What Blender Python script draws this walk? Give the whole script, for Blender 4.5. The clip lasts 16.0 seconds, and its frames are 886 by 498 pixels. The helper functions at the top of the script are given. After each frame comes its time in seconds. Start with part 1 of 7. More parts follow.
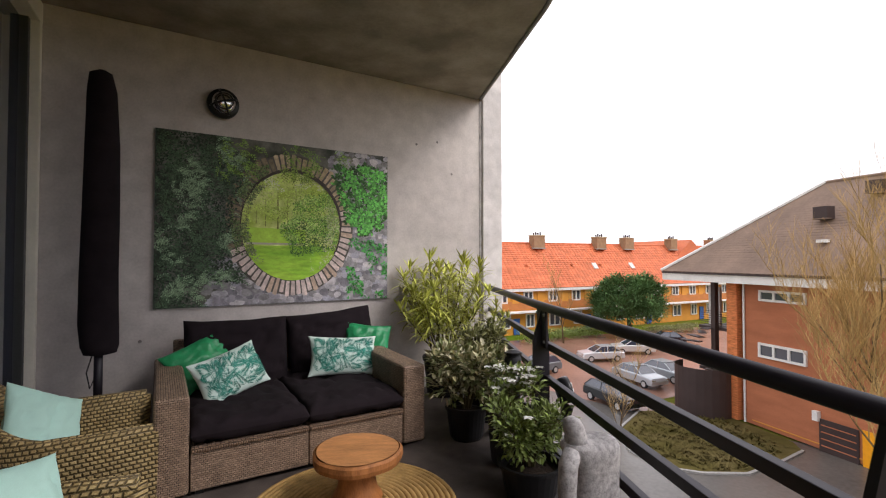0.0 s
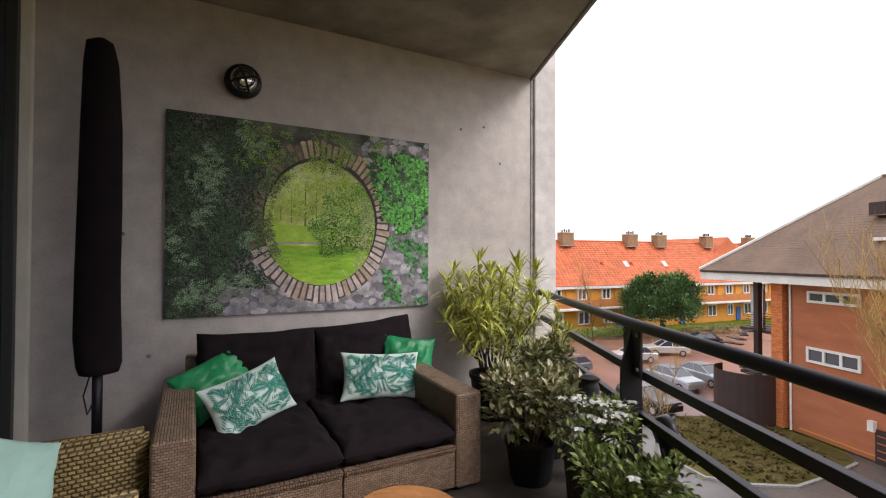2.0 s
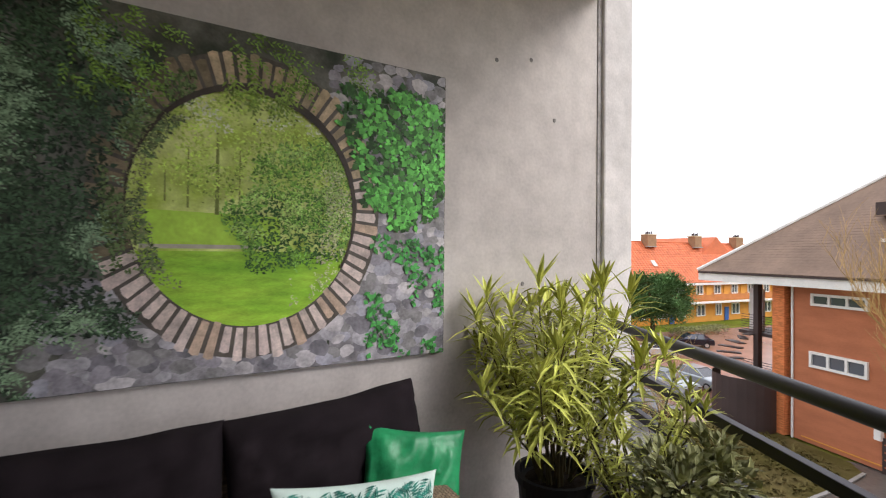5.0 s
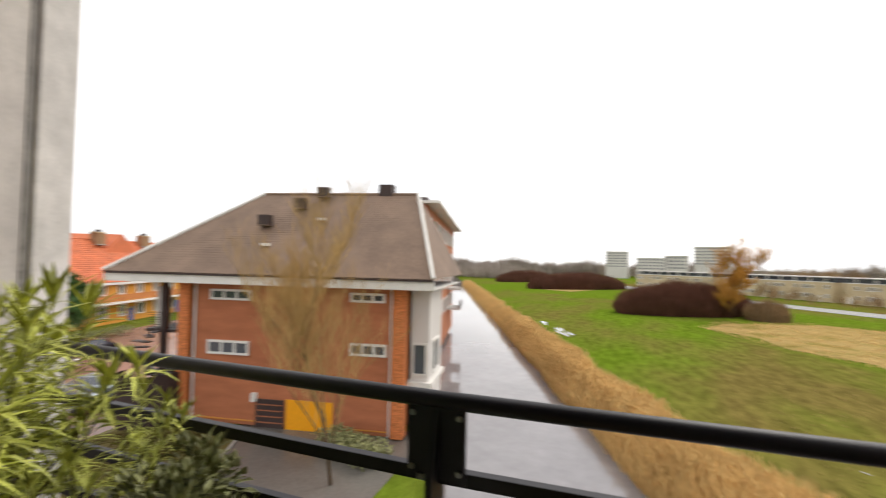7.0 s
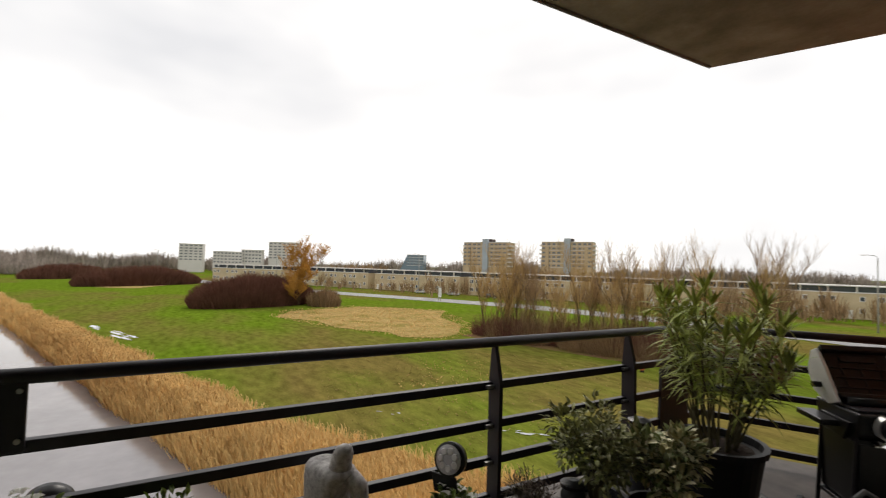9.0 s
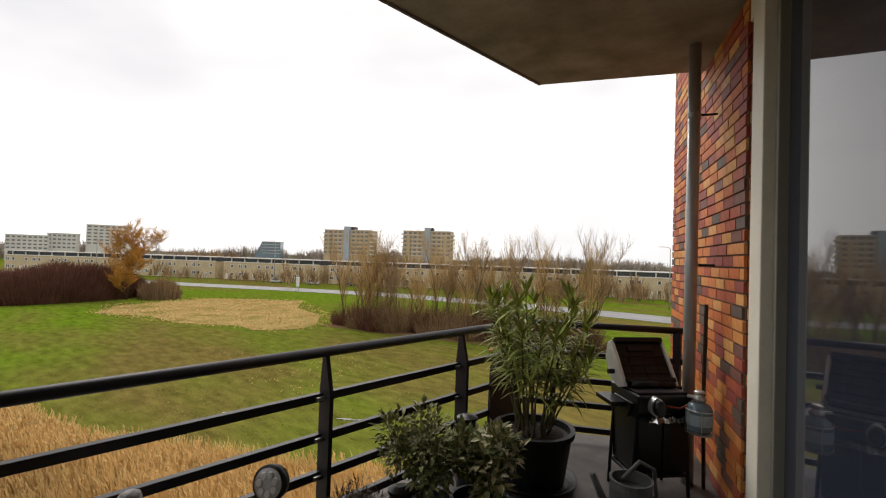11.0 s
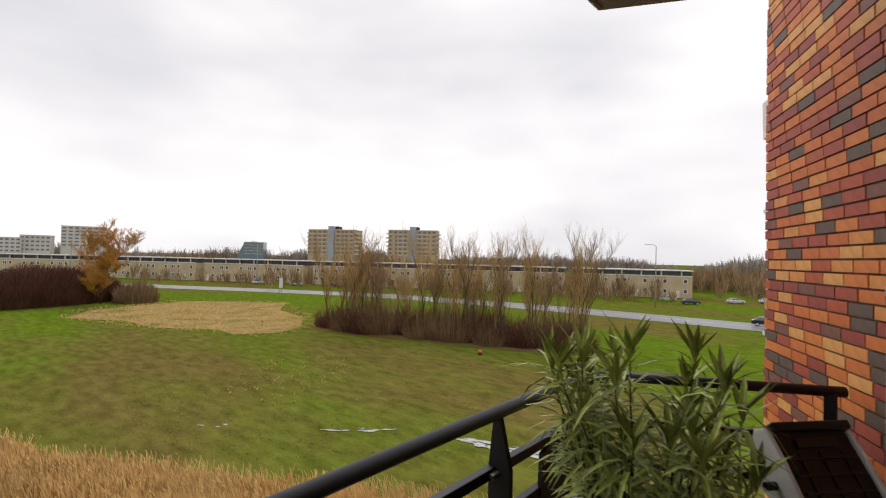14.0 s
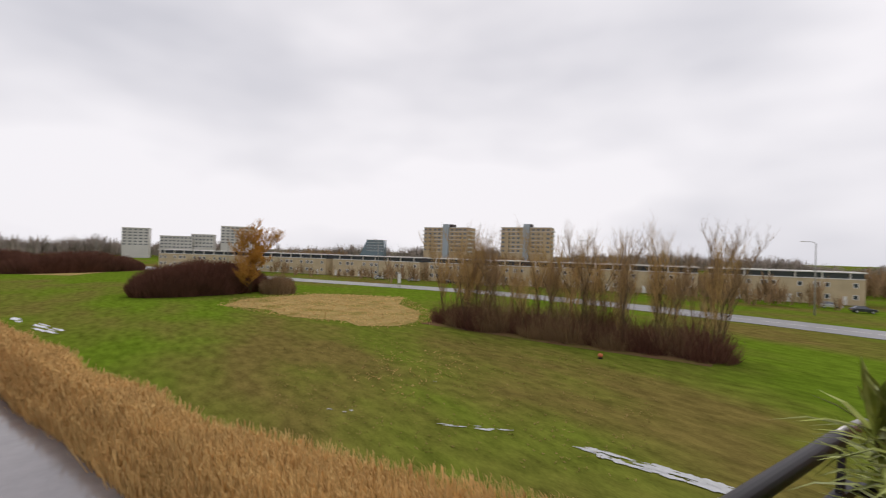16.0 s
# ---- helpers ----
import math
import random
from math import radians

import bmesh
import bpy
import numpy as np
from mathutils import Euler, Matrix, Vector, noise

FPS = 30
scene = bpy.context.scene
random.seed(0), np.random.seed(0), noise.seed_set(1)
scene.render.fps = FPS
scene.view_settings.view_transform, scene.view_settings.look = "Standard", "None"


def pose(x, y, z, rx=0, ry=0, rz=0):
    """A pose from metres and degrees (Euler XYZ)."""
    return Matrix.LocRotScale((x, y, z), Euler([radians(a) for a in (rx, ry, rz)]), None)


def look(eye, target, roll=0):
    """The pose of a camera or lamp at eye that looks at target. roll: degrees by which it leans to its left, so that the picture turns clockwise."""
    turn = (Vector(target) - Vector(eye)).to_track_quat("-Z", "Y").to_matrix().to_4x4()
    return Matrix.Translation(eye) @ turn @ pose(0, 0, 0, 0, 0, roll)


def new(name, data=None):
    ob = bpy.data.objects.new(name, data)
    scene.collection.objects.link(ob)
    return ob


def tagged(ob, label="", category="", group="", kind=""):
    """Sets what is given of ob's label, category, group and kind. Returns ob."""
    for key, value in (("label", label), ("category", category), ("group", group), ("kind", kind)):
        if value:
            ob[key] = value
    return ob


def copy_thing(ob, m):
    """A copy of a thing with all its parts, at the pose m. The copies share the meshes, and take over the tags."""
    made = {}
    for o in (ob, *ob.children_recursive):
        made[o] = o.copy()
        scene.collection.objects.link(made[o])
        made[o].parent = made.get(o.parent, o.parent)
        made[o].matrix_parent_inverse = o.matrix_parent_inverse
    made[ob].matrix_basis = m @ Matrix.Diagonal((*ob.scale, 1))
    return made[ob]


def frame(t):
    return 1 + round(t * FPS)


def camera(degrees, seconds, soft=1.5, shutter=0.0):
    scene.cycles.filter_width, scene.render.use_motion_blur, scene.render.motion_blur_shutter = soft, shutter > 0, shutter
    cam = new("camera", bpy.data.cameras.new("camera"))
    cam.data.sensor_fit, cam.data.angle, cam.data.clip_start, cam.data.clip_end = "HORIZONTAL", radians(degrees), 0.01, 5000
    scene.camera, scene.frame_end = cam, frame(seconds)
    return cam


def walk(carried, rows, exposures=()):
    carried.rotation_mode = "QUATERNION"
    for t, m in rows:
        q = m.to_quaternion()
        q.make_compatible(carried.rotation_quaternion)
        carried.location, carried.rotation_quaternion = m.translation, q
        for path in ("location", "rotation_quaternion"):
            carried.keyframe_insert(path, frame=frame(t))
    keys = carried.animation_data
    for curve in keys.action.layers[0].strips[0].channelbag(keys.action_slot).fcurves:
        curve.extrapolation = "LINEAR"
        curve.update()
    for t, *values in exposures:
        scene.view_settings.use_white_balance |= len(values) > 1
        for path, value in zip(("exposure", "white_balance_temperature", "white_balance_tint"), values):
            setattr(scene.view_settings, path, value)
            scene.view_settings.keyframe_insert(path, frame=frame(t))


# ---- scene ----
cam = camera(87.8, 16.0, soft=1.1, shutter=0.4)
PATH = [
    (0, (-0.818, -2.771, 1.198), (-0.671, -0.777, 1.242), -0.0),
    (0.5, (-0.829, -2.717, 1.191), (-0.727, -0.72, 1.235), 0.0),
    (1, (-0.857, -2.588, 1.194), (-0.787, -0.589, 1.232), 0.1),
    (1.5, (-0.919, -2.418, 1.216), (-0.867, -0.418, 1.252), 0.2),
    (2, (-0.969, -2.219, 1.234), (-0.931, -0.22, 1.265), 0.2),
    (2.5, (-1.002, -1.965, 1.235), (-0.984, 0.034, 1.262), 0.3),
    (3, (-1.037, -1.719, 1.267), (-1.053, 0.281, 1.295), 0.3),
    (3.2, (-1.05, -1.623, 1.275), (-1.081, 0.376, 1.301), 0.3),
    (5.5, (-1.132, -0.52, 1.321), (-0.899, 1.466, 1.341), 0.8),
    (6, (-1.137, -0.439, 1.34), (-0.476, 1.449, 1.357), 1.3),
    (6.5, (-1.189, -0.47, 1.321), (0.232, 0.937, 1.358), 2.2),
    (7, (-1.299, -0.517, 1.321), (0.561, 0.217, 1.378), 1.3),
    (7.5, (-1.59, -0.652, 1.385), (0.406, -0.544, 1.441), 0.9),
    (8, (-1.724, -0.643, 1.332), (0.231, -1.058, 1.409), 1.3),
    (8.5, (-1.867, -0.587, 1.316), (-0.009, -1.325, 1.389), 1.7),
    (9, (-1.957, -0.565, 1.301), (-0.189, -1.497, 1.376), 1.6),
    (9.5, (-2.01, -0.571, 1.295), (-0.333, -1.657, 1.371), 1.4),
    (10, (-2.073, -0.587, 1.293), (-0.495, -1.813, 1.373), 1.3),
    (10.2, (-2.077, -0.6, 1.314), (-0.541, -1.88, 1.377), 1.6),
    (12.3, (-1.573, -1.055, 1.447), (-0.225, -2.532, 1.497), 1.0),
    (12.5, (-1.489, -1.115, 1.45), (-0.144, -2.594, 1.495), 1.0),
    (13, (-1.281, -1.297, 1.452), (0.065, -2.775, 1.497), 1.2),
    (13.5, (-1.102, -1.453, 1.485), (0.253, -2.923, 1.526), 1.3),
    (14, (-0.941, -1.563, 1.502), (0.431, -3.017, 1.54), 1.3),
    (14.5, (-0.735, -1.652, 1.515), (0.657, -3.088, 1.555), 2.0),
    (15, (-0.606, -1.603, 1.552), (0.83, -2.994, 1.584), 1.6),
    (15.5, (-0.474, -1.67, 1.512), (1.071, -2.94, 1.537), 1.6),
    (16, (-0.402, -1.727, 1.471), (1.28, -2.808, 1.486), 1.6),
]
walk(cam, [(t, look(eye, target, roll)) for t, eye, target, roll in PATH],
     exposures=[(0, 0.86, 6400, 17), (3.2, 0.90, 6350, 17), (5.3, 1.02, 6250, 14), (6, 1.04, 6300, 13), (7, 0.68, 6650, 10), (8.5, 0.38, 6750, 10), (10, 0.38, 6750, 11), (12.5, 0.36, 6750, 12), (14, 0.16, 6600, 13), (16, -0.04, 6450, 15)])

# ---------------------------------------------------------------- world and light
world = bpy.data.worlds.new("overcast_sky")
scene.world = world
world.use_nodes = True
wn, wl = world.node_tree.nodes, world.node_tree.links
wn.clear()
w_out = wn.new("ShaderNodeOutputWorld")
w_bg = wn.new("ShaderNodeBackground")
w_sky = wn.new("ShaderNodeTexSky")
w_sky.sky_type, w_sky.sun_disc = "NISHITA", False
w_sky.sun_elevation, w_sky.sun_rotation = radians(43), radians(118)
w_sky.air_density, w_sky.dust_density = 1.0, 4.0
w_gain = wn.new("ShaderNodeVectorMath")
w_gain.operation = "SCALE"
w_gain.inputs["Scale"].default_value = 0.10
w_tc = wn.new("ShaderNodeTexCoord")
w_map = wn.new("ShaderNodeMapping")
w_map.inputs["Scale"].default_value = (1.0, 1.0, 2.4)
w_noise = wn.new("ShaderNodeTexNoise")
w_noise.inputs["Scale"].default_value = 1.7
w_noise.inputs["Detail"].default_value = 3.5
w_noise.inputs["Roughness"].default_value = 0.5
w_ramp = wn.new("ShaderNodeValToRGB")
w_ramp.color_ramp.elements[0].position, w_ramp.color_ramp.elements[0].color = 0.30, (0.63, 0.645, 0.68, 1)
w_ramp.color_ramp.elements[1].position, w_ramp.color_ramp.elements[1].color = 0.62, (0.93, 0.93, 0.935, 1)
w_mix = wn.new("ShaderNodeMixRGB")
w_mix.inputs[0].default_value = 0.98
wl.new(w_sky.outputs[0], w_gain.inputs[0])
wl.new(w_tc.outputs["Generated"], w_map.inputs[0])
wl.new(w_map.outputs[0], w_noise.inputs["Vector"])
wl.new(w_noise.outputs["Fac"], w_ramp.inputs[0])
wl.new(w_gain.outputs[0], w_mix.inputs[1])
wl.new(w_ramp.outputs[0], w_mix.inputs[2])
wl.new(w_mix.outputs[0], w_bg.inputs[0])
w_bg.inputs[1].default_value = 1.0
wl.new(w_bg.outputs[0], w_out.inputs[0])

sun = new("sun", bpy.data.lights.new("sun", "SUN"))
sun.data.energy, sun.data.angle, sun.data.color = 1.15, radians(25), (1.0, 0.96, 0.9)
sun.matrix_world = look((19, -10, 20), (0, 0, 0))

# ---------------------------------------------------------------- materials


def mat(name, col, rough=0.7, metal=0.0, var=0.25, scale=6.0, fine=60.0, bump=0.15, dist=0.004, island=0.0, objrand=0.0, spec=0.3, stretch=(1, 1, 1), ramp=None, coat=0.0, trans=0.0):
    """A surface with variation at two scales; col is its mean colour. island/objrand: brightness spread from piece to piece. ramp: piece colours."""
    m = bpy.data.materials.new(name)
    m.use_nodes = True
    n, l = m.node_tree.nodes, m.node_tree.links
    p = n["Principled BSDF"]
    p.inputs["Roughness"].default_value, p.inputs["Metallic"].default_value = rough, metal
    p.inputs["Specular IOR Level"].default_value = spec
    p.inputs["Coat Weight"].default_value = coat
    p.inputs["Transmission Weight"].default_value = trans
    tc, mp = n.new("ShaderNodeTexCoord"), n.new("ShaderNodeMapping")
    mp.inputs["Scale"].default_value = stretch
    l.new(tc.outputs["Object"], mp.inputs[0])
    a, b = n.new("ShaderNodeTexNoise"), n.new("ShaderNodeTexNoise")
    a.inputs["Scale"].default_value, a.inputs["Detail"].default_value = scale, 5
    b.inputs["Scale"].default_value, b.inputs["Detail"].default_value = fine, 3
    l.new(mp.outputs[0], a.inputs["Vector"])
    l.new(mp.outputs[0], b.inputs["Vector"])
    mix = n.new("ShaderNodeMath")
    mix.operation = "MULTIPLY_ADD"
    mix.inputs[1].default_value, mix.inputs[2].default_value = 0.35, 0.0
    l.new(b.outputs["Fac"], mix.inputs[0])
    s = n.new("ShaderNodeMath")
    s.operation = "MULTIPLY_ADD"
    s.inputs[1].default_value = 0.65
    l.new(a.outputs["Fac"], s.inputs[0])
    l.new(mix.outputs[0], s.inputs[2])
    r = n.new("ShaderNodeMapRange")
    r.inputs[1].default_value, r.inputs[2].default_value = 0.3, 0.7
    r.inputs[3].default_value, r.inputs[4].default_value = 1 - var, 1 + var
    l.new(s.outputs[0], r.inputs[0])
    gain = r.outputs[0]
    src = None
    if island:
        src = n.new("ShaderNodeNewGeometry").outputs["Random Per Island"]
    if objrand:
        src = n.new("ShaderNodeObjectInfo").outputs["Random"]
    base = n.new("ShaderNodeRGB")
    base.outputs[0].default_value = (*col, 1)
    base_out = base.outputs[0]
    if src is not None and ramp:
        cr = n.new("ShaderNodeValToRGB")
        cr.color_ramp.interpolation = "CONSTANT"
        e = cr.color_ramp.elements
        while len(e) < len(ramp):
            e.new(0.5)
        for i, c in enumerate(ramp):
            e[i].position, e[i].color = i / len(ramp), (*c, 1)
        l.new(src, cr.inputs[0])
        base_out = cr.outputs[0]
    if src is not None and (island < 1 and objrand < 1):
        k = island or objrand
        r2 = n.new("ShaderNodeMapRange")
        r2.inputs[3].default_value, r2.inputs[4].default_value = 1 - k, 1 + k
        l.new(src, r2.inputs[0])
        mm = n.new("ShaderNodeMath")
        mm.operation = "MULTIPLY"
        l.new(gain, mm.inputs[0])
        l.new(r2.outputs[0], mm.inputs[1])
        gain = mm.outputs[0]
    v = n.new("ShaderNodeVectorMath")
    v.operation = "SCALE"
    l.new(base_out, v.inputs[0])
    l.new(gain, v.inputs["Scale"])
    l.new(v.outputs[0], p.inputs["Base Color"])
    if bump:
        bp = n.new("ShaderNodeBump")
        bp.inputs["Strength"].default_value, bp.inputs["Distance"].default_value = bump, dist
        l.new(s.outputs[0], bp.inputs["Height"])
        l.new(bp.outputs[0], p.inputs["Normal"])
    return m


def two_tone(name, c1, c2, scale, lo, hi, rough=0.8, fine=25.0, bump=0.3, dist=0.01, stretch=(1, 1, 1), detail=6, spec=0.3, var=0.18):
    """Two colours in patches by noise, with a fine grain."""
    m = mat(name, c1, rough, var=var, scale=fine * 0.4, fine=fine * 3, bump=bump, dist=dist, stretch=stretch, spec=spec)
    n, l = m.node_tree.nodes, m.node_tree.links
    nz, cr = n.new("ShaderNodeTexNoise"), n.new("ShaderNodeValToRGB")
    nz.inputs["Scale"].default_value, nz.inputs["Detail"].default_value = scale, detail
    tc = [x for x in n if x.type == "MAPPING"][0]
    l.new(tc.outputs[0], nz.inputs["Vector"])
    cr.color_ramp.elements[0].position, cr.color_ramp.elements[0].color = lo, (*c1, 1)
    cr.color_ramp.elements[1].position, cr.color_ramp.elements[1].color = hi, (*c2, 1)
    l.new(nz.outputs["Fac"], cr.inputs[0])
    v = [x for x in n if x.type == "VECT_MATH"][0]
    l.new(cr.outputs[0], v.inputs[0])
    return m


def weave(name, c1, c2, sx, sz, rough=0.55, gap=0.16, dark=0.22):
    """Woven strands: a checker of over and under, seen in relief."""
    m = bpy.data.materials.new(name)
    m.use_nodes = True
    n, l = m.node_tree.nodes, m.node_tree.links
    p = n["Principled BSDF"]
    p.inputs["Roughness"].default_value = rough
    tc = n.new("ShaderNodeTexCoord")
    br = n.new("ShaderNodeTexBrick")
    br.offset, br.squash = 0.5, 1.0
    br.inputs["Color1"].default_value, br.inputs["Color2"].default_value = (*c1, 1), (*c2, 1)
    br.inputs["Mortar"].default_value = (c1[0] * dark, c1[1] * dark, c1[2] * dark, 1)
    br.inputs["Scale"].default_value = 1.0
    br.inputs["Mortar Size"].default_value = sz * gap
    br.inputs["Mortar Smooth"].default_value = 1.0
    br.inputs["Brick Width"].default_value, br.inputs["Row Height"].default_value = sx, sz
    # strands wrap round the sides: width runs on x + y, height on z
    sep, add, com = n.new("ShaderNodeSeparateXYZ"), n.new("ShaderNodeMath"), n.new("ShaderNodeCombineXYZ")
    l.new(tc.outputs["Object"], sep.inputs[0])
    l.new(sep.outputs[0], add.inputs[0])
    l.new(sep.outputs[1], add.inputs[1])
    l.new(add.outputs[0], com.inputs[0])
    add2 = n.new("ShaderNodeMath")
    add2.operation = "MULTIPLY_ADD"
    add2.inputs[1].default_value = 0.03
    l.new(sep.outputs[1], add2.inputs[0])
    l.new(sep.outputs[2], add2.inputs[2])
    l.new(add2.outputs[0], com.inputs[1])
    top, nsep, ab, gt, vm = n.new("ShaderNodeCombineXYZ"), n.new("ShaderNodeSeparateXYZ"), n.new("ShaderNodeMath"), n.new("ShaderNodeMath"), n.new("ShaderNodeMix")
    ab.operation, gt.operation, vm.data_type = "ABSOLUTE", "GREATER_THAN", "VECTOR"
    gt.inputs[1].default_value = 0.7
    l.new(sep.outputs[0], top.inputs[1])
    l.new(sep.outputs[1], top.inputs[0])
    l.new(tc.outputs["Normal"], nsep.inputs[0])
    l.new(nsep.outputs[2], ab.inputs[0])
    l.new(ab.outputs[0], gt.inputs[0])
    l.new(gt.outputs[0], vm.inputs[0])
    l.new(com.outputs[0], vm.inputs[4])
    l.new(top.outputs[0], vm.inputs[5])
    l.new(vm.outputs[1], br.inputs["Vector"])
    nz = n.new("ShaderNodeTexNoise")
    nz.inputs["Scale"].default_value = 14
    r = n.new("ShaderNodeMapRange")
    r.inputs[3].default_value, r.inputs[4].default_value = 0.65, 1.35
    l.new(tc.outputs["Object"], nz.inputs["Vector"])
    l.new(nz.outputs["Fac"], r.inputs[0])
    v = n.new("ShaderNodeVectorMath")
    v.operation = "SCALE"
    l.new(br.outputs["Color"], v.inputs[0])
    l.new(r.outputs[0], v.inputs["Scale"])
    l.new(v.outputs[0], p.inputs["Base Color"])
    bp = n.new("ShaderNodeBump")
    bp.invert = True
    bp.inputs["Strength"].default_value, bp.inputs["Distance"].default_value = 0.9, 0.006
    l.new(br.outputs["Fac"], bp.inputs["Height"])
    l.new(bp.outputs[0], p.inputs["Normal"])
    return m


def glass_mat(name, col=(0.02, 0.025, 0.03), rough=0.03):
    m = bpy.data.materials.new(name)
    m.use_nodes = True
    p = m.node_tree.nodes["Principled BSDF"]
    p.inputs["Base Color"].default_value = (*col, 1)
    p.inputs["Roughness"].default_value = rough
    p.inputs["Specular IOR Level"].default_value = 0.8
    return m


CONCRETE = two_tone("concrete", (0.46, 0.42, 0.395), (0.58, 0.535, 0.50), 1.1, 0.35, 0.66, rough=0.85, fine=20, bump=0.25, dist=0.004)
CONCRETE_FIN = two_tone("concrete_weathered", (0.50, 0.475, 0.455), (0.64, 0.605, 0.58), 2.2, 0.35, 0.62, rough=0.85, fine=24, bump=0.4, dist=0.006)
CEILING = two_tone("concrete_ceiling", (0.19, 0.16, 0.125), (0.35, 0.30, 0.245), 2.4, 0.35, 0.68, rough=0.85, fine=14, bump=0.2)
JOINT = mat("joint_filler", (0.30, 0.28, 0.265), 0.85, var=0.4, scale=12)
SEALANT = mat("sealant", (0.20, 0.185, 0.175), 0.8)
FLOOR = two_tone("balcony_floor", (0.055, 0.045, 0.040), (0.10, 0.082, 0.072), 3.0, 0.35, 0.65, rough=0.55, fine=30, bump=0.15)
STEEL = mat("black_painted_steel", (0.011, 0.008, 0.013), 0.5, 0.0, 0.3, 8, 90, 0.06, 0.001, spec=0.4)
BOLT = mat("bolt_steel", (0.35, 0.34, 0.33), 0.4, 0.9)
MORTAR = mat("dark_mortar", (0.16, 0.105, 0.08), 0.95, var=0.3, bump=0.4)
BRICKS = ((0.60, 0.19, 0.05), (0.42, 0.095, 0.045), (0.66, 0.32, 0.10), (0.29, 0.065, 0.048), (0.125, 0.085, 0.066), (0.56, 0.165, 0.045), (0.36, 0.08, 0.05), (0.62, 0.25, 0.07), (0.20, 0.085, 0.062), (0.52, 0.14, 0.04))
BRICK = mat("glazed_brick_mix", (0.4, 0.15, 0.05), 0.62, var=0.2, scale=18, fine=120, bump=0.35, dist=0.004, objrand=1.0, ramp=BRICKS)
BRICK_ISL = mat("glazed_brick_mix_joined", (0.4, 0.15, 0.05), 0.62, var=0.2, scale=18, fine=120, bump=0.35, dist=0.004, island=1.0, ramp=BRICKS)
ZINC = mat("zinc", (0.42, 0.43, 0.44), 0.38, 0.35, 0.15, 5, 60, 0.05, stretch=(1, 1, 0.2))
FRAME = mat("cream_window_frame", (0.80, 0.76, 0.65), 0.5, var=0.08, bump=0.03)
CAN_ZINC = mat("weathered_dark_zinc", (0.17, 0.175, 0.18), 0.5, 0.4, 0.3, 9, 60, 0.08)
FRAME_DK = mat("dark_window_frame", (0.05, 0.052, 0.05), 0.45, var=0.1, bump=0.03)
PANE = glass_mat("window_glass", (0.035, 0.042, 0.062))
PANE.node_tree.nodes["Principled BSDF"].inputs["IOR"].default_value = 1.7
SASH = mat("grey_sash", (0.26, 0.255, 0.22), 0.5, var=0.08, bump=0.03)
RATTAN_BR = weave("brown_rattan", (0.22, 0.145, 0.098), (0.34, 0.235, 0.16), 0.019, 0.011)
RATTAN_EDGE = weave("brown_rattan_edge", (0.26, 0.165, 0.10), (0.20, 0.125, 0.08), 0.012, 0.02)
RATTAN_NAT = weave("natural_rattan", (0.33, 0.235, 0.095), (0.47, 0.345, 0.15), 0.024, 0.017, gap=0.34, dark=0.30)
BLACK_FABRIC = mat("black_fabric", (0.014, 0.010, 0.012), 0.95, var=0.35, scale=9, fine=350, bump=0.35, dist=0.002, spec=0.15)
GREEN_SATIN = mat("green_satin", (0.02, 0.24, 0.09), 0.36, var=0.3, scale=9, fine=60, bump=0.3, dist=0.01)
MINT = mat("mint_fabric", (0.40, 0.62, 0.54), 0.85, var=0.08, scale=6, fine=300, bump=0.2, dist=0.002)
PALM_WHITE = mat("printed_fabric_ground", (0.58, 0.70, 0.64), 0.8, var=0.15, scale=12, fine=260, bump=0.2, dist=0.002)
PALM_INK = mat("palm_leaf_print", (0.035, 0.19, 0.145), 0.8, var=0.5, scale=9, fine=120, bump=0.0, island=0.5)
WOOD_TOP = mat("orange_stained_wood", (0.47, 0.21, 0.075), 0.45, var=0.35, scale=5, fine=40, bump=0.15, stretch=(1, 5, 1))
WOOD_RIM = mat("sawn_wood_rim", (0.33, 0.13, 0.04), 0.6, var=0.4, scale=9, fine=60, bump=0.4, stretch=(3, 3, 1))
JUTE = mat("jute", (0.44, 0.28, 0.10), 0.9, var=0.3, scale=20, fine=150, bump=0.5)
POT = mat("black_pot", (0.012, 0.012, 0.013), 0.5, var=0.3, scale=6, bump=0.08)
POT_GREY = mat("anthracite_pot", (0.035, 0.037, 0.04), 0.6, var=0.3, scale=6, bump=0.08)
SOIL = mat("soil", (0.03, 0.02, 0.014), 0.95, var=0.5, scale=40, bump=0.8, dist=0.02)
STONE = mat("grey_terrazzo_stone", (0.40, 0.385, 0.38), 0.85, var=0.5, scale=60, fine=220, bump=0.6, dist=0.004)
BARK = mat("bark", (0.13, 0.09, 0.055), 0.9, var=0.35, scale=12, bump=0.3, spec=0.05)
STEM = mat("plant_stem", (0.10, 0.085, 0.04), 0.8, var=0.3, scale=20)
# next two greens are brightened in place of light passing through the leaves
LEAF_LIGHT = mat("yellow_green_leaf", (0.50, 0.52, 0.11), 0.5, var=0.25, scale=15, bump=0.0, island=0.45, spec=0.25)
LEAF_OLE = mat("oleander_leaf", (0.30, 0.34, 0.08), 0.42, var=0.25, scale=15, bump=0.0, island=0.5, spec=0.25)
LEAF_DARK = mat("dark_shrub_leaf", (0.23, 0.235, 0.10), 0.5, var=0.25, scale=15, bump=0.0, island=0.5, spec=0.25)
LEAF_BRIGHT = mat("bright_shrub_leaf", (0.19, 0.25, 0.065), 0.4, var=0.25, scale=15, bump=0.0, island=0.5)
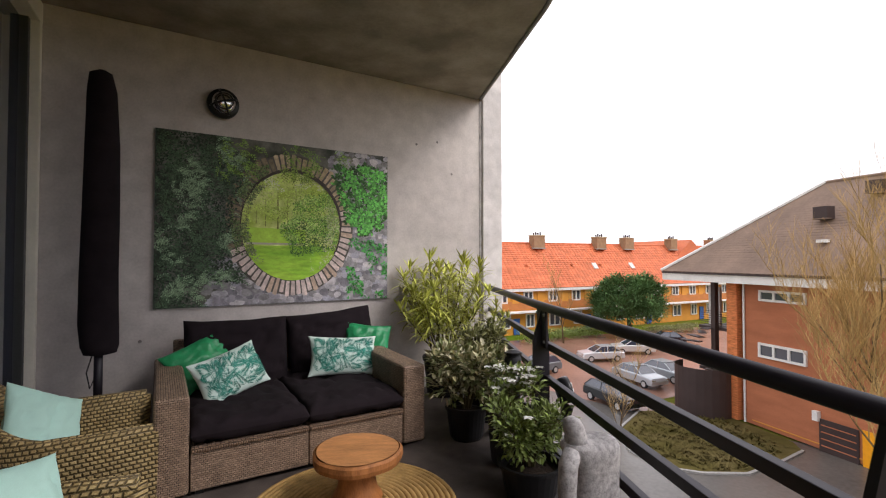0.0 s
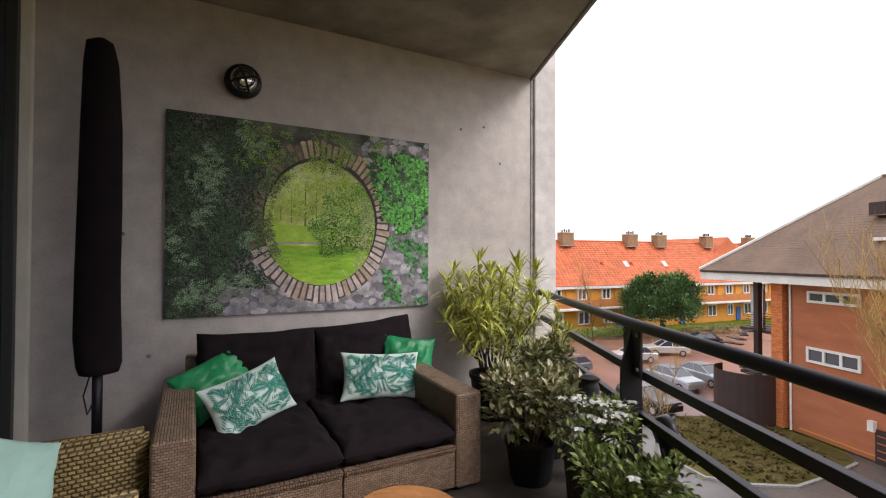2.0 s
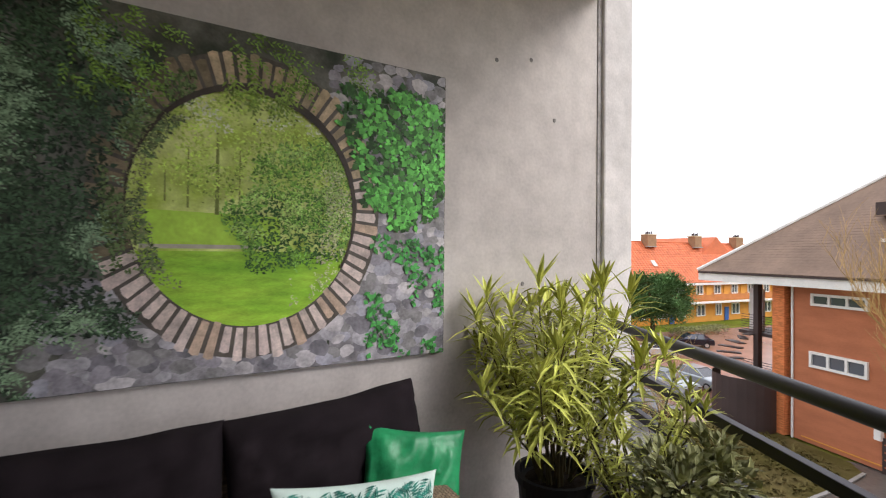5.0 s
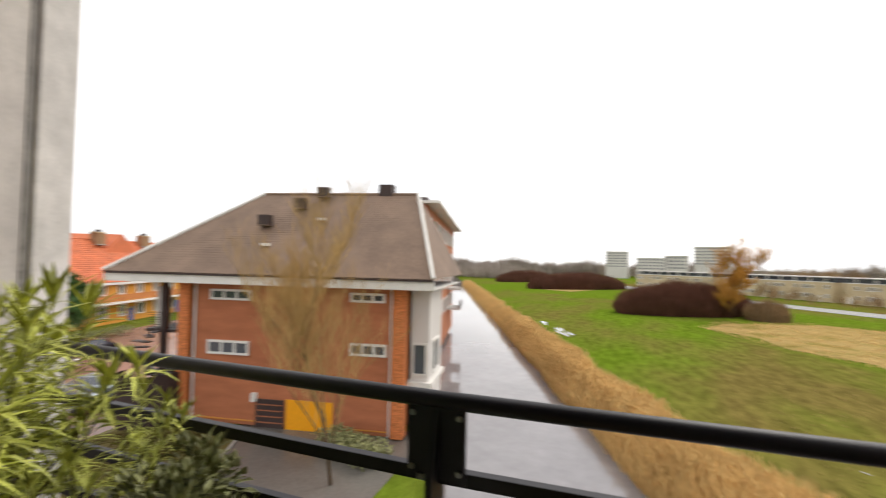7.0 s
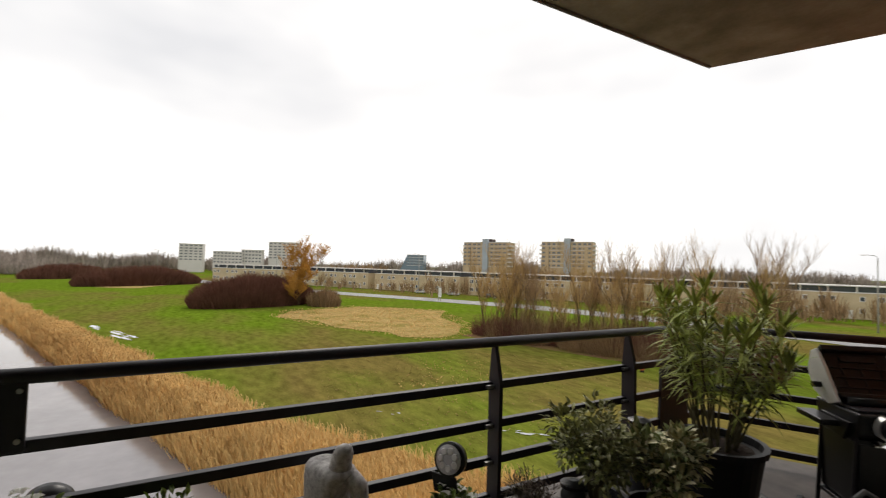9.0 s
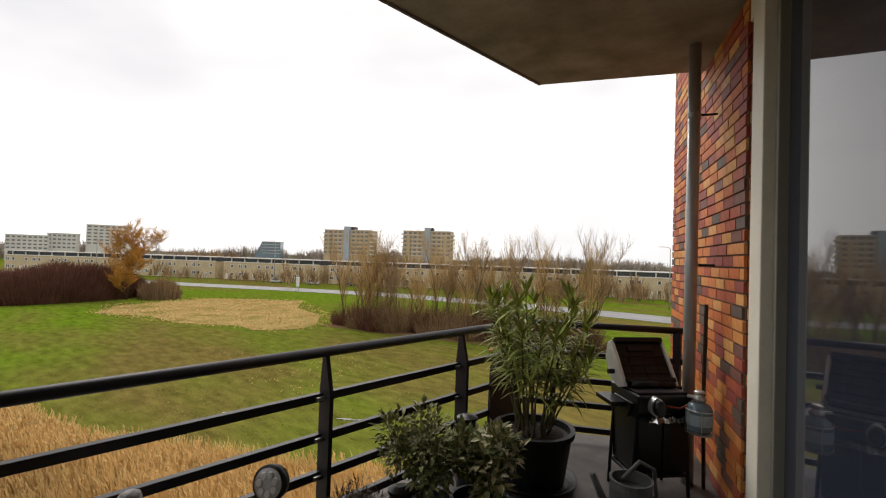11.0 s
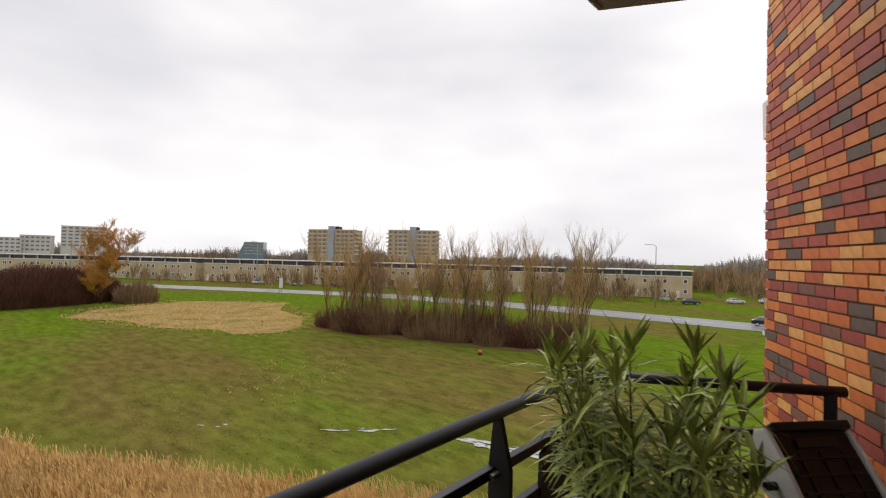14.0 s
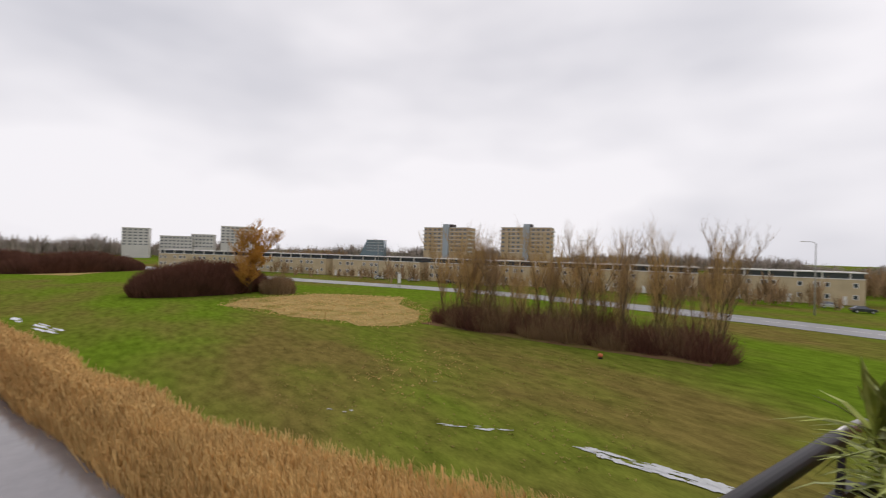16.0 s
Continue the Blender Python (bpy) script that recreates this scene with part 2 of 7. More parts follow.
LEAF_VAR = mat("variegated_leaf", (0.3, 0.3, 0.15), 0.5, var=0.2, scale=15, bump=0.0, island=1.0, ramp=((0.14, 0.17, 0.06), (0.52, 0.50, 0.30), (0.22, 0.24, 0.10), (0.66, 0.62, 0.42), (0.40, 0.36, 0.18), (0.17, 0.18, 0.07)))
PETAL = mat("white_petal", (0.80, 0.80, 0.74), 0.6, var=0.08, bump=0.0)
HEATHER = mat("heather", (0.10, 0.075, 0.06), 0.9, var=0.4, scale=30, bump=0.0, island=0.5)
PLASTIC = mat("black_plastic", (0.010, 0.010, 0.011), 0.32, var=0.2, scale=10, bump=0.05)
SILVER = mat("silver_paint", (0.55, 0.55, 0.54), 0.3, 0.6, 0.1, 10, 100, 0.05)
LID_EDGE = mat("worn_black_enamel", (0.020, 0.019, 0.021), 0.30, var=0.4, scale=14, bump=0.08)
BAND = mat("pale_blue_label", (0.34, 0.40, 0.45), 0.35, var=0.2, scale=30, bump=0.0)
CHEEK = mat("pale_grey_enamel", (0.80, 0.79, 0.78), 0.3, 0.0, 0.12, 10, 100, 0.05)
CHROME = mat("chrome", (0.6, 0.6, 0.6), 0.15, 1.0, 0.05, 10, 100, 0.0)
BLUE_GREY = mat("blue_grey_glass", (0.18, 0.24, 0.29), 0.15, 0.2, 0.15)
RED_HOSE = mat("red_hose", (0.28, 0.05, 0.02), 0.5)
LED = mat("led_lens", (0.45, 0.45, 0.46), 0.25, 0.2, 0.1)
BAMBOO = mat("dark_cane", (0.05, 0.036, 0.022), 0.5, var=0.2, scale=8)
# outdoors
GRASS = two_tone("grass", (0.142, 0.112, 0.032), (0.104, 0.158, 0.013), 0.060, 0.33, 0.56, rough=1.0, fine=3.2, bump=0.8, dist=0.10, detail=12, spec=0.0, var=0.42)
for nd in GRASS.node_tree.nodes:
    if nd.type == "MAPPING":                   # mown streaks run along the canal
        nd.inputs["Rotation"].default_value = (0, 0, radians(-21.5))
        nd.inputs["Scale"].default_value = (0.42, 1.0, 1.0)
LITTER = two_tone("leaf_litter", (0.17, 0.10, 0.055), (0.15, 0.125, 0.04), 0.4, 0.4, 0.65, rough=1.0, fine=4, bump=0.8, dist=0.1, spec=0.0)
BED = two_tone("planting_bed", (0.10, 0.085, 0.028), (0.15, 0.12, 0.05), 0.5, 0.4, 0.65, rough=1.0, fine=4, bump=0.8, dist=0.1, spec=0.0)
DRY = two_tone("dry_grass", (0.35, 0.25, 0.10), (0.20, 0.17, 0.045), 0.22, 0.46, 0.70, rough=1.0, fine=3, bump=0.8, dist=0.2, spec=0.0)
REED = mat("dry_reed", (0.66, 0.44, 0.18), 0.95, var=0.15, scale=0.25, fine=3, bump=0.0, island=0.14, spec=0.05)
# pale base: muddy water plus some sky reflection put into the colour
WATER = mat("canal_water", (0.23, 0.215, 0.22), 0.05, var=0.2, scale=0.2, fine=1.2, bump=0.10, dist=0.03, spec=0.8)
# pools get the mirrored sky as a pale base colour
PUDDLE = mat("sky_pale_puddle", (0.46, 0.47, 0.47), 0.05, var=0.1, bump=0.02)
ASPHALT = mat("asphalt", (0.19, 0.185, 0.19), 0.35, var=0.15, scale=0.3, fine=8, bump=0.1)
PAVING = mat("wet_red_paving", (0.26, 0.14, 0.10), 0.25, var=0.3, scale=0.25, fine=5, bump=0.12)
CARPARK = mat("wet_grey_paving", (0.13, 0.12, 0.108), 0.25, var=0.25, scale=0.25, fine=5, bump=0.12)
KERB = mat("kerb_stone", (0.33, 0.32, 0.30), 0.8)
LINE = mat("road_paint", (0.75, 0.75, 0.73), 0.6, bump=0.0)
TILE_ORANGE = mat("orange_roof_tile", (0.56, 0.155, 0.065), 0.6, var=0.2, scale=0.7, fine=6, bump=0.2, island=0.15)
TILE_BROWN = mat("brown_roof_tile", (0.19, 0.128, 0.092), 0.7, var=0.25, scale=0.6, fine=5, bump=0.2, island=0.42)
HOUSE_BRICK = mat("red_brown_brickwork", (0.41, 0.145, 0.068), 0.8, var=0.2, scale=0.5, fine=9, bump=0.25, stretch=(1, 1, 4))
HOUSE_BRICK_OR = mat("orange_brick_pier", (0.56, 0.18, 0.06), 0.8, var=0.45, scale=5, fine=12, bump=0.3, stretch=(0.6, 0.6, 3))
WHITE = mat("white_trim", (0.72, 0.70, 0.66), 0.6, var=0.12, scale=1.5, fine=12, bump=0.05)
OCHRE = mat("ochre_panel", (0.60, 0.27, 0.04), 0.6, var=0.15, scale=0.6, fine=8, bump=0.08)
ORANGE = mat("orange_door", (0.85, 0.36, 0.01), 0.5, var=0.08, bump=0.05)
TAN_BRICK = mat("tan_brickwork", (0.52, 0.42, 0.27), 0.85, var=0.2, scale=0.3, fine=6, bump=0.2)
# far tower beige is lightened, with aerial haze mixed into the colour
BEIGE = mat("hazed_beige_wall", (0.50, 0.375, 0.245), 0.85, var=0.12, scale=0.2, fine=2, bump=0.05)
GREYBLOCK = mat("pale_grey_block", (0.62, 0.59, 0.56), 0.85, var=0.1, scale=0.1, bump=0.0)
FARWIN = mat("far_window", (0.17, 0.175, 0.19), 0.3, var=0.1, bump=0.0)
FARGLASS = glass_mat("far_glass", (0.06, 0.07, 0.085), 0.12)
DARK_METAL = mat("dark_brown_metal", (0.05, 0.033, 0.03), 0.55, var=0.2, scale=1.0, bump=0.05)
TWIG_RED = mat("red_brown_twig", (0.165, 0.078, 0.055), 0.9, var=0.3, scale=0.4, fine=6, bump=0.0, island=0.45, spec=0.05)
TWIG = mat("grey_brown_twig", (0.30, 0.20, 0.11), 0.9, var=0.3, scale=0.4, fine=6, bump=0.0, island=0.4, spec=0.05)
TWIG_YEL = mat("yellow_twig", (0.44, 0.29, 0.12), 0.9, var=0.3, scale=0.4, fine=6, bump=0.0, island=0.4, spec=0.05)
TWIG_ORANGE = mat("orange_willow_twig", (0.46, 0.24, 0.055), 0.9, var=0.3, scale=0.4, fine=6, bump=0.0, island=0.4, spec=0.05)
# horizon trees: distance haze is painted into this pale grey-brown
WOODS = mat("far_woods", (0.34, 0.29, 0.25), 0.95, var=0.3, scale=0.05, fine=0.5, bump=0.0, island=0.35, spec=0.05)
PINE = mat("pine_needles", (0.11, 0.20, 0.075), 0.7, var=0.35, scale=0.6, bump=0.0, island=0.5, spec=0.05)
TYRE = mat("tyre", (0.015, 0.015, 0.016), 0.85)

# ---------------------------------------------------------------- mesh tools
rng = random.Random(7)


class Shape:
    """Collects corners and faces of one mesh."""

    def __init__(self):
        self.v, self.f = [], []

    def add(self, pts, faces):
        k = len(self.v)
        self.v += [tuple(p) for p in pts]
        self.f += [tuple(k + i for i in q) for q in faces]
        return self

    def box(self, c, s, m=None, taper=1.0):
        x, y, z = s[0] / 2, s[1] / 2, s[2] / 2
        p = [Vector((a * x * (taper if d > 0 else 1), b * y * (taper if d > 0 else 1), d * z)) for d in (-1, 1) for a, b in ((-1, -1), (1, -1), (1, 1), (-1, 1))]
        if m is not None:
            p = [m @ q for q in p]
        p = [q + Vector(c) for q in p]
        return self.add(p, [(3, 2, 1, 0), (4, 5, 6, 7), (0, 1, 5, 4), (1, 2, 6, 5), (2, 3, 7, 6), (3, 0, 4, 7)])

    def prism(self, poly, z0, z1):
        n = len(poly)
        self.add([(x, y, z0) for x, y in poly] + [(x, y, z1) for x, y in poly],
                 [tuple(range(n - 1, -1, -1)), tuple(range(n, 2 * n))] + [(i, (i + 1) % n, n + (i + 1) % n, n + i) for i in range(n)])
        return self

    def tube(self, pts, radii, n=8, cap=True):
        pts = [Vector(p) for p in pts]
        if not hasattr(radii, "__len__"):
            radii = [radii] * len(pts)
        k = len(self.v)
        side = None
        for i, p in enumerate(pts):
            d = (pts[min(i + 1, len(pts) - 1)] - pts[max(i - 1, 0)]).normalized()
            if side is None:
                side = d.orthogonal().normalized()
            side = (side - d * side.dot(d)).normalized()
            up = d.cross(side)
            for j in range(n):
                a = 2 * math.pi * j / n
                self.v.append(tuple(p + (side * math.cos(a) + up * math.sin(a)) * radii[i]))
        for i in range(len(pts) - 1):
            for j in range(n):
                self.f.append((k + i * n + j, k + i * n + (j + 1) % n, k + (i + 1) * n + (j + 1) % n, k + (i + 1) * n + j))
        if cap:
            self.f.append(tuple(k + j for j in range(n - 1, -1, -1)))
            self.f.append(tuple(k + (len(pts) - 1) * n + j for j in range(n)))
        return self

    def lathe(self, prof, c=(0, 0, 0), n=24, sx=1.0, sy=1.0):
        k = len(self.v)
        for r, z in prof:
            for j in range(n):
                a = 2 * math.pi * j / n
                self.v.append((c[0] + r * sx * math.cos(a), c[1] + r * sy * math.sin(a), c[2] + z))
        for i in range(len(prof) - 1):
            for j in range(n):
                self.f.append((k + i * n + j, k + i * n + (j + 1) % n, k + (i + 1) * n + (j + 1) % n, k + (i + 1) * n + j))
        self.f.append(tuple(k + j for j in range(n - 1, -1, -1)))
        self.f.append(tuple(k + (len(prof) - 1) * n + j for j in range(n)))
        return self

    def leaf(self, p, d, up, length, width, bend=0.25):
        """Pointed leaf, folded a little along its midrib and curving down to the tip."""
        d, p = Vector(d).normalized(), Vector(p)
        s = d.cross(Vector(up))
        s = s.normalized() if s.length > 1e-4 else d.orthogonal().normalized()
        nrm = s.cross(d)
        m = p + d * length * 0.34 + nrm * length * 0.05
        n = p + d * length * 0.70 - nrm * length * bend * 0.30
        t = p + d * length - nrm * length * bend
        lift = nrm * width * 0.16
        return self.add([p, m + s * width / 2 + lift, n + s * width * 0.38 + lift, t, n - s * width * 0.38 + lift, m - s * width / 2 + lift, m, n], [(0, 1, 6), (6, 1, 2, 7), (7, 2, 3), (0, 6, 5), (6, 7, 4, 5), (7, 3, 4)])

    def mesh(self, name):
        me = bpy.data.meshes.new(name)
        me.from_pydata(self.v, [], self.f)
        me.update()
        return me


def part(name, shape, material, parent=None, label="", smooth=False, bevel=0.0, seg=2):
    """One mesh object, under a thing or a part, or at top level."""
    me = shape.mesh(name) if isinstance(shape, Shape) else shape
    if not me.materials:
        me.materials.append(material)
    if smooth:
        me.polygons.foreach_set("use_smooth", [True] * len(me.polygons))
    ob = new(name, me)
    ob.parent = parent
    if label:
        ob["label"] = label
    if bevel:
        b = ob.modifiers.new("bevel", "BEVEL")
        b.width, b.segments, b.limit_method = bevel, seg, "ANGLE"
    return ob


def thing(name, m, label, category, group="", kind=""):
    ob = new(name)
    ob.empty_display_size = 0.1
    ob.matrix_basis = m
    return tagged(ob, label, category, group, kind)


def setting(name, shape, material, label, category, smooth=False, bevel=0.0, m=None):
    ob = part(name, shape, material, None, "", smooth, bevel)
    if m is not None:
        ob.matrix_basis = m
    return tagged(ob, label, category, "", "structure")


def pillow(w, h, d, n=24, sag=0.0, pinch=0.10, sq=2.6, seed=0):
    """A stuffed cushion in the x-z plane, centred, with drawn-in edges and pointed corners. sq: how boxy."""
    s = Shape()
    for side in (1, -1):
        pts = []
        for j in range(n + 1):
            for i in range(n + 1):
                u, v = math.sin(math.pi / 2 * (2 * i / n - 1)), math.sin(math.pi / 2 * (2 * j / n - 1))
                e = max(0.0, (1 - abs(u) ** sq) * (1 - abs(v) ** sq)) ** 0.5
                x = u * w / 2 * (1 - pinch * (1 - abs(v) ** 2) * abs(u) ** 3)
                z = v * h / 2 * (1 - pinch * (1 - abs(u) ** 2) * abs(v) ** 3) - sag * (1 - u * u) * (v + 1) * h * 0.5
                y = side * d / 2 * e
                if seed:
                    k = noise.noise(Vector((x * 9 + seed, z * 9, side * 3.0)))
                    fold = abs(noise.noise(Vector((x * 5 + z * 11 + seed, z * 4 - x * 13, side * 5.0))))
                    y += side * (0.014 * k - 0.030 * max(0.0, 0.16 - fold) / 0.16) * e
                    z += 0.004 * noise.noise(Vector((x * 7 + seed, seed, 0))) * (v > 0.5)
                pts.append((x, y, z))
        f = []
        for j in range(n):
            for i in range(n):
                a = j * (n + 1) + i
                q = (a, a + 1, a + n + 2, a + n + 1)
                f.append(q if side < 0 else q[::-1])
        s.add(pts, f)
    return s


def mul(*a):
    out = Matrix()
    for m in a:
        out = out @ m
    return out


# ---------------------------------------------------------------- plan of the balcony
# W: x runs along the end wall, y into it (negative towards the room), z up.
UX, UY = 0.887, 0.462
W = Matrix(((UX, -UY, 0, -1.83), (UY, UX, 0, 1.07), (0, 0, 1, 0), (0, 0, 0, 1)))
CEIL = 2.856
G = -8.8
FAC = -1.76
EDGE_A, EDGE_B = Vector((-0.06, 1.98)), Vector((0.165, -3.915))


def wp(u, n):
    """World x, y of a place u along the end wall and n in front of it."""
    p = W @ Vector((u, -n, 0))
    return (p.x, p.y)


def wn_of(x, y):
    p = W.inverted() @ Vector((x, y, 0))
    return p.x, -p.y


# end wall with its weathered outer fin and the joint between
setting("wall_end", Shape().box((0.02 - 0.12, 0.15, 1.0), (4.12, 0.30, 6.2)), CONCRETE, "grey cast concrete end wall of the balcony", "wall", m=W)
setting("wall_fin", Shape().box((2.118, 0.135, 1.0), (0.254, 0.33, 9.0)), CONCRETE_FIN, "weathered pale concrete wall end beside the railing", "wall", m=W, bevel=0.012)
setting("trim_joint", Shape().box((1.975, -0.001, 1.0), (0.030, 0.012, 6.0)), JOINT, "grey sealant joint down the concrete wall", "joint", m=W)

# tie holes and stains left by the formwork
for u, z in ((-1.30, 1.42), (-1.12, 1.36), (1.22, 2.30), (1.45, 2.35), (1.40, 1.15), (-0.98, 0.62), (1.62, 2.05)):
    setting("trim_tie_hole", Shape().lathe([(0.012, 0.0), (0.010, 0.003)], n=10), SEALANT, "small dark tie hole in the concrete", "tie hole", m=W @ Matrix.Translation((u, -0.0005, z)) @ Matrix.Rotation(radians(90), 4, "X"))

# floor slab and ceiling slab
q0, q1 = wp(-1.95, 0.0), wp(2.2, 0.0)
cback = EDGE_B - Vector((UX, UY)) * 1.62
poly = [q0, (EDGE_A.x, EDGE_A.y), (0.10, 0.20), (EDGE_B.x, EDGE_B.y), (cback.x, cback.y), wp(-1.95, 4.9)]
setting("floor", Shape().prism([wp(-1.95, 0.0), (0.10, 1.95), (0.13, 0.1), (0.29, -3.98), (-0.86, -4.70), (cback.x, cback.y + 0.02), wp(-1.95, 4.9)][::-1], -0.24, 0.0), FLOOR, "dark brown-grey concrete balcony floor", "floor")
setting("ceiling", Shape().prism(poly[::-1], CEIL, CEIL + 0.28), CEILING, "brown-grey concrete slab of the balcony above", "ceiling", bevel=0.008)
d_edge = (EDGE_B - EDGE_A).normalized()
inn = Vector((d_edge.y, -d_edge.x)) if Vector((d_edge.y, -d_edge.x)).x < 0 else Vector((-d_edge.y, d_edge.x))
drip = Shape().tube([(*(EDGE_A + inn * 0.03 + d_edge * 0.05), CEIL - 0.006), (0.07, 0.20, CEIL - 0.006), (*(EDGE_B + inn * 0.03 - d_edge * 0.03), CEIL - 0.006)], 0.012, 6)
setting("trim_drip", drip, SEALANT, "dark drip strip along the edge of the slab", "trim")

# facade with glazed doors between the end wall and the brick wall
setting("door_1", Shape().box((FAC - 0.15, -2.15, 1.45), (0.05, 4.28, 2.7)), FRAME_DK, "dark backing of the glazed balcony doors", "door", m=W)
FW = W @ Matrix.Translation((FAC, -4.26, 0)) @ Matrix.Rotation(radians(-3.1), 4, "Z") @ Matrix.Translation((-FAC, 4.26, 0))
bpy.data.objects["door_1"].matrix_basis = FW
win = thing("window_1", FW, "tall glazed balcony front with cream frames", "window", kind="structure")
for nm, y, wd, mt in (("frame_post", -0.022, 0.04, FRAME), ("frame_post", -4.17, 0.20, FRAME), ("frame_post", -1.45, 0.10, FRAME_DK), ("frame_post", -2.9, 0.10, FRAME_DK)):
    part(nm, Shape().box((FAC - 0.06, y, CEIL / 2 + 0.02), (0.12, wd, CEIL - 0.24)), mt, win, bevel=0.006)
for z, h in ((CEIL - 0.07, 0.138), (0.06, 0.118)):
    part("frame_rail", Shape().box((FAC - 0.06, -2.155, z), (0.118, 4.35, h)), FRAME if z > 1 else FRAME_DK, win, bevel=0.006)
for y0, y1 in ((-0.045, -1.4), (-1.5, -2.85), (-2.95, -4.06)):
    part("pane", Shape().box((FAC - 0.10, (y0 + y1) / 2, CEIL / 2), (0.012, abs(y1 - y0), CEIL - 0.2)), PANE, win)
    for y in (y0, y1):
        part("sash", Shape().box((FAC - 0.075, y + (-0.02 if y == y0 else 0.02), CEIL / 2), (0.05, 0.045, CEIL - 0.27)), FRAME_DK if y > -0.1 else SASH, win, bevel=0.004)
# brick wall: backing of mortar; the bricks follow at the end
BR0, BR1 = 4.335, 6.57
setting("wall_brick", Shape().box((FAC - 0.175, -(BR0 + BR1) / 2, 1.0), (0.33, BR1 - BR0 - 0.02, 9.6)), MORTAR, "wall of mixed orange, tan, red and brown bricks", "wall", m=W)
BRICK_WALL = bpy.data.objects["wall_brick"]
# plain body of the building round and below the balcony
setting("wall_inner", Shape().box((FAC - 0.6, -2.2, 1.0), (0.5, 5.0, 9.6)), MORTAR, "plain inner wall behind the glazed front", "wall", m=W)
setting("wall_base", Shape().prism([wp(-3.0, -0.2), wp(1.2, -0.2), (-0.35, -3.5), wp(-1.95, 5.6), wp(-3.0, 5.6)][::-1], G - 1.5, -0.26), MORTAR, "plain building wall below the balcony", "wall")

# ---------------------------------------------------------------- railing
RZ = (0.678, 0.474, 0.285, 0.095)
RTOP = 0.908
BEND = math.tan(radians(2.4))                 # the railing turns at the spliced post
CORNER = Vector((3.86 * BEND, -3.86))
SIDE_END = -3.62
BACK_D = Vector((-0.85, -0.527))
BACK_E = CORNER + BACK_D * 1.17
WALL_Y = 1.98


def rail_x(y):
    return -BEND * y if y < 0 else 0.0


def bar(a, b, z, dx=0.0):
    """Flat bar between two places of the plan."""
    a, b = Vector(a), Vector(b)
    d, mid = b - a, (a + b) / 2
    return Shape().box((mid.x + dx, mid.y, z), (d.length, 0.036, 0.042), Matrix.Rotation(math.atan2(d.y, d.x), 3, "Z"))


def railing():
    r = thing("railing", Matrix(), "black painted steel balcony railing with round handrail", "railing")
    part("handrail", Shape().tube([(0, WALL_Y, RTOP), (0, 0.02, RTOP), (rail_x(-0.1), -0.1, RTOP), (rail_x(SIDE_END), SIDE_END, RTOP)], 0.0265, 16), STEEL, r, smooth=True)
    part("handrail", Shape().tube([(CORNER.x - 0.05, CORNER.y - 0.03, RTOP), (BACK_E.x, BACK_E.y, RTOP)], 0.0255, 16), STEEL, r, smooth=True)
    part("corner_joint", Shape().tube([(rail_x(SIDE_END), SIDE_END + 0.01, RTOP), (rail_x(-3.78), -3.78, RTOP), (CORNER.x - 0.005, CORNER.y - 0.002, RTOP), (CORNER.x - 0.06, CORNER.y - 0.036, RTOP)], 0.021, 14), BOLT, r, "bare steel elbow of the handrail", smooth=True)
    for z in RZ:
        part("rail", bar((0, WALL_Y), (0, 0), z, 0.02), STEEL, r, bevel=0.003)
        part("rail", bar((0, 0), CORNER, z, 0.02), STEEL, r, bevel=0.003)
        part("rail", bar(CORNER, BACK_E, z), STEEL, r, bevel=0.003)

    def post(y, plate):
        s = Shape()
        x0 = rail_x(y)
        prof = [(-0.065, -0.02), (-0.065, 0.70), (-0.014, 0.895), (0.014, 0.895), (0.035, 0.70), (0.035, -0.02)]
        k = [(x0 + x, y - 0.011, z) for x, z in prof] + [(x0 + x, y + 0.011, z) for x, z in prof]
        n = len(prof)
        s.add(k, [tuple(range(n)), tuple(range(2 * n - 1, n - 1, -1))] + [((i + 1) % n, i, n + i, n + (i + 1) % n) for i in range(n)])
        p = part("post", s, STEEL, r)
        if plate:
            part("splice_plate", Shape().box((-0.006, y, 0.785), (0.016, 0.185, 0.235)), STEEL, p, bevel=0.004)
            for dy in (-0.075, 0.075):
                for z in (0.705, 0.865):
                    part("bolt", Shape().tube([(-0.012, y + dy, z), (-0.022, y + dy, z)], 0.009, 8), BOLT, p)
        for z in RZ:
            part("bracket", Shape().box((x0 - 0.005, y + 0.03, z), (0.03, 0.05, 0.018)), BOLT, p)
        return p

    post(0.0, True)
    post(-1.969, False)
    post(-3.03, False)
    cx, cy = CORNER.x - 0.012, CORNER.y + 0.15
    prof = [(0.03, 0.90), (0.03, -0.02), (0.36, -0.02), (0.33, 0.64), (0.06, 0.72)]
    part("corner_plate", Shape().add([(cx - BEND * y, cy + y, z) for y, z in prof] + [(cx - BEND * y + 0.02, cy + y, z) for y, z in prof],
                                     [(0, 1, 2, 3, 4), (9, 8, 7, 6, 5), (0, 5, 6, 1), (1, 6, 7, 2), (2, 7, 8, 3), (3, 8, 9, 4), (4, 9, 5, 0)]), STEEL, r)
    e = BACK_E - BACK_D * 0.06
    part("post", Shape().box((e.x, e.y, 0.44), (0.05, 0.05, 0.92)), STEEL, r, bevel=0.003)
    return r


railing()


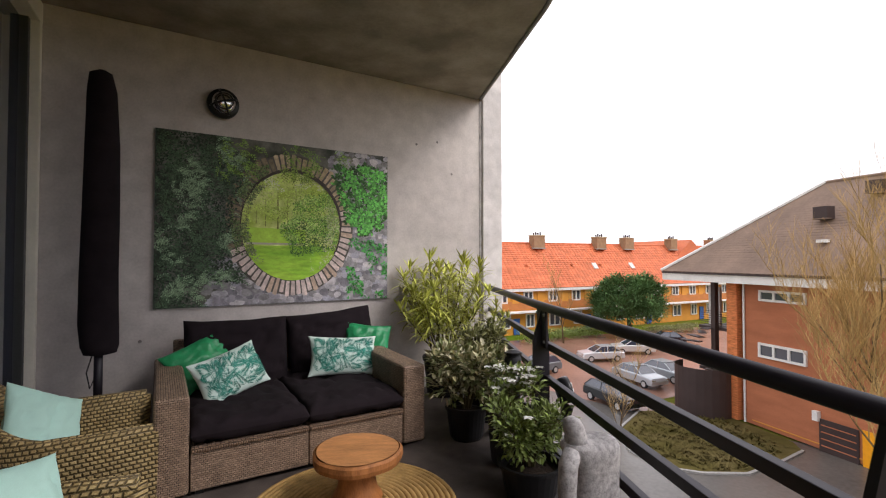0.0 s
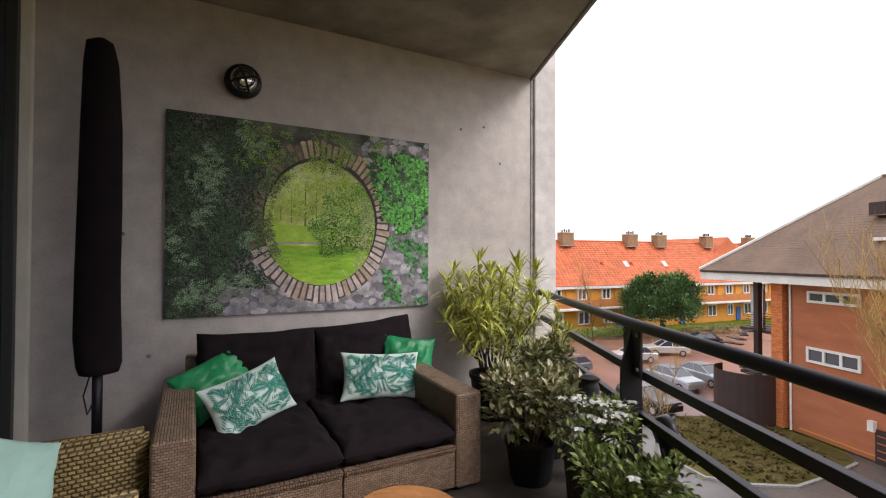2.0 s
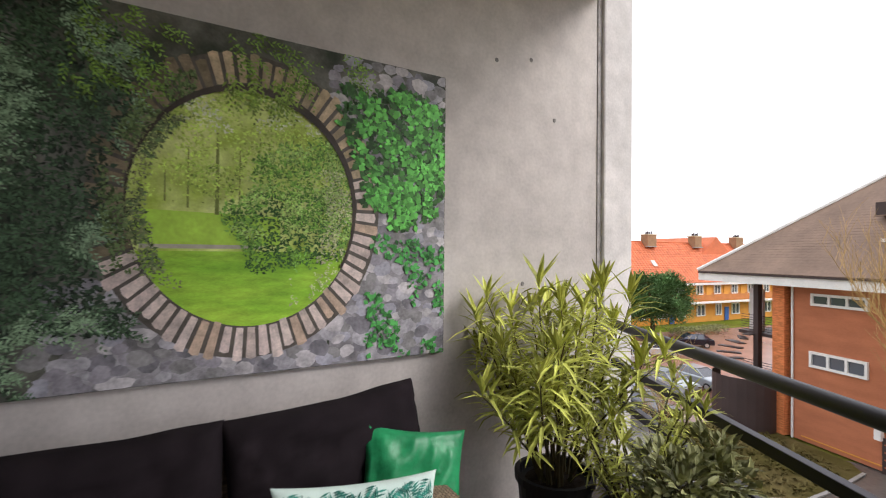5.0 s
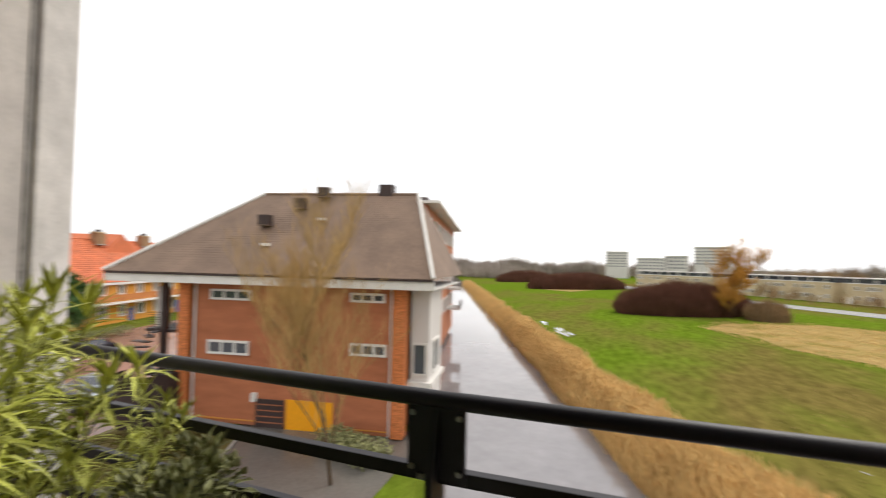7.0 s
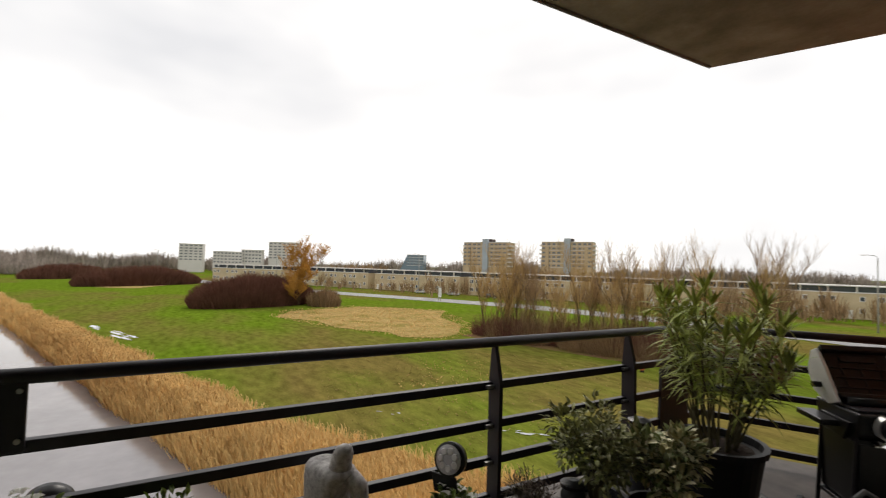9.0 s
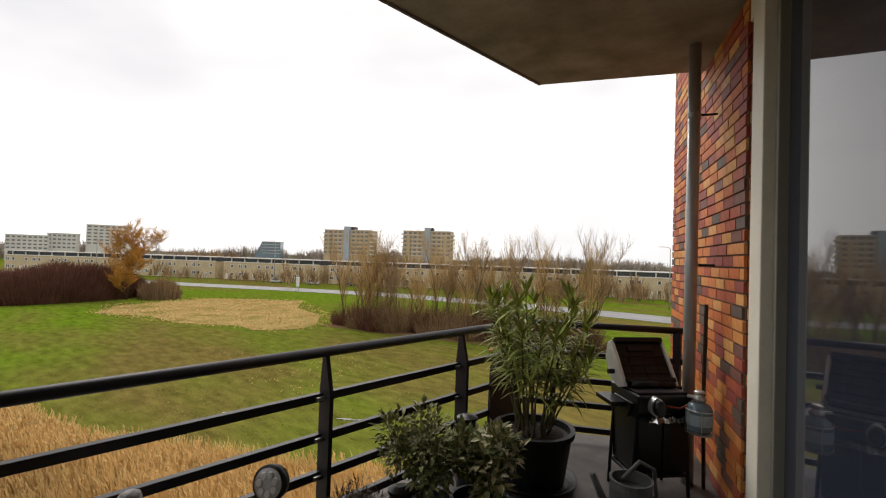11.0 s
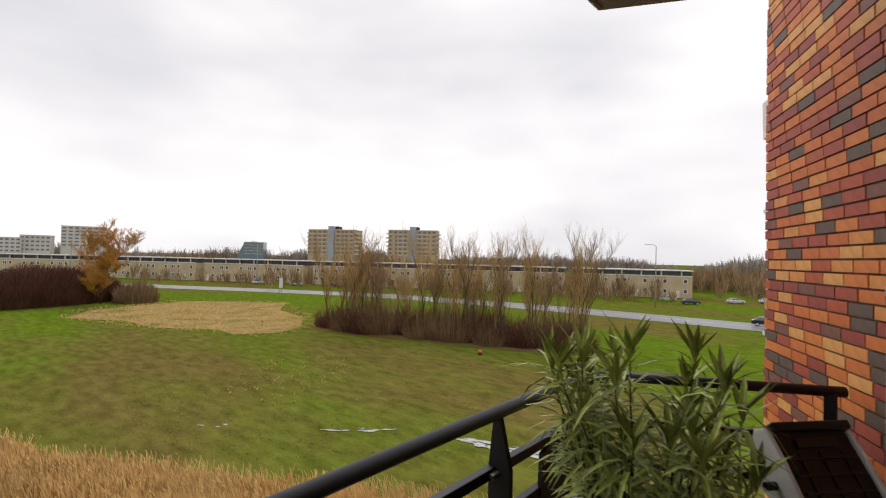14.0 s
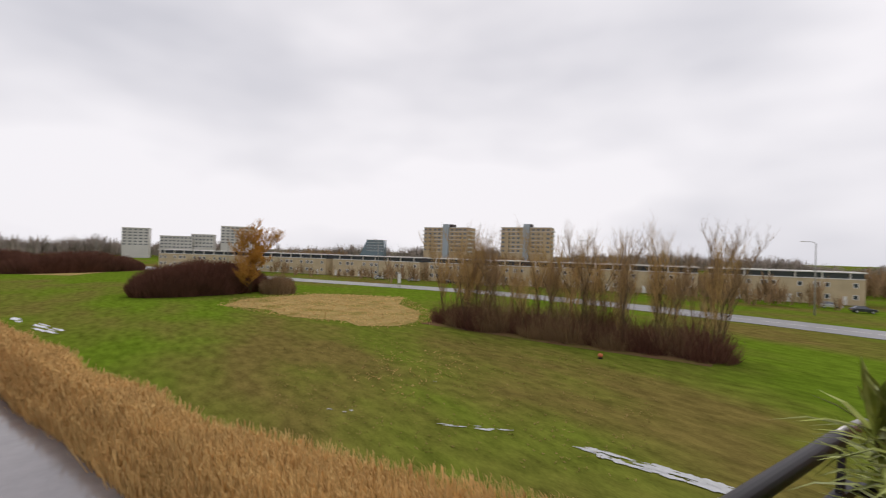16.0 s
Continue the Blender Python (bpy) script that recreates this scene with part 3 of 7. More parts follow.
def solar_spot(m, label):
    t = thing("solar_spotlight", m, label, "solar lamp", "solar lamps on the railing")
    part("housing", Shape().lathe([(0.045, -0.05), (0.07, -0.03), (0.076, 0.0), (0.076, 0.02)], n=28), PLASTIC, t, smooth=True)
    lens = part("lens", Shape().lathe([(0.064, 0.018), (0.064, 0.024), (0.05, 0.027)], n=28), LED, t, "clear round lens with a ring of lamps")
    for i in range(7):
        a = 2 * math.pi * i / 7
        part("led", Shape().lathe([(0.017, 0.026), (0.013, 0.032)], (0.038 * math.cos(a), 0.038 * math.sin(a), 0), 12), SILVER, lens)
    part("solar_panel", Shape().box((0.03, 0.12, -0.03), (0.13, 0.10, 0.012), Matrix.Rotation(radians(-28), 3, "X")), PLASTIC, t, bevel=0.003)
    part("arm", Shape().tube([(0, 0.02, -0.04), (0.02, 0.10, -0.045)], 0.009, 6), PLASTIC, t)
    return t


# lens looks along its z axis
solar_spot(Matrix.Translation((-0.09, -1.62, 0.42)) @ Matrix.Rotation(radians(-60), 4, "Z") @ Matrix.Rotation(radians(-78), 4, "Y") @ Matrix.Rotation(radians(90), 4, "Z"), "black round solar spotlight clipped to a railing bar")
solar_spot(Matrix.Translation((0.09, -0.14, 0.44)) @ Matrix.Rotation(radians(-90), 4, "Z") @ Matrix.Rotation(radians(-80), 4, "X"), "black solar spotlight with tilted panel clipped beside a railing post")

# ---------------------------------------------------------------- mural
MU, MZ, MW_, MH_ = 0.0, 1.489, 1.81, 1.295


def mural():
    """Printed board: hedge, ring of bricks, and the lawn seen through it, all as flat areas of print."""
    t = thing("garden_poster", W @ Matrix.Translation((MU, 0, MZ)), "large outdoor garden print of a round brick opening onto a lawn", "wall art")
    r = random.Random(3)
    ink = lambda nm, c, k=0.5, v=0.25: mat("print_" + nm, c, 0.5, var=v, scale=14, fine=70, bump=0.0, island=k)
    part("board", Shape().box((0, -0.012, 0), (MW_, 0.02, MH_)), two_tone("print_ground", (0.030, 0.040, 0.024), (0.20, 0.19, 0.165), 5, 0.38, 0.66, 0.5, 40, 0.0, var=0.4), t)
    cx, cz, rx, rz = 0.062, -0.01, 0.405, 0.455
    XM, ZM = MW_ / 2 - 0.002, MH_ / 2 - 0.002

    def ell(k, a):
        return (cx + rx * k * math.cos(a), cz + rz * k * math.sin(a))

    def rad(x, z):
        return math.hypot((x - cx) / rx, (z - cz) / rz)

    def clump(x, z, f=3.0, o=0.0):
        return noise.noise(Vector((x * f + o, z * f, o))) + 0.5 * noise.noise(Vector((x * f * 2.3, z * f * 2.3 + o, 4.0)))

    def area(name, poly, y, mt):
        return part(name, Shape().add([(x, y, z) for x, z in poly], [tuple(range(len(poly)))]), mt, t)

    def put(s, q, y):
        s.add([(min(max(x, -XM), XM), y, min(max(z, -ZM), ZM)) for x, z in q], [tuple(range(len(q)))])

    def blade(s, x, z, a, ln, w, y):
        c, n = math.cos(a), math.sin(a)
        put(s, [(x, z), (x + c * ln * 0.4 - n * w / 2, z + n * ln * 0.4 + c * w / 2), (x + c * ln, z + n * ln), (x + c * ln * 0.4 + n * w / 2, z + n * ln * 0.4 - c * w / 2)], y)

    def stuff(name, s, mt):
        part(name, s, mt, t)["kind"] = "stuff"

    def where(test, x0=-XM, x1=XM, z0=-ZM, z1=ZM):
        while True:
            x, z = r.uniform(x0, x1), r.uniform(z0, z1)
            if test(x, z):
                return x, z

    def scatter(name, n, test, ln, mt, y, w=0.5):
        s = Shape()
        for k in range(n):
            x, z = where(test)
            q = ln * r.uniform(0.6, 1.3)
            blade(s, x, z, r.uniform(0, 6.283), q, q * w * r.uniform(0.7, 1.2), y - 0.00025 * (k % 6))
        stuff(name, s, mt)

    def sprays(name, n, test, ln, mt, y, lean=0.0):
        """Short twigs with leaves in two rows."""
        s = Shape()
        for k in range(n):
            x, z = where(test)
            a, L = lean + r.gauss(0, 0.7), ln * r.uniform(2.2, 4.5)
            for i in range(9):
                f = i / 8
                side = 0.75 if i % 2 else -0.75
                bx, bz = x + math.cos(a) * L * f, z + math.sin(a) * L * f - 0.15 * L * f * f
                blade(s, bx, bz, a + side * r.uniform(0.7, 1.2), ln * (1.1 - 0.5 * f), ln * 0.34, y - 0.00025 * (k % 6))
        stuff(name, s, mt)

    def lobes(name, cells, mt, y, size, gap):
        """Rubble stones: uneven rounded outlines."""
        s = Shape()
        for x, z in cells:
            q, sq = size * r.uniform(0.55, 1.1), r.uniform(0.55, 0.9)
            a0 = r.uniform(-0.4, 0.4)
            pts = []
            for i in range(8):
                a = 6.283 * i / 8
                f = q * r.uniform(0.8, 1.1)
                u, v = math.cos(a) * f, math.sin(a) * f * sq
                pts.append((x + u * math.cos(a0) - v * math.sin(a0), z + u * math.sin(a0) + v * math.cos(a0)))
            put(s, pts, y - gap * r.random())
        stuff(name, s, mt)

    # rubble wall to the lower edge and the far side
    rubble = two_tone("print_rubble", (0.17, 0.16, 0.165), (0.40, 0.38, 0.40), 9, 0.36, 0.62, 0.5, 60, 0.0, var=0.4)
    area("printed_rubble", [(cx + 0.30, -ZM), (XM, -ZM), (XM, ZM * 0.8), (cx + 0.30, ZM * 0.8)], -0.0223, rubble)
    area("printed_rubble", [(-0.60, -ZM), (cx + 0.29, -ZM), (cx + 0.29, -0.40), (-0.40, -0.40)], -0.0223, rubble)
    cells = [(x * 0.055 + r.uniform(-0.02, 0.02), z * 0.042 + r.uniform(-0.014, 0.014)) for x in range(-10, 17) for z in range(-16, 16)]
    cells = [(x, z) for x, z in cells if rad(x, z) > 1.25 and (z < -0.30 or x > cx + 0.30) and abs(x) < XM - 0.01 and abs(z) < ZM - 0.01]
    lobes("printed_stone", cells, mat("print_stone", (0.3, 0.29, 0.31), 0.5, var=0.5, scale=16, fine=80, bump=0.0, island=1.0, ramp=((0.30, 0.28, 0.31), (0.42, 0.40, 0.43), (0.20, 0.19, 0.21), (0.36, 0.35, 0.40), (0.50, 0.47, 0.48), (0.26, 0.25, 0.25))), -0.0226, 0.043, 0.0006)
    # view through the opening
    ring = [ell(1, 2 * math.pi * i / 64) for i in range(64)]
    area("printed_view", ring, -0.0236, two_tone("print_far_trees", (0.42, 0.56, 0.07), (0.80, 0.86, 0.34), 6, 0.36, 0.64, 0.5, 45, 0.0, var=0.25))
    lawn = [p for p in ring if p[1] < cz - 0.165]
    area("printed_lawn", sorted(lawn, key=lambda p: math.atan2(p[1] - cz, p[0] - cx)), -0.0240, two_tone("print_lawn", (0.26, 0.54, 0.035), (0.42, 0.66, 0.06), 5, 0.35, 0.65, 0.5, 60, 0.0, var=0.3, stretch=(0.5, 1, 2)))
    area("printed_meadow", [(cx - 0.37, cz - 0.15), (cx + 0.1, cz - 0.15), (cx + 0.1, cz - 0.04), (cx - 0.38, cz - 0.03)], -0.0239, ink("meadow", (0.468, 0.728, 0.078), 0, 0.2))
    area("printed_path", [(cx - 0.36, cz - 0.166), (cx + 0.03, cz - 0.164), (cx + 0.03, cz - 0.150), (cx - 0.36, cz - 0.150)], -0.0243, ink("path", (0.50, 0.46, 0.36), 0, 0.2))
    for x, w, z0, z1 in ((-0.13, 0.014, -0.04, 0.26), (-0.22, 0.007, -0.02, 0.2), (-0.05, 0.006, 0.0, 0.22), (-0.29, 0.006, 0.0, 0.15)):
        area("printed_trunk", [(cx + x, cz + z0), (cx + x + w, cz + z0), (cx + x + w * 0.8, cz + z1), (cx + x + w * 0.2, cz + z1)], -0.0243, ink("trunk", (0.22, 0.27, 0.06), 0, 0.3))
    inside = lambda x, z: rad(x, z) < 0.975
    scatter("printed_leafage", 2600, lambda x, z: inside(x, z) and z > cz + 0.02 and clump(x, z, 6, 5) > -0.15, 0.014, ink("leafage", (0.56, 0.72, 0.14), 0.35), -0.0248)
    scatter("printed_leaf_shade", 420, lambda x, z: inside(x, z) and z > cz - 0.06 and clump(x, z, 5, 8) > 0.25, 0.014, ink("leaf_shade", (0.34, 0.50, 0.08), 0.5), -0.0262)
    scatter("printed_sky", 260, lambda x, z: inside(x, z) and z > cz + 0.26 and clump(x, z, 7, 2) > 0.1, 0.013, ink("sky_gap", (0.78, 0.82, 0.58), 0.15), -0.0262)
    bush = lambda x, z: math.hypot((x - cx - 0.20) / 0.27, (z - cz + 0.00) / 0.27) + 0.45 * clump(x, z, 5, 12)
    scatter("printed_bush_shade", 1500, lambda x, z: inside(x, z) and bush(x, z) < 0.9 and z < cz + 0.06, 0.016, ink("bush_shade", (0.06, 0.15, 0.028), 0.6), -0.0264)
    scatter("printed_bush", 2300, lambda x, z: inside(x, z) and bush(x, z) < 1.0 and clump(x, z, 11, 3) + 2.2 * (z - cz + 0.06) > -0.05, 0.015, ink("bush", (0.208, 0.416, 0.065), 0.6), -0.0280)
    scatter("printed_bush_light", 900, lambda x, z: inside(x, z) and bush(x, z) < 1.0 and clump(x, z, 12, 6) > 0.2 and z > cz - 0.12, 0.013, ink("bush_light", (0.468, 0.676, 0.182), 0.4), -0.0296)
    scatter("printed_hawthorn", 650, lambda x, z: 0.70 < rad(x, z) < 0.985 and x > cx + 0.14 and z < cz + 0.16 and clump(x, z, 10, 1) > -0.2, 0.011, ink("hawthorn", (0.598, 0.624, 0.338), 0.4), -0.0312)
    # brick ring: pale below and beside, tan above, shaded on the hedge side
    pale = mat("print_brick_pale", (0.5, 0.4, 0.35), 0.5, var=0.4, scale=28, fine=120, bump=0.0, objrand=1.0, ramp=((0.60, 0.49, 0.44), (0.70, 0.58, 0.53), (0.54, 0.40, 0.30), (0.64, 0.52, 0.48)))
    tan = mat("print_brick_tan", (0.4, 0.3, 0.2), 0.5, var=0.4, scale=28, fine=120, bump=0.0, objrand=1.0, ramp=((0.46, 0.35, 0.21), (0.54, 0.42, 0.27), (0.38, 0.30, 0.19)))
    dim = mat("print_brick_dim", (0.1, 0.08, 0.06), 0.5, var=0.5, scale=28, fine=120, bump=0.0, objrand=1.0, ramp=((0.20, 0.16, 0.10), (0.15, 0.12, 0.08), (0.26, 0.20, 0.13)))
    band = Shape()
    for i in range(64):
        a0, a1 = 6.28319 * i / 64, 6.28319 * (i + 1) / 64
        band.add([(x, -0.0237, z) for x, z in (ell(0.995, a0), ell(1.26, a0), ell(1.26, a1), ell(0.995, a1))], [(0, 1, 2, 3)])
    part("printed_mortar", band, ink("mortar", (0.11, 0.095, 0.08), 0, 0.4), t)
    for i in range(66):
        deg = 360 * (i + 0.5) / 66
        a, h = radians(deg), math.pi / 66 * r.uniform(0.66, 0.82)
        k0, k1 = r.uniform(0.99, 1.02), r.uniform(1.22, 1.31)
        q = [ell(k0, a - h * 0.9), ell(k1 * 0.99, a - h), ell(k1, a), ell(k1 * 0.99, a + h), ell(k0, a + h * 0.9)]
        area("printed_brick", q, -0.0242, dim if 110 < deg < 202 else (tan if 18 < deg <= 110 else pale))
    rim = Shape()
    for i in range(34):
        a0, a1 = 6.283 * (i - 5) / 56, 6.283 * (i - 4) / 56
        kk = 0.925 + 0.065 * abs(i - 15) / 19
        rim.add([(x, -0.0330, z) for x, z in (ell(1.0, a0), ell(1.0, a1), ell(kk, a1), ell(kk, a0))], [(0, 1, 2, 3)])
    part("printed_reveal", rim, ink("reveal", (0.055, 0.042, 0.032), 0, 0.5), t)
    # hedge: shade first, then sprays that catch the light
    hedge_side = lambda x, z: x < cx - 0.40 + 0.14 * clump(x, z, 2.5) and rad(x, z) > (1.12 if z > -0.15 else 1.30) and not (z < -0.47 and x > -0.62)
    scatter("printed_hedge_shade", 5200, hedge_side, 0.022, ink("hedge_shade", (0.031, 0.053, 0.031), 0.8), -0.0262)
    sprays("printed_hedge", 620, lambda x, z: hedge_side(x, z) and clump(x, z, 4, 2) > -0.15, 0.022, ink("hedge", (0.070, 0.124, 0.065), 0.7), -0.0280)
    sprays("printed_hedge_light", 260, lambda x, z: hedge_side(x, z) and clump(x, z, 5, 9) > 0.22, 0.020, ink("hedge_light", (0.264, 0.388, 0.232), 0.5), -0.0300, 0.2)
    scatter("printed_creeper", 1200, lambda x, z: 0.86 < rad(x, z) < 1.16 and x < cx - 0.20 and z > cz - 0.24 and clump(x, z, 6, 1) > -0.12, 0.017, ink("creeper", (0.132, 0.194, 0.070), 0.75), -0.0312)
    scatter("printed_creeper_light", 380, lambda x, z: 0.84 < rad(x, z) < 1.02 and x < cx - 0.16 and abs(z - cz) < 0.30, 0.013, ink("creeper_light", (0.26, 0.30, 0.12), 0.5), -0.0330)
    sprays("printed_top_ivy", 95, lambda x, z: z > 0.36 and -0.5 < x < 0.50 and clump(x, z, 4, 7) > -0.05 and rad(x, z) > 0.96, 0.022, ink("top_ivy", (0.202, 0.341, 0.062), 0.7), -0.0312, -0.6)
    sprays("printed_hanging_ivy", 26, lambda x, z: abs(x - cx - 0.02) < 0.12 and abs(rad(x, z) - 1.02) < 0.10 and z > 0.3, 0.026, ink("hanging_ivy", (0.24, 0.36, 0.06), 0.5), -0.0335, -1.3)
    ivy = lambda x, z: x > cx + 0.33 and rad(x, z) > 1.10 + 0.12 * clump(x, z, 6, 4) and -0.02 + 0.1 * clump(x, z, 5, 6) < z < 0.52 + 0.1 * clump(x, z, 4, 1)
    scatter("printed_ivy_shade", 1100, ivy, 0.030, ink("ivy_shade", (0.046, 0.124, 0.031), 0.7), -0.0262, 0.8)
    scatter("printed_ivy", 1000, lambda x, z: ivy(x, z) and clump(x, z, 8, 3) > -0.1, 0.030, ink("ivy", (0.132, 0.465, 0.085), 0.7), -0.0280, 0.8)
    scatter("printed_low_ivy", 420, lambda x, z: x > cx + 0.46 and z < -0.12 and clump(x, z, 5, 3) > 0.05, 0.026, ink("low_ivy", (0.070, 0.295, 0.070), 0.7), -0.0280, 0.7)


mural()


def bulkhead_lamp():
    t = thing("bulkhead_lamp", W @ Matrix.Translation((-0.47, 0, 2.38)) @ Matrix.Rotation(radians(90), 4, "X"), "round black caged bulkhead lamp on the concrete wall", "wall lamp")
    part("base", Shape().lathe([(0.105, 0.0), (0.115, 0.03), (0.108, 0.06), (0.088, 0.068)], n=32), PLASTIC, t, smooth=True)
    part("glass", Shape().lathe([(0.086, 0.06), (0.08, 0.085), (0.05, 0.108), (0.012, 0.115)], n=28), CHROME, t, "clear shiny glass dome", smooth=True)
    for a in (0, 90):
        arc = [Matrix.Rotation(radians(a + 20), 4, "Z") @ Vector((0.1 * math.cos(k), 0, 0.055 + 0.075 * math.sin(k))) for k in [math.pi * i / 10 for i in range(11)]]
        part("guard", Shape().tube(arc, 0.006, 6), PLASTIC, t)
    part("guard_ring", Shape().tube([(0.06 * math.cos(k), 0.06 * math.sin(k), 0.117) for k in [2 * math.pi * i / 20 for i in range(21)]], 0.005, 6), PLASTIC, t)


bulkhead_lamp()

# ---------------------------------------------------------------- seating
SOFA = W @ Matrix.Translation((-0.133, -1.227, 0))   # origin at the middle of the front edge, y to the back


def sofa():
    t = thing("rattan_sofa", SOFA, "brown woven rattan two-seat sofa with black seat cushions", "sofa")
    for sx in (-1, 1):
        s = Shape()
        x0, x1 = sx * 0.758, sx * 0.60
        lo, hi = min(x0, x1), max(x0, x1)
        s.add([(lo, 0, 0.015), (hi, 0, 0.015), (hi, 1.02, 0.015), (lo, 1.02, 0.015), (lo, 0, 0.51), (hi, 0, 0.51), (hi, 1.02, 0.53), (lo, 1.02, 0.53)],
              [(3, 2, 1, 0), (4, 5, 6, 7), (0, 1, 5, 4), (1, 2, 6, 5), (2, 3, 7, 6), (3, 0, 4, 7)])
        part("arm", s, RATTAN_BR, t, bevel=0.02, seg=3)
    for sx in (-1, 1):
        part("front_panel", Shape().box((sx * 0.2985, 0.02, 0.123), (0.592, 0.03, 0.191)), RATTAN_BR, t, bevel=0.006)
        part("front_edge", Shape().box((sx * 0.2985, 0.015, 0.233), (0.594, 0.05, 0.026)), RATTAN_EDGE, t, bevel=0.01)
        part("foot", Shape().box((sx * 0.55, 0.05, 0.012), (0.04, 0.04, 0.024)), PLASTIC, t)
    part("seat_base", Shape().box((0, 0.50, 0.14), (1.19, 0.92, 0.18)), RATTAN_BR, t)
    part("backrest", Shape().box((0.03, 1.04, 0.33), (1.36, 0.08, 0.62)), RATTAN_BR, t, bevel=0.015)
    for sx in (-1, 1):
        c = pillow(0.598, 0.96, 0.135, 26, 0, 0.0, 14, 3 + sx)
        c.v = [(x + sx * 0.2985, 0.475 + z, 0.304 + y) for x, y, z in c.v]
        part("seat_cushion", c, BLACK_FABRIC, t, "black fabric seat cushion", smooth=True)
        b = pillow(0.68, 0.49, 0.19, 26, 0.02, 0.02, 7, 8 + sx)
        m = Matrix.Translation((0.085 + sx * 0.342, 0.90, 0.535 + (0.02 if sx > 0 else 0))) @ Matrix.Rotation(radians(-12), 4, "X") @ Matrix.Rotation(radians(-2.5 * sx - 2), 4, "Y")
        b.v = [tuple(m @ Vector((x, y, z))) for x, y, z in b.v]
        part("back_cushion", b, BLACK_FABRIC, t, "black fabric back cushion", smooth=True)
    return t


sofa()


def palm_cushion(m, w=0.46, h=0.30):
    t = thing("palm_print_cushion", m, "white and mint cushion printed with green palm leaves", "cushion", "cushions on the sofa")
    d = 0.13
    part("cover", pillow(w, h, d, 30), PALM_WHITE, t, smooth=True)
    r = random.Random(5)
    s = Shape()

    def surf(x, z):
        u, v = 2 * x / w, 2 * z / h
        e = max(0.0, (1 - abs(u) ** 2.6) * (1 - abs(v) ** 2.6)) ** 0.5
        return -d / 2 * e - 0.0025
    for k in range(54):
        x, z = w * (-0.42 + 0.105 * (k % 9)) + r.uniform(-0.02, 0.02), h * (-0.40 + 0.16 * (k // 9)) + r.uniform(-0.015, 0.015)
        a, fl = r.uniform(0, 6.28), r.uniform(0.075, 0.12)
        for i in range(19):
            q = (i // 2 + 0.5) / 9.5
            b = a + (0.75 if i % 2 else -0.75) * (1.15 - 0.7 * q) if i < 18 else a
            bx, bz = x + math.cos(a) * fl * (q - 0.4), z + math.sin(a) * fl * (q - 0.4)
            ln = 0.042 * (1 - 0.45 * q)
            pts = [(bx + math.cos(b) * ln * f - math.sin(b) * off, bz + math.sin(b) * ln * f + math.cos(b) * off) for f, off in ((0, 0), (0.45, 0.0029), (1.0, 0), (0.45, -0.0029))]
            if all(abs(px) < w * 0.45 and abs(pz) < h * 0.43 for px, pz in pts):
                s.add([(px, surf(px, pz), pz) for px, pz in pts], [(0, 1, 2, 3)])
    ob = part("leaf_print", s, PALM_INK, t)
    ob["kind"] = "stuff"
    return t


def plain_cushion(m, w, h, d, mt, label, group):
    t = tagged(part("cushion", pillow(w, h, d, 24, 0, 0.1, 2.6, len(label)), mt, None, "", True), label, "cushion", group)
    t.matrix_basis = m
    return t


def on_sofa(x, y, z, tilt, lean, turn):
    return SOFA @ Matrix.Translation((x, y, z)) @ Matrix.Rotation(radians(turn), 4, "Z") @ Matrix.Rotation(radians(lean), 4, "X") @ Matrix.Rotation(radians(tilt), 4, "Y")


palm_cushion(on_sofa(-0.345, 0.55, 0.475, -13, -26, 22))
palm_cushion(on_sofa(0.41, 0.60, 0.495, 4, -22, -6), 0.50, 0.29)
plain_cushion(on_sofa(-0.49, 0.78, 0.505, -24, -28, 10), 0.40, 0.34, 0.13, GREEN_SATIN, "emerald green satin cushion slumped in the sofa corner", "cushions on the sofa")
plain_cushion(on_sofa(0.66, 0.76, 0.525, 8, -20, -14), 0.37, 0.34, 0.13, GREEN_SATIN, "emerald green satin cushion leaning on the sofa back", "cushions on the sofa")


def stool_table():
    t = thing("side_table", Matrix.Translation((-1.07, -0.46, 0)), "low round orange-brown wooden stump table", "side table")
    prof = Shape()
    n = 40
    for r_, z in ((0.19, 0.205), (0.214, 0.215), (0.22, 0.235), (0.218, 0.258), (0.205, 0.268)):
        for j in range(n):
            a = 2 * math.pi * j / n
            k = r_ * (1 + 0.02 * math.sin(3 * a + 1) + 0.012 * math.sin(7 * a))
            prof.v.append((k * math.cos(a), k * math.sin(a), z))
    for i in range(4):
        for j in range(n):
            prof.f.append((i * n + j, i * n + (j + 1) % n, (i + 1) * n + (j + 1) % n, (i + 1) * n + j))
    prof.f.append(tuple(range(n - 1, -1, -1)))
    part("rim", prof, WOOD_RIM, t, smooth=False)
    part("top", Shape().add([(0.2 * (1 + 0.02 * math.sin(3 * a + 1)) * math.cos(a), 0.2 * (1 + 0.02 * math.sin(3 * a + 1)) * math.sin(a), 0.2695) for a in [2 * math.pi * j / n for j in range(n)]], [tuple(range(n))]), WOOD_TOP, t)
    part("foot", Shape().lathe([(0.12, 0.02), (0.125, 0.04), (0.10, 0.08), (0.085, 0.14), (0.095, 0.206)], n=24), WOOD_RIM, t, smooth=True)


def rug():
    t = thing("round_rug", Matrix.Translation((-1.08, -0.52, 0.002)), "round braided jute rug under the stump table", "rug")
    for k in range(18):
        r_ = 0.03 + k * 0.027
        part("braid", Shape().tube([(r_ * math.cos(a), r_ * math.sin(a), 0.009) for a in [2 * math.pi * j / 40 for j in range(41)]], 0.0145, 6), JUTE, t, smooth=True)


stool_table()
rug()


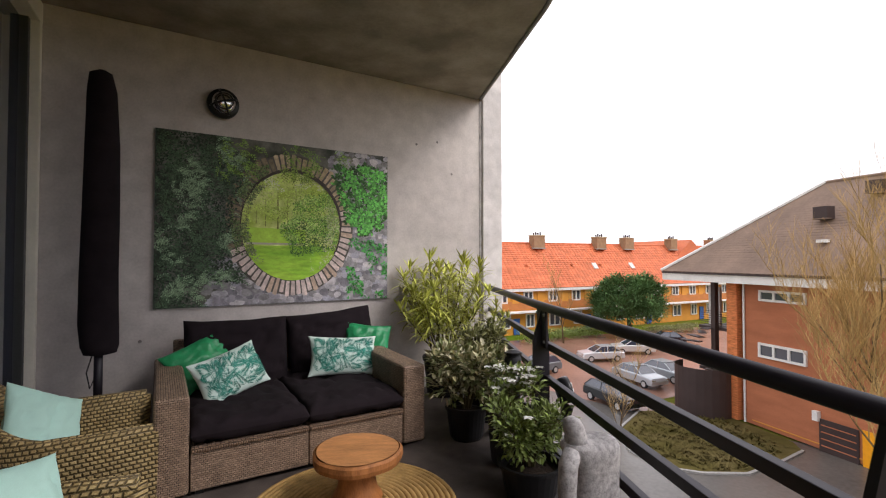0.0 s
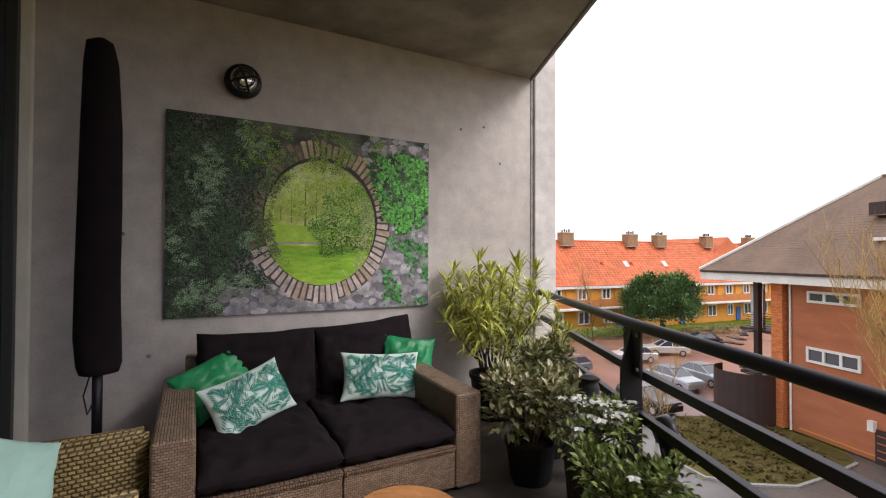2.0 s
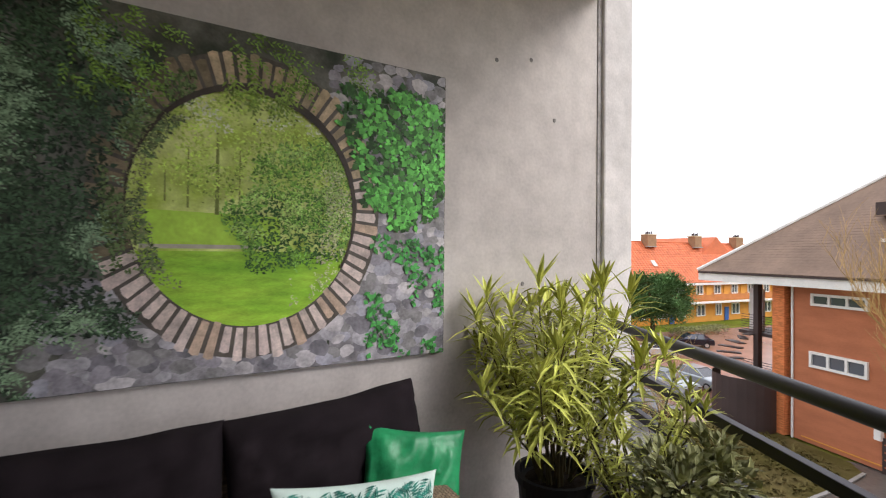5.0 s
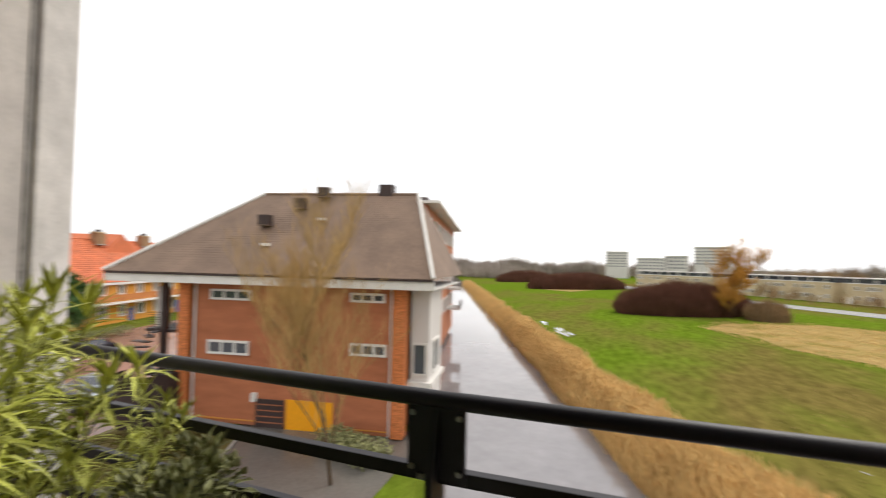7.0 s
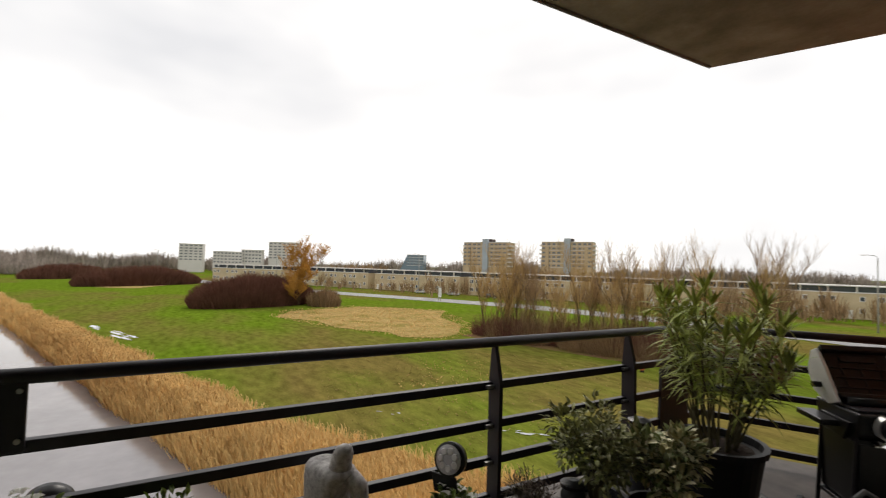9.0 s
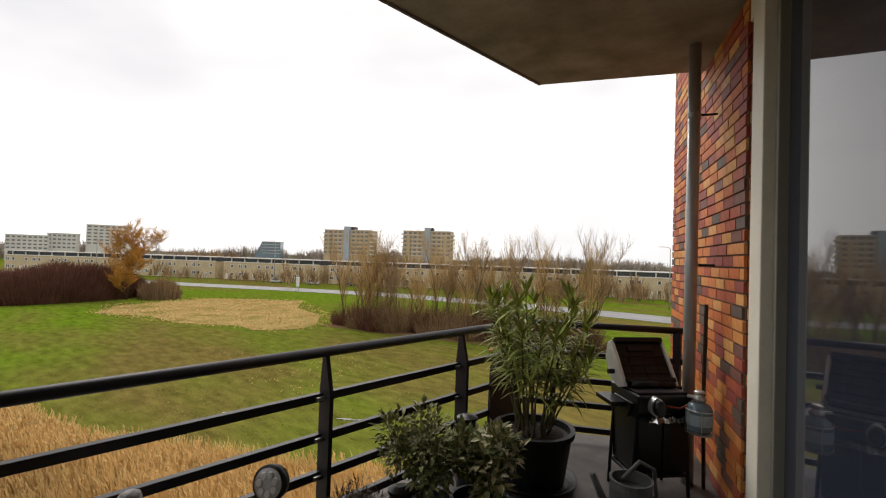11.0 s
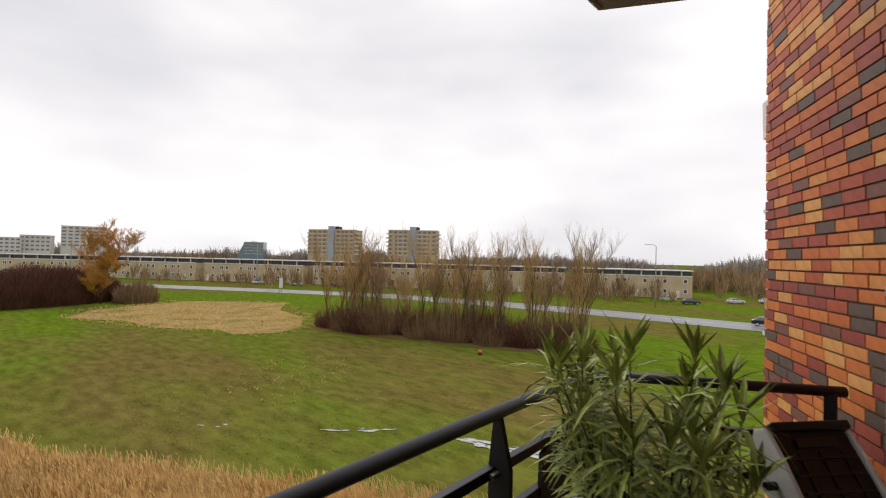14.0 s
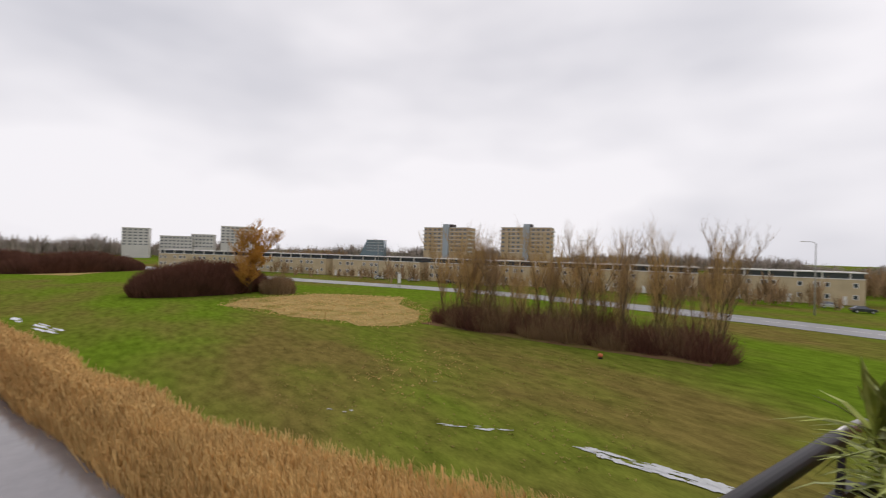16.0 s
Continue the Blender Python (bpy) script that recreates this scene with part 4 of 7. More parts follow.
def tub_chair(m, label):
    """Woven tub chair: curved shell back that falls into the arms, seat pan, plinth."""
    t = thing("rattan_armchair", m, label, "armchair", "rattan armchairs")
    n, s = 30, Shape()
    rows = []
    for k in range(n + 1):
        a = math.pi * (-0.02 + 1.04 * k / n)              # from the one arm round the back to the other
        back = math.sin(max(0.0, min(math.pi, a)))
        x, y = 0.34 * math.cos(a), 0.04 + 0.34 * back
        if k in (0, 1, n, n - 1):
            y = 0.04 - (0.30 if k in (0, n) else 0.15)
        top = 0.51 + 0.24 * back ** 2.2
        rows.append((x, y, top))
    out = []
    for x, y, top in rows:
        d = Vector((x, y - 0.0, 0)).normalized()
        out.append([(x, y, 0.05), (x + d.x * 0.02, y + d.y * 0.02, top - 0.03), (x + d.x * 0.015, y + d.y * 0.015, top), (x - d.x * 0.04, y - d.y * 0.04, top), (x - d.x * 0.05, y - d.y * 0.05, top - 0.03), (x - d.x * 0.05, y - d.y * 0.05, 0.26)])
    k6 = len(out[0])
    for r_ in out:
        s.v += r_
    for i in range(len(out) - 1):
        for j in range(k6 - 1):
            s.f.append((i * k6 + j, (i + 1) * k6 + j, (i + 1) * k6 + j + 1, i * k6 + j + 1))
    s.f.append(tuple(range(k6)))
    s.f.append(tuple(len(s.v) - 1 - j for j in range(k6)))
    part("shell", s, RATTAN_NAT, t, smooth=False)
    part("rim", Shape().tube([(x - x * 0.03, y - y * 0.03, z + 0.004) for x, y, z in rows], 0.026, 8), RATTAN_NAT, t, smooth=True)
    part("seat", Shape().box((0, 0.02, 0.22), (0.56, 0.56, 0.10)), RATTAN_NAT, t, bevel=0.02)
    part("front", Shape().box((0, -0.255, 0.14), (0.64, 0.03, 0.20)), RATTAN_NAT, t, bevel=0.008)
    for sx in (-1, 1):
        for y in (-0.2, 0.2):
            part("leg", Shape().tube([(sx * 0.26, y, 0.0), (sx * 0.26, y, 0.2)], 0.02, 8), RATTAN_NAT, t)
    return t


CH_A = Matrix.Translation((-2.21, -0.70, 0)) @ Matrix.Rotation(radians(120.5), 4, "Z") @ Matrix.Diagonal((0.9, 1, 1, 1))
CH_B = Matrix.Translation((-1.83, -1.62, 0)) @ Matrix.Rotation(radians(102), 4, "Z") @ Matrix.Diagonal((0.9, 1, 1, 1))
tub_chair(CH_A, "natural woven rattan tub armchair by the glazed front")
tub_chair(CH_B, "natural woven rattan tub armchair with open weave")
plain_cushion(CH_A @ Matrix.Translation((0.03, 0.12, 0.49)) @ Matrix.Rotation(radians(-34), 4, "Z") @ Matrix.Rotation(radians(-24), 4, "X") @ Matrix.Rotation(radians(30), 4, "Y"), 0.36, 0.36, 0.12, MINT, "pale mint fabric cushion on the rattan armchair", "cushions on the armchairs")
plain_cushion(CH_B @ Matrix.Translation((-0.03, -0.05, 0.52)) @ Matrix.Rotation(radians(-20), 4, "Z") @ Matrix.Rotation(radians(-32), 4, "X") @ Matrix.Rotation(radians(14), 4, "Y"), 0.44, 0.42, 0.13, MINT, "pale mint fabric cushion on the nearer armchair", "cushions on the armchairs")


def parasol():
    t = thing("folded_parasol", Matrix.Translation((-2.74, 0.25, 0)), "tall folded parasol in a black cover", "parasol")
    part("base", Shape().lathe([(0.22, 0.0), (0.22, 0.04), (0.06, 0.07), (0.03, 0.09)], n=24), PLASTIC, t)
    part("pole", Shape().tube([(0, 0, 0.06), (0, 0, 0.75)], 0.024, 12), STEEL, t, smooth=True)
    s = Shape()
    n = 20
    prof = ((0.03, 0.60), (0.085, 0.615), (0.098, 0.66), (0.102, 0.80), (0.098, 1.1), (0.095, 1.5), (0.09, 1.9), (0.078, 2.25), (0.06, 2.36), (0.02, 2.385))
    for i, (r_, z) in enumerate(prof):
        for j in range(n):
            a = 2 * math.pi * j / n
            k = r_ * (1 + 0.07 * math.sin(3 * a + i * 0.35) + 0.03 * math.sin(8 * a + i))
            s.v.append((k * math.cos(a) + 0.006 * math.sin(i * 1.3), k * math.sin(a), z))
    for i in range(len(prof) - 1):
        for j in range(n):
            s.f.append((i * n + j, i * n + (j + 1) % n, (i + 1) * n + (j + 1) % n, (i + 1) * n + j))
    s.f += [tuple(range(n - 1, -1, -1)), tuple((len(prof) - 1) * n + j for j in range(n))]
    part("cover", s, BLACK_FABRIC, t, "black fabric parasol cover", smooth=True)
    part("strap", Shape().tube([(-0.02, -0.02, 0.62), (-0.05, -0.03, 0.5), (-0.035, -0.02, 0.40), (-0.02, -0.01, 0.45)], 0.004, 5), PLASTIC, t)


parasol()

# ---------------------------------------------------------------- plants on the balcony


def pot(t, r, h, mt, soil=True):
    part("pot", Shape().lathe([(r * 0.72, 0.0), (r * 0.80, 0.02), (r * 0.97, h * 0.9), (r * 1.04, h * 0.9), (r * 1.05, h), (r * 0.93, h), (r * 0.90, h - 0.04)], n=28), mt, t, smooth=False)
    part("soil", Shape().lathe([(r * 0.905, h - 0.045), (r * 0.5, h - 0.03), (0.01, h - 0.025)], n=20), SOIL, t)


def oleander(m, label, pr, ph, height, spread, stems, leaf, mt, pot_mt, seed, start=0.35, per=34, saucer=False, droop=0.35):
    """Upright shrub: bent woody stems, whorls of narrow leaves along their upper part."""
    t = thing("potted_oleander", m, label, "potted plant", "potted plants")
    r = random.Random(seed)
    pot(t, pr, ph, pot_mt)
    if saucer:
        part("saucer", Shape().lathe([(pr * 0.95, 0.0), (pr * 1.12, 0.035), (pr * 1.08, 0.035), (pr * 0.9, 0.012)], n=28), pot_mt, t)
    st, lv = Shape(), Shape()
    for k in range(stems):
        a = 6.283 * k / stems + r.uniform(-0.4, 0.4)
        out = spread * r.uniform(0.25, 1.0)
        h = height * r.uniform(0.72, 1.0) * (1 - 0.18 * out / spread)
        base = Vector((pr * 0.4 * math.cos(a), pr * 0.4 * math.sin(a), ph - 0.04))
        pts = []
        for i in range(7):
            q = i / 6
            pts.append(base + Vector((math.cos(a) * out * q ** 1.3 + r.uniform(-0.012, 0.012), math.sin(a) * out * q ** 1.3 + r.uniform(-0.012, 0.012), (h - ph) * q)))
        part("stem", Shape().tube(pts, [0.008 * (1 - 0.75 * i / 6) for i in range(7)], 5), STEM, t)
        for i in range(per):
            q = start + (1 - start) * (i / per) ** 0.85
            f = q * 6
            j = min(5, int(f))
            p = pts[j].lerp(pts[j + 1], f - j)
            b = r.uniform(0, 6.283)
            up = r.uniform(-0.15, 1.1) * (0.4 + q)
            d = Vector((math.cos(b), math.sin(b), up))
            lv.leaf(p, d, (0, 0, 1), leaf * r.uniform(0.65, 1.25), leaf * r.uniform(0.085, 0.125), droop * r.uniform(0.2, 1.3))
        for i in range(9):
            b = r.uniform(0, 6.283)
            lv.leaf(pts[-1], Vector((math.cos(b) * 0.5, math.sin(b) * 0.5, 1.0)), (0, 0, 1), leaf * r.uniform(0.7, 1.1), leaf * 0.14, 0.08)
    part("foliage", lv, mt, t, "long narrow leaves")
    return t


def shrub(name, m, label, pr, ph, w, h, n, leaf, mt, pot_mt, seed, flowers=0, wide=0.5, base=0.0, heads=()):
    """Rounded shrub: forked twigs and many short broad leaves over an uneven dome."""
    t = thing(name, m, label, "potted plant", "potted plants")
    r = random.Random(seed)
    pot(t, pr, ph, pot_mt)
    st, lv, fl = Shape(), Shape(), Shape()
    lumps = [Vector((r.uniform(-0.6, 0.6) * w, r.uniform(-0.6, 0.6) * w, ph + base + h * r.uniform(0.30, 0.92))) for _ in range(15)]
    for c in lumps:
        mid = Vector((c.x * 0.35, c.y * 0.35, ph + (c.z - ph) * 0.5))
        st.tube([(c.x * 0.1, c.y * 0.1, ph - 0.04), mid, c], [0.007, 0.005, 0.002], 5)
        for k in range(n // 15):
            d = Vector((r.gauss(0, 1), r.gauss(0, 1), r.gauss(0.2, 1))).normalized()
            p = c + d * w * 0.42 * r.uniform(0.25, 1.0) ** 0.6
            lv.leaf(p, (d + Vector((r.uniform(-0.6, 0.6), r.uniform(-0.6, 0.6), r.uniform(-0.1, 0.7)))), (r.uniform(-0.5, 0.5), r.uniform(-0.5, 0.5), 1), leaf * r.uniform(0.6, 1.3), leaf * wide * r.uniform(0.7, 1.1), 0.12)
            if k % 9 == 0:
                st.tube([c, p], [0.002, 0.001], 3, False)
    part("branching", st, STEM, t)
    part("leaves", lv, mt, t)
    for k in range(flowers):
        c = lumps[k % 15]
        a = r.uniform(0, 6.283)
        p = Vector((c.x + w * 0.4 * math.cos(a) * r.random(), c.y + w * 0.4 * math.sin(a) * r.random(), c.z + w * 0.38 * r.uniform(0.6, 1.0)))
        f = Shape()
        for i in range(5):
            b = 6.283 * i / 5
            f.leaf(p, (math.cos(b), math.sin(b), 0.35), (0, 0, 1), 0.030, 0.028, 0.2)
        part("flower", f, PETAL, t, "white flower")
    return t


def at(x, y, z=0.0, turn=0.0):
    return Matrix.Translation((x, y, z)) @ Matrix.Rotation(radians(turn), 4, "Z")


oleander(at(-0.52, 1.34), "tall yellow-green oleander in a black pot by the wall", 0.17, 0.34, 1.31, 0.42, 22, 0.17, LEAF_LIGHT, POT, 11, 0.36, 60)
oleander(at(-0.24, 1.18), "slender yellow-green shrub in a dark pot at the railing", 0.13, 0.26, 0.92, 0.28, 14, 0.10, LEAF_LIGHT, POT, 12, 0.2, 56)
shrub("potted_shrub", at(-0.25, 0.70), "dark grey-green evergreen shrub in a black pot", 0.16, 0.28, 0.21, 0.40, 1300, 0.045, LEAF_DARK, POT, 13)
shrub("potted_shrub", at(-0.43, 0.34), "cream-edged variegated shrub in a black pot", 0.14, 0.22, 0.30, 0.36, 1500, 0.058, LEAF_VAR, POT, 14)
shrub("potted_flowers", at(-0.22, -0.06), "white flowering plant in a square dark pot", 0.14, 0.32, 0.19, 0.19, 620, 0.042, LEAF_BRIGHT, POT_GREY, 15, 90)
shrub("potted_shrub", at(-0.20, -0.44), "bright green low shrub in a black pot", 0.16, 0.17, 0.22, 0.26, 1500, 0.040, LEAF_BRIGHT, POT, 16, 4, 0.5)
shrub("potted_flowers", at(-0.12, -1.62), "small white primroses in a round pot", 0.12, 0.16, 0.12, 0.10, 420, 0.035, LEAF_BRIGHT, POT_GREY, 17, 22, 0.7)
shrub("potted_heather", at(-0.20, -2.00), "brown heather with small yellow tips in a low pot", 0.15, 0.14, 0.16, 0.14, 1100, 0.035, HEATHER, POT_GREY, 18, 0, 0.15)
shrub("potted_shrub", at(-0.36, -2.25), "dark green small-leaved shrub in a grey pot", 0.15, 0.24, 0.23, 0.40, 1500, 0.042, LEAF_DARK, POT_GREY, 19)
shrub("potted_shrub", at(-0.52, -2.49), "cream-variegated shrub in a black pot beside the oleander", 0.15, 0.22, 0.18, 0.33, 900, 0.058, LEAF_VAR, POT, 20)
oleander(at(-0.31, -3.26), "large green oleander in a big black pot on a saucer", 0.25, 0.34, 1.36, 0.26, 25, 0.175, LEAF_OLE, POT, 21, 0.40, 38, True, 0.45)


def cachepot_lamp(x, y, h):
    t = thing("garden_lantern", at(x, y), "dark cylindrical outdoor lantern among the pots", "lantern", "lanterns")
    part("body", Shape().lathe([(0.05, 0.0), (0.055, 0.02), (0.05, h * 0.55), (0.058, h - 0.04), (0.045, h)], n=20), POT_GREY, t, smooth=True)
    part("cap", Shape().lathe([(0.06, h), (0.06, h + 0.015), (0.02, h + 0.03)], n=20), PLASTIC, t)


cachepot_lamp(-0.33, -2.14, 0.30)
cachepot_lamp(-0.22, -2.72, 0.48)
cachepot_lamp(-0.12, 0.30, 0.56)


def sculpture():
    """Grey stone figure: a block with square shoulders, a small head, and a slot under its bent arm."""
    t = thing("stone_sculpture", at(-0.15, -1.06, 0, 20) @ Matrix.Diagonal((1.1, 1.1, 1.14, 1)), "abstract grey stone garden sculpture by the railing", "sculpture")

    def loft(prof, n=28, sq=3.0):
        s = Shape()
        for x, y, z, rx, ry in prof:
            for j in range(n):
                a = 2 * math.pi * j / n
                c, k = math.cos(a), math.sin(a)
                f = (abs(c) ** sq + abs(k) ** sq) ** (-1 / sq)
                s.v.append((x + rx * f * c, y + ry * f * k, z))
        for i in range(len(prof) - 1):
            for j in range(n):
                s.f.append((i * n + j, i * n + (j + 1) % n, (i + 1) * n + (j + 1) % n, (i + 1) * n + j))
        s.f += [tuple(range(n - 1, -1, -1)), tuple((len(prof) - 1) * n + j for j in range(n))]
        return s

    body = loft([(0.02, 0, 0.0, 0.095, 0.075), (0.02, 0, 0.05, 0.100, 0.080), (0.025, 0, 0.20, 0.085, 0.070), (0.03, 0, 0.36, 0.085, 0.068), (0.022, 0, 0.41, 0.098, 0.070), (0.015, 0, 0.435, 0.104, 0.068), (0.012, 0, 0.452, 0.095, 0.058), (0.01, 0, 0.458, 0.07, 0.04)])
    head = loft([(-0.04, 0, 0.44, 0.040, 0.042), (-0.045, 0, 0.475, 0.034, 0.038), (-0.055, 0, 0.505, 0.034, 0.036), (-0.060, 0, 0.527, 0.026, 0.028), (-0.060, 0, 0.536, 0.010, 0.012)], 20, 2.2)
    arm = Shape().tube([(-0.075, -0.02, 0.43), (-0.105, -0.035, 0.40), (-0.115, -0.04, 0.32), (-0.105, -0.035, 0.22), (-0.075, -0.02, 0.14), (-0.05, 0, 0.10)], [0.030, 0.032, 0.030, 0.028, 0.030, 0.034], 14)
    for s in (head, arm):
        body.add(s.v, s.f)
    part("figure", body, STONE, t, smooth=True)


sculpture()

# ---------------------------------------------------------------- barbecue corner


def slab(prof, x0, x1):
    """Side outline (y, z) drawn out along x."""
    n = len(prof)
    k = [(x0, y, z) for y, z in prof] + [(x1, y, z) for y, z in prof]
    return Shape().add(k, [tuple(range(n)), tuple(range(2 * n - 1, n - 1, -1))] + [((i + 1) % n, i, n + i, n + (i + 1) % n) for i in range(n)])


def barbecue():
    t = thing("barbecue", at(-0.87, -3.68, 0, 232) @ Matrix.Diagonal((0.70, 0.85, 0.97, 1)), "black gas barbecue with its lid raised", "barbecue")
    # local: x along the width, y to the back
    for sx in (-1, 1):
        for y in (-0.16, 0.16):
            part("leg", Shape().tube([(sx * 0.26, y, 0.0), (sx * 0.22, y, 0.56)], 0.014, 8), STEEL, t)
    part("bottom_shelf", Shape().box((0, 0, 0.16), (0.5, 0.34, 0.02)), PLASTIC, t, bevel=0.004)
    part("cabinet", Shape().box((0, 0.0, 0.345), (0.46, 0.34, 0.35)), PLASTIC, t, bevel=0.02)
    for sx in (-1, 1):
        part("cabinet_door", Shape().box((sx * 0.115, -0.178, 0.345), (0.215, 0.012, 0.31)), PLASTIC, t, bevel=0.004)
    part("firebox", slab([(-0.19, 0.54), (-0.21, 0.655), (0.20, 0.655), (0.17, 0.50), (-0.14, 0.50)], -0.24, 0.24), PLASTIC, t, bevel=0.012)
    part("grate", Shape().box((0, 0.0, 0.662), (0.44, 0.34, 0.012)), STEEL, t, bevel=0.003)
    foil = Shape()
    r = random.Random(3)
    for i in range(14):
        for z in (0.535, 0.50):
            foil.v.append((-0.14 + 0.024 * i, -0.215 - r.uniform(0, 0.03), z + r.uniform(-0.008, 0.008)))
    foil.f = [(2 * i, 2 * i + 1, 2 * i + 3, 2 * i + 2) for i in range(13)]
    tray = part("drip_tray", Shape().box((0.02, -0.19, 0.505), (0.34, 0.05, 0.02)), CHROME, t, bevel=0.004)
    part("foil", foil, CHROME, tray, "crumpled foil edge")
    for sx in (-1, 1):
        part("side_table", Shape().box((sx * 0.32, 0.06, 0.57), (0.13, 0.26, 0.03)), PLASTIC, t, bevel=0.006)
        part("bracket", slab([(-0.16, 0.60), (0.10, 0.60), (0.06, 0.52), (-0.10, 0.50)], sx * 0.255 - 0.012, sx * 0.255 + 0.012), PLASTIC, t, bevel=0.004)
    ring = part("burner_collar", Shape().tube([(-0.10, -0.19, 0.60), (-0.10, -0.25, 0.597)], 0.056, 24), SILVER, t, "silver collar of the burner valve", smooth=False)
    part("knob", Shape().lathe([(0.012, 0.0), (0.046, 0.002), (0.048, 0.035), (0.040, 0.045), (0.008, 0.046)], n=22), PLASTIC, ring, "black knob").matrix_basis = Matrix.Translation((-0.10, -0.25, 0.597)) @ Matrix.Rotation(radians(90), 4, "X")
    # lid leaning back, its hollow inside to the front
    lid = part("lid", slab([(-0.02, 0.69), (0.19, 0.935), (0.235, 0.915), (0.26, 0.80), (0.20, 0.70), (0.06, 0.665)], -0.225, 0.225), PLASTIC, t, bevel=0.01)
    lean = math.atan2(0.245, 0.21)
    rot = Matrix.Rotation(lean, 3, "X")

    def on_lid(x, a, out, size):
        """A box on the lid's inside: a along the slope, out proud of it."""
        c = Vector((x, -0.02 + a * math.cos(lean) - out * math.sin(lean), 0.69 + a * math.sin(lean) + out * math.cos(lean)))
        return Shape().box(c, size, rot)
    part("lid_rim", on_lid(0, 0.305, 0.012, (0.47, 0.035, 0.045)), PLASTIC, lid, bevel=0.008)
    part("lid_rim", on_lid(0, 0.012, 0.010, (0.47, 0.03, 0.035)), PLASTIC, lid, bevel=0.008)
    for a in (0.07, 0.13, 0.19):
        part("lid_rib", on_lid(0, a, 0.004, (0.40, 0.008, 0.012)), LID_EDGE, lid)
    for x in (-0.13, 0.0, 0.13):
        part("lid_rib", on_lid(x, 0.12, 0.003, (0.008, 0.19, 0.009)), LID_EDGE, lid)
    part("lid_panel", on_lid(0.0, 0.245, 0.006, (0.24, 0.035, 0.014)), LID_EDGE, lid, bevel=0.003)
    for sx in (-1, 1):
        a = sx * 0.228
        part("lid_cheek", slab([(-0.045, 0.675), (0.09, 0.84), (0.18, 0.93), (0.235, 0.91), (0.265, 0.80), (0.20, 0.69), (0.05, 0.645)], min(a, a + sx * 0.028), max(a, a + sx * 0.028)), CHEEK, lid, "pale silver painted side of the lid", bevel=0.006)
        part("hinge", Shape().tube([(sx * 0.25, 0.12, 0.735), (sx * 0.315, 0.12, 0.735)], 0.016, 12), PLASTIC, lid)
    part("handle", Shape().tube([(-0.2, -0.05, 0.685), (0.2, -0.05, 0.685)], 0.022, 10), PLASTIC, t, smooth=True)
    part("gas_hose", Shape().tube([(-0.02, -0.22, 0.60), (0.10, -0.24, 0.59), (0.16, -0.27, 0.62), (0.21, -0.285, 0.665)], 0.007, 6), RED_HOSE, t, "red gas hose", smooth=True)
    holder = part("bottle_holder", Shape().tube([(0.23 + 0.10 * math.cos(k), -0.29 + 0.095 * math.sin(k), 0.60) for k in [6.283 * i / 24 for i in range(25)]], 0.004, 6), SILVER, t, "wire holder for the gas bottle")
    part("holder_base", Shape().lathe([(0.012, 0.462), (0.095, 0.462), (0.10, 0.470), (0.012, 0.472)], (0.23, -0.29, 0), 20), SILVER, holder)
    for i in range(6):
        a = 6.283 * i / 6
        part("holder_wire", Shape().tube([(0.23 + 0.10 * math.cos(a), -0.29 + 0.095 * math.sin(a), 0.466), (0.23 + 0.10 * math.cos(a), -0.29 + 0.095 * math.sin(a), 0.60)], 0.0035, 5), SILVER, holder)
    part("holder_arm", Shape().tube([(0.22, -0.205, 0.60), (0.21, -0.10, 0.60)], 0.006, 6), STEEL, holder)


barbecue()


def gas_bottle():
    m = at(-0.87, -3.68, 0, 232) @ Matrix.Diagonal((0.70, 0.85, 0.97, 1))
    p = m @ Vector((0.23, -0.29, 0.473))
    t = thing("gas_bottle", Matrix.Translation(p), "small blue-grey gas bottle in a wire holder", "gas bottle")
    part("bottle", Shape().lathe([(0.02, 0.0), (0.062, 0.004), (0.068, 0.02), (0.068, 0.125), (0.058, 0.15), (0.03, 0.165), (0.018, 0.17)], n=26), BLUE_GREY, t, smooth=True)
    part("label_band", Shape().lathe([(0.0685, 0.04), (0.0690, 0.042), (0.0690, 0.10), (0.0685, 0.102)], n=26), BAND, t, "paler printed band")
    v = part("valve", Shape().lathe([(0.022, 0.168), (0.034, 0.172), (0.036, 0.19), (0.022, 0.198), (0.020, 0.212), (0.030, 0.216), (0.026, 0.226), (0.006, 0.228)], n=18), SILVER, t, "silver regulator valve", smooth=True)
    part("hose_nozzle", Shape().tube([(0.02, 0.01, 0.19), (0.055, 0.03, 0.193)], 0.009, 8), SILVER, v)


gas_bottle()


def watering_can():
    t = thing("watering_can", at(-0.97, -3.20, 0, 70), "dark zinc watering can on the balcony floor", "watering can")
    part("body", Shape().lathe([(0.105, 0.0), (0.11, 0.01), (0.108, 0.22), (0.10, 0.25), (0.112, 0.252), (0.112, 0.262), (0.098, 0.262), (0.095, 0.2)], n=28), CAN_ZINC, t, smooth=False)
    part("spout", Shape().tube([(0.10, 0, 0.05), (0.20, 0, 0.20), (0.27, 0, 0.33)], [0.03, 0.02, 0.016], 12), CAN_ZINC, t, smooth=True)
    part("handle", Shape().tube([(-0.10, 0, 0.06), (-0.19, 0, 0.14), (-0.17, 0, 0.28), (-0.06, 0, 0.34), (0.06, 0, 0.27)], 0.012, 8), CAN_ZINC, t, smooth=True)


watering_can()


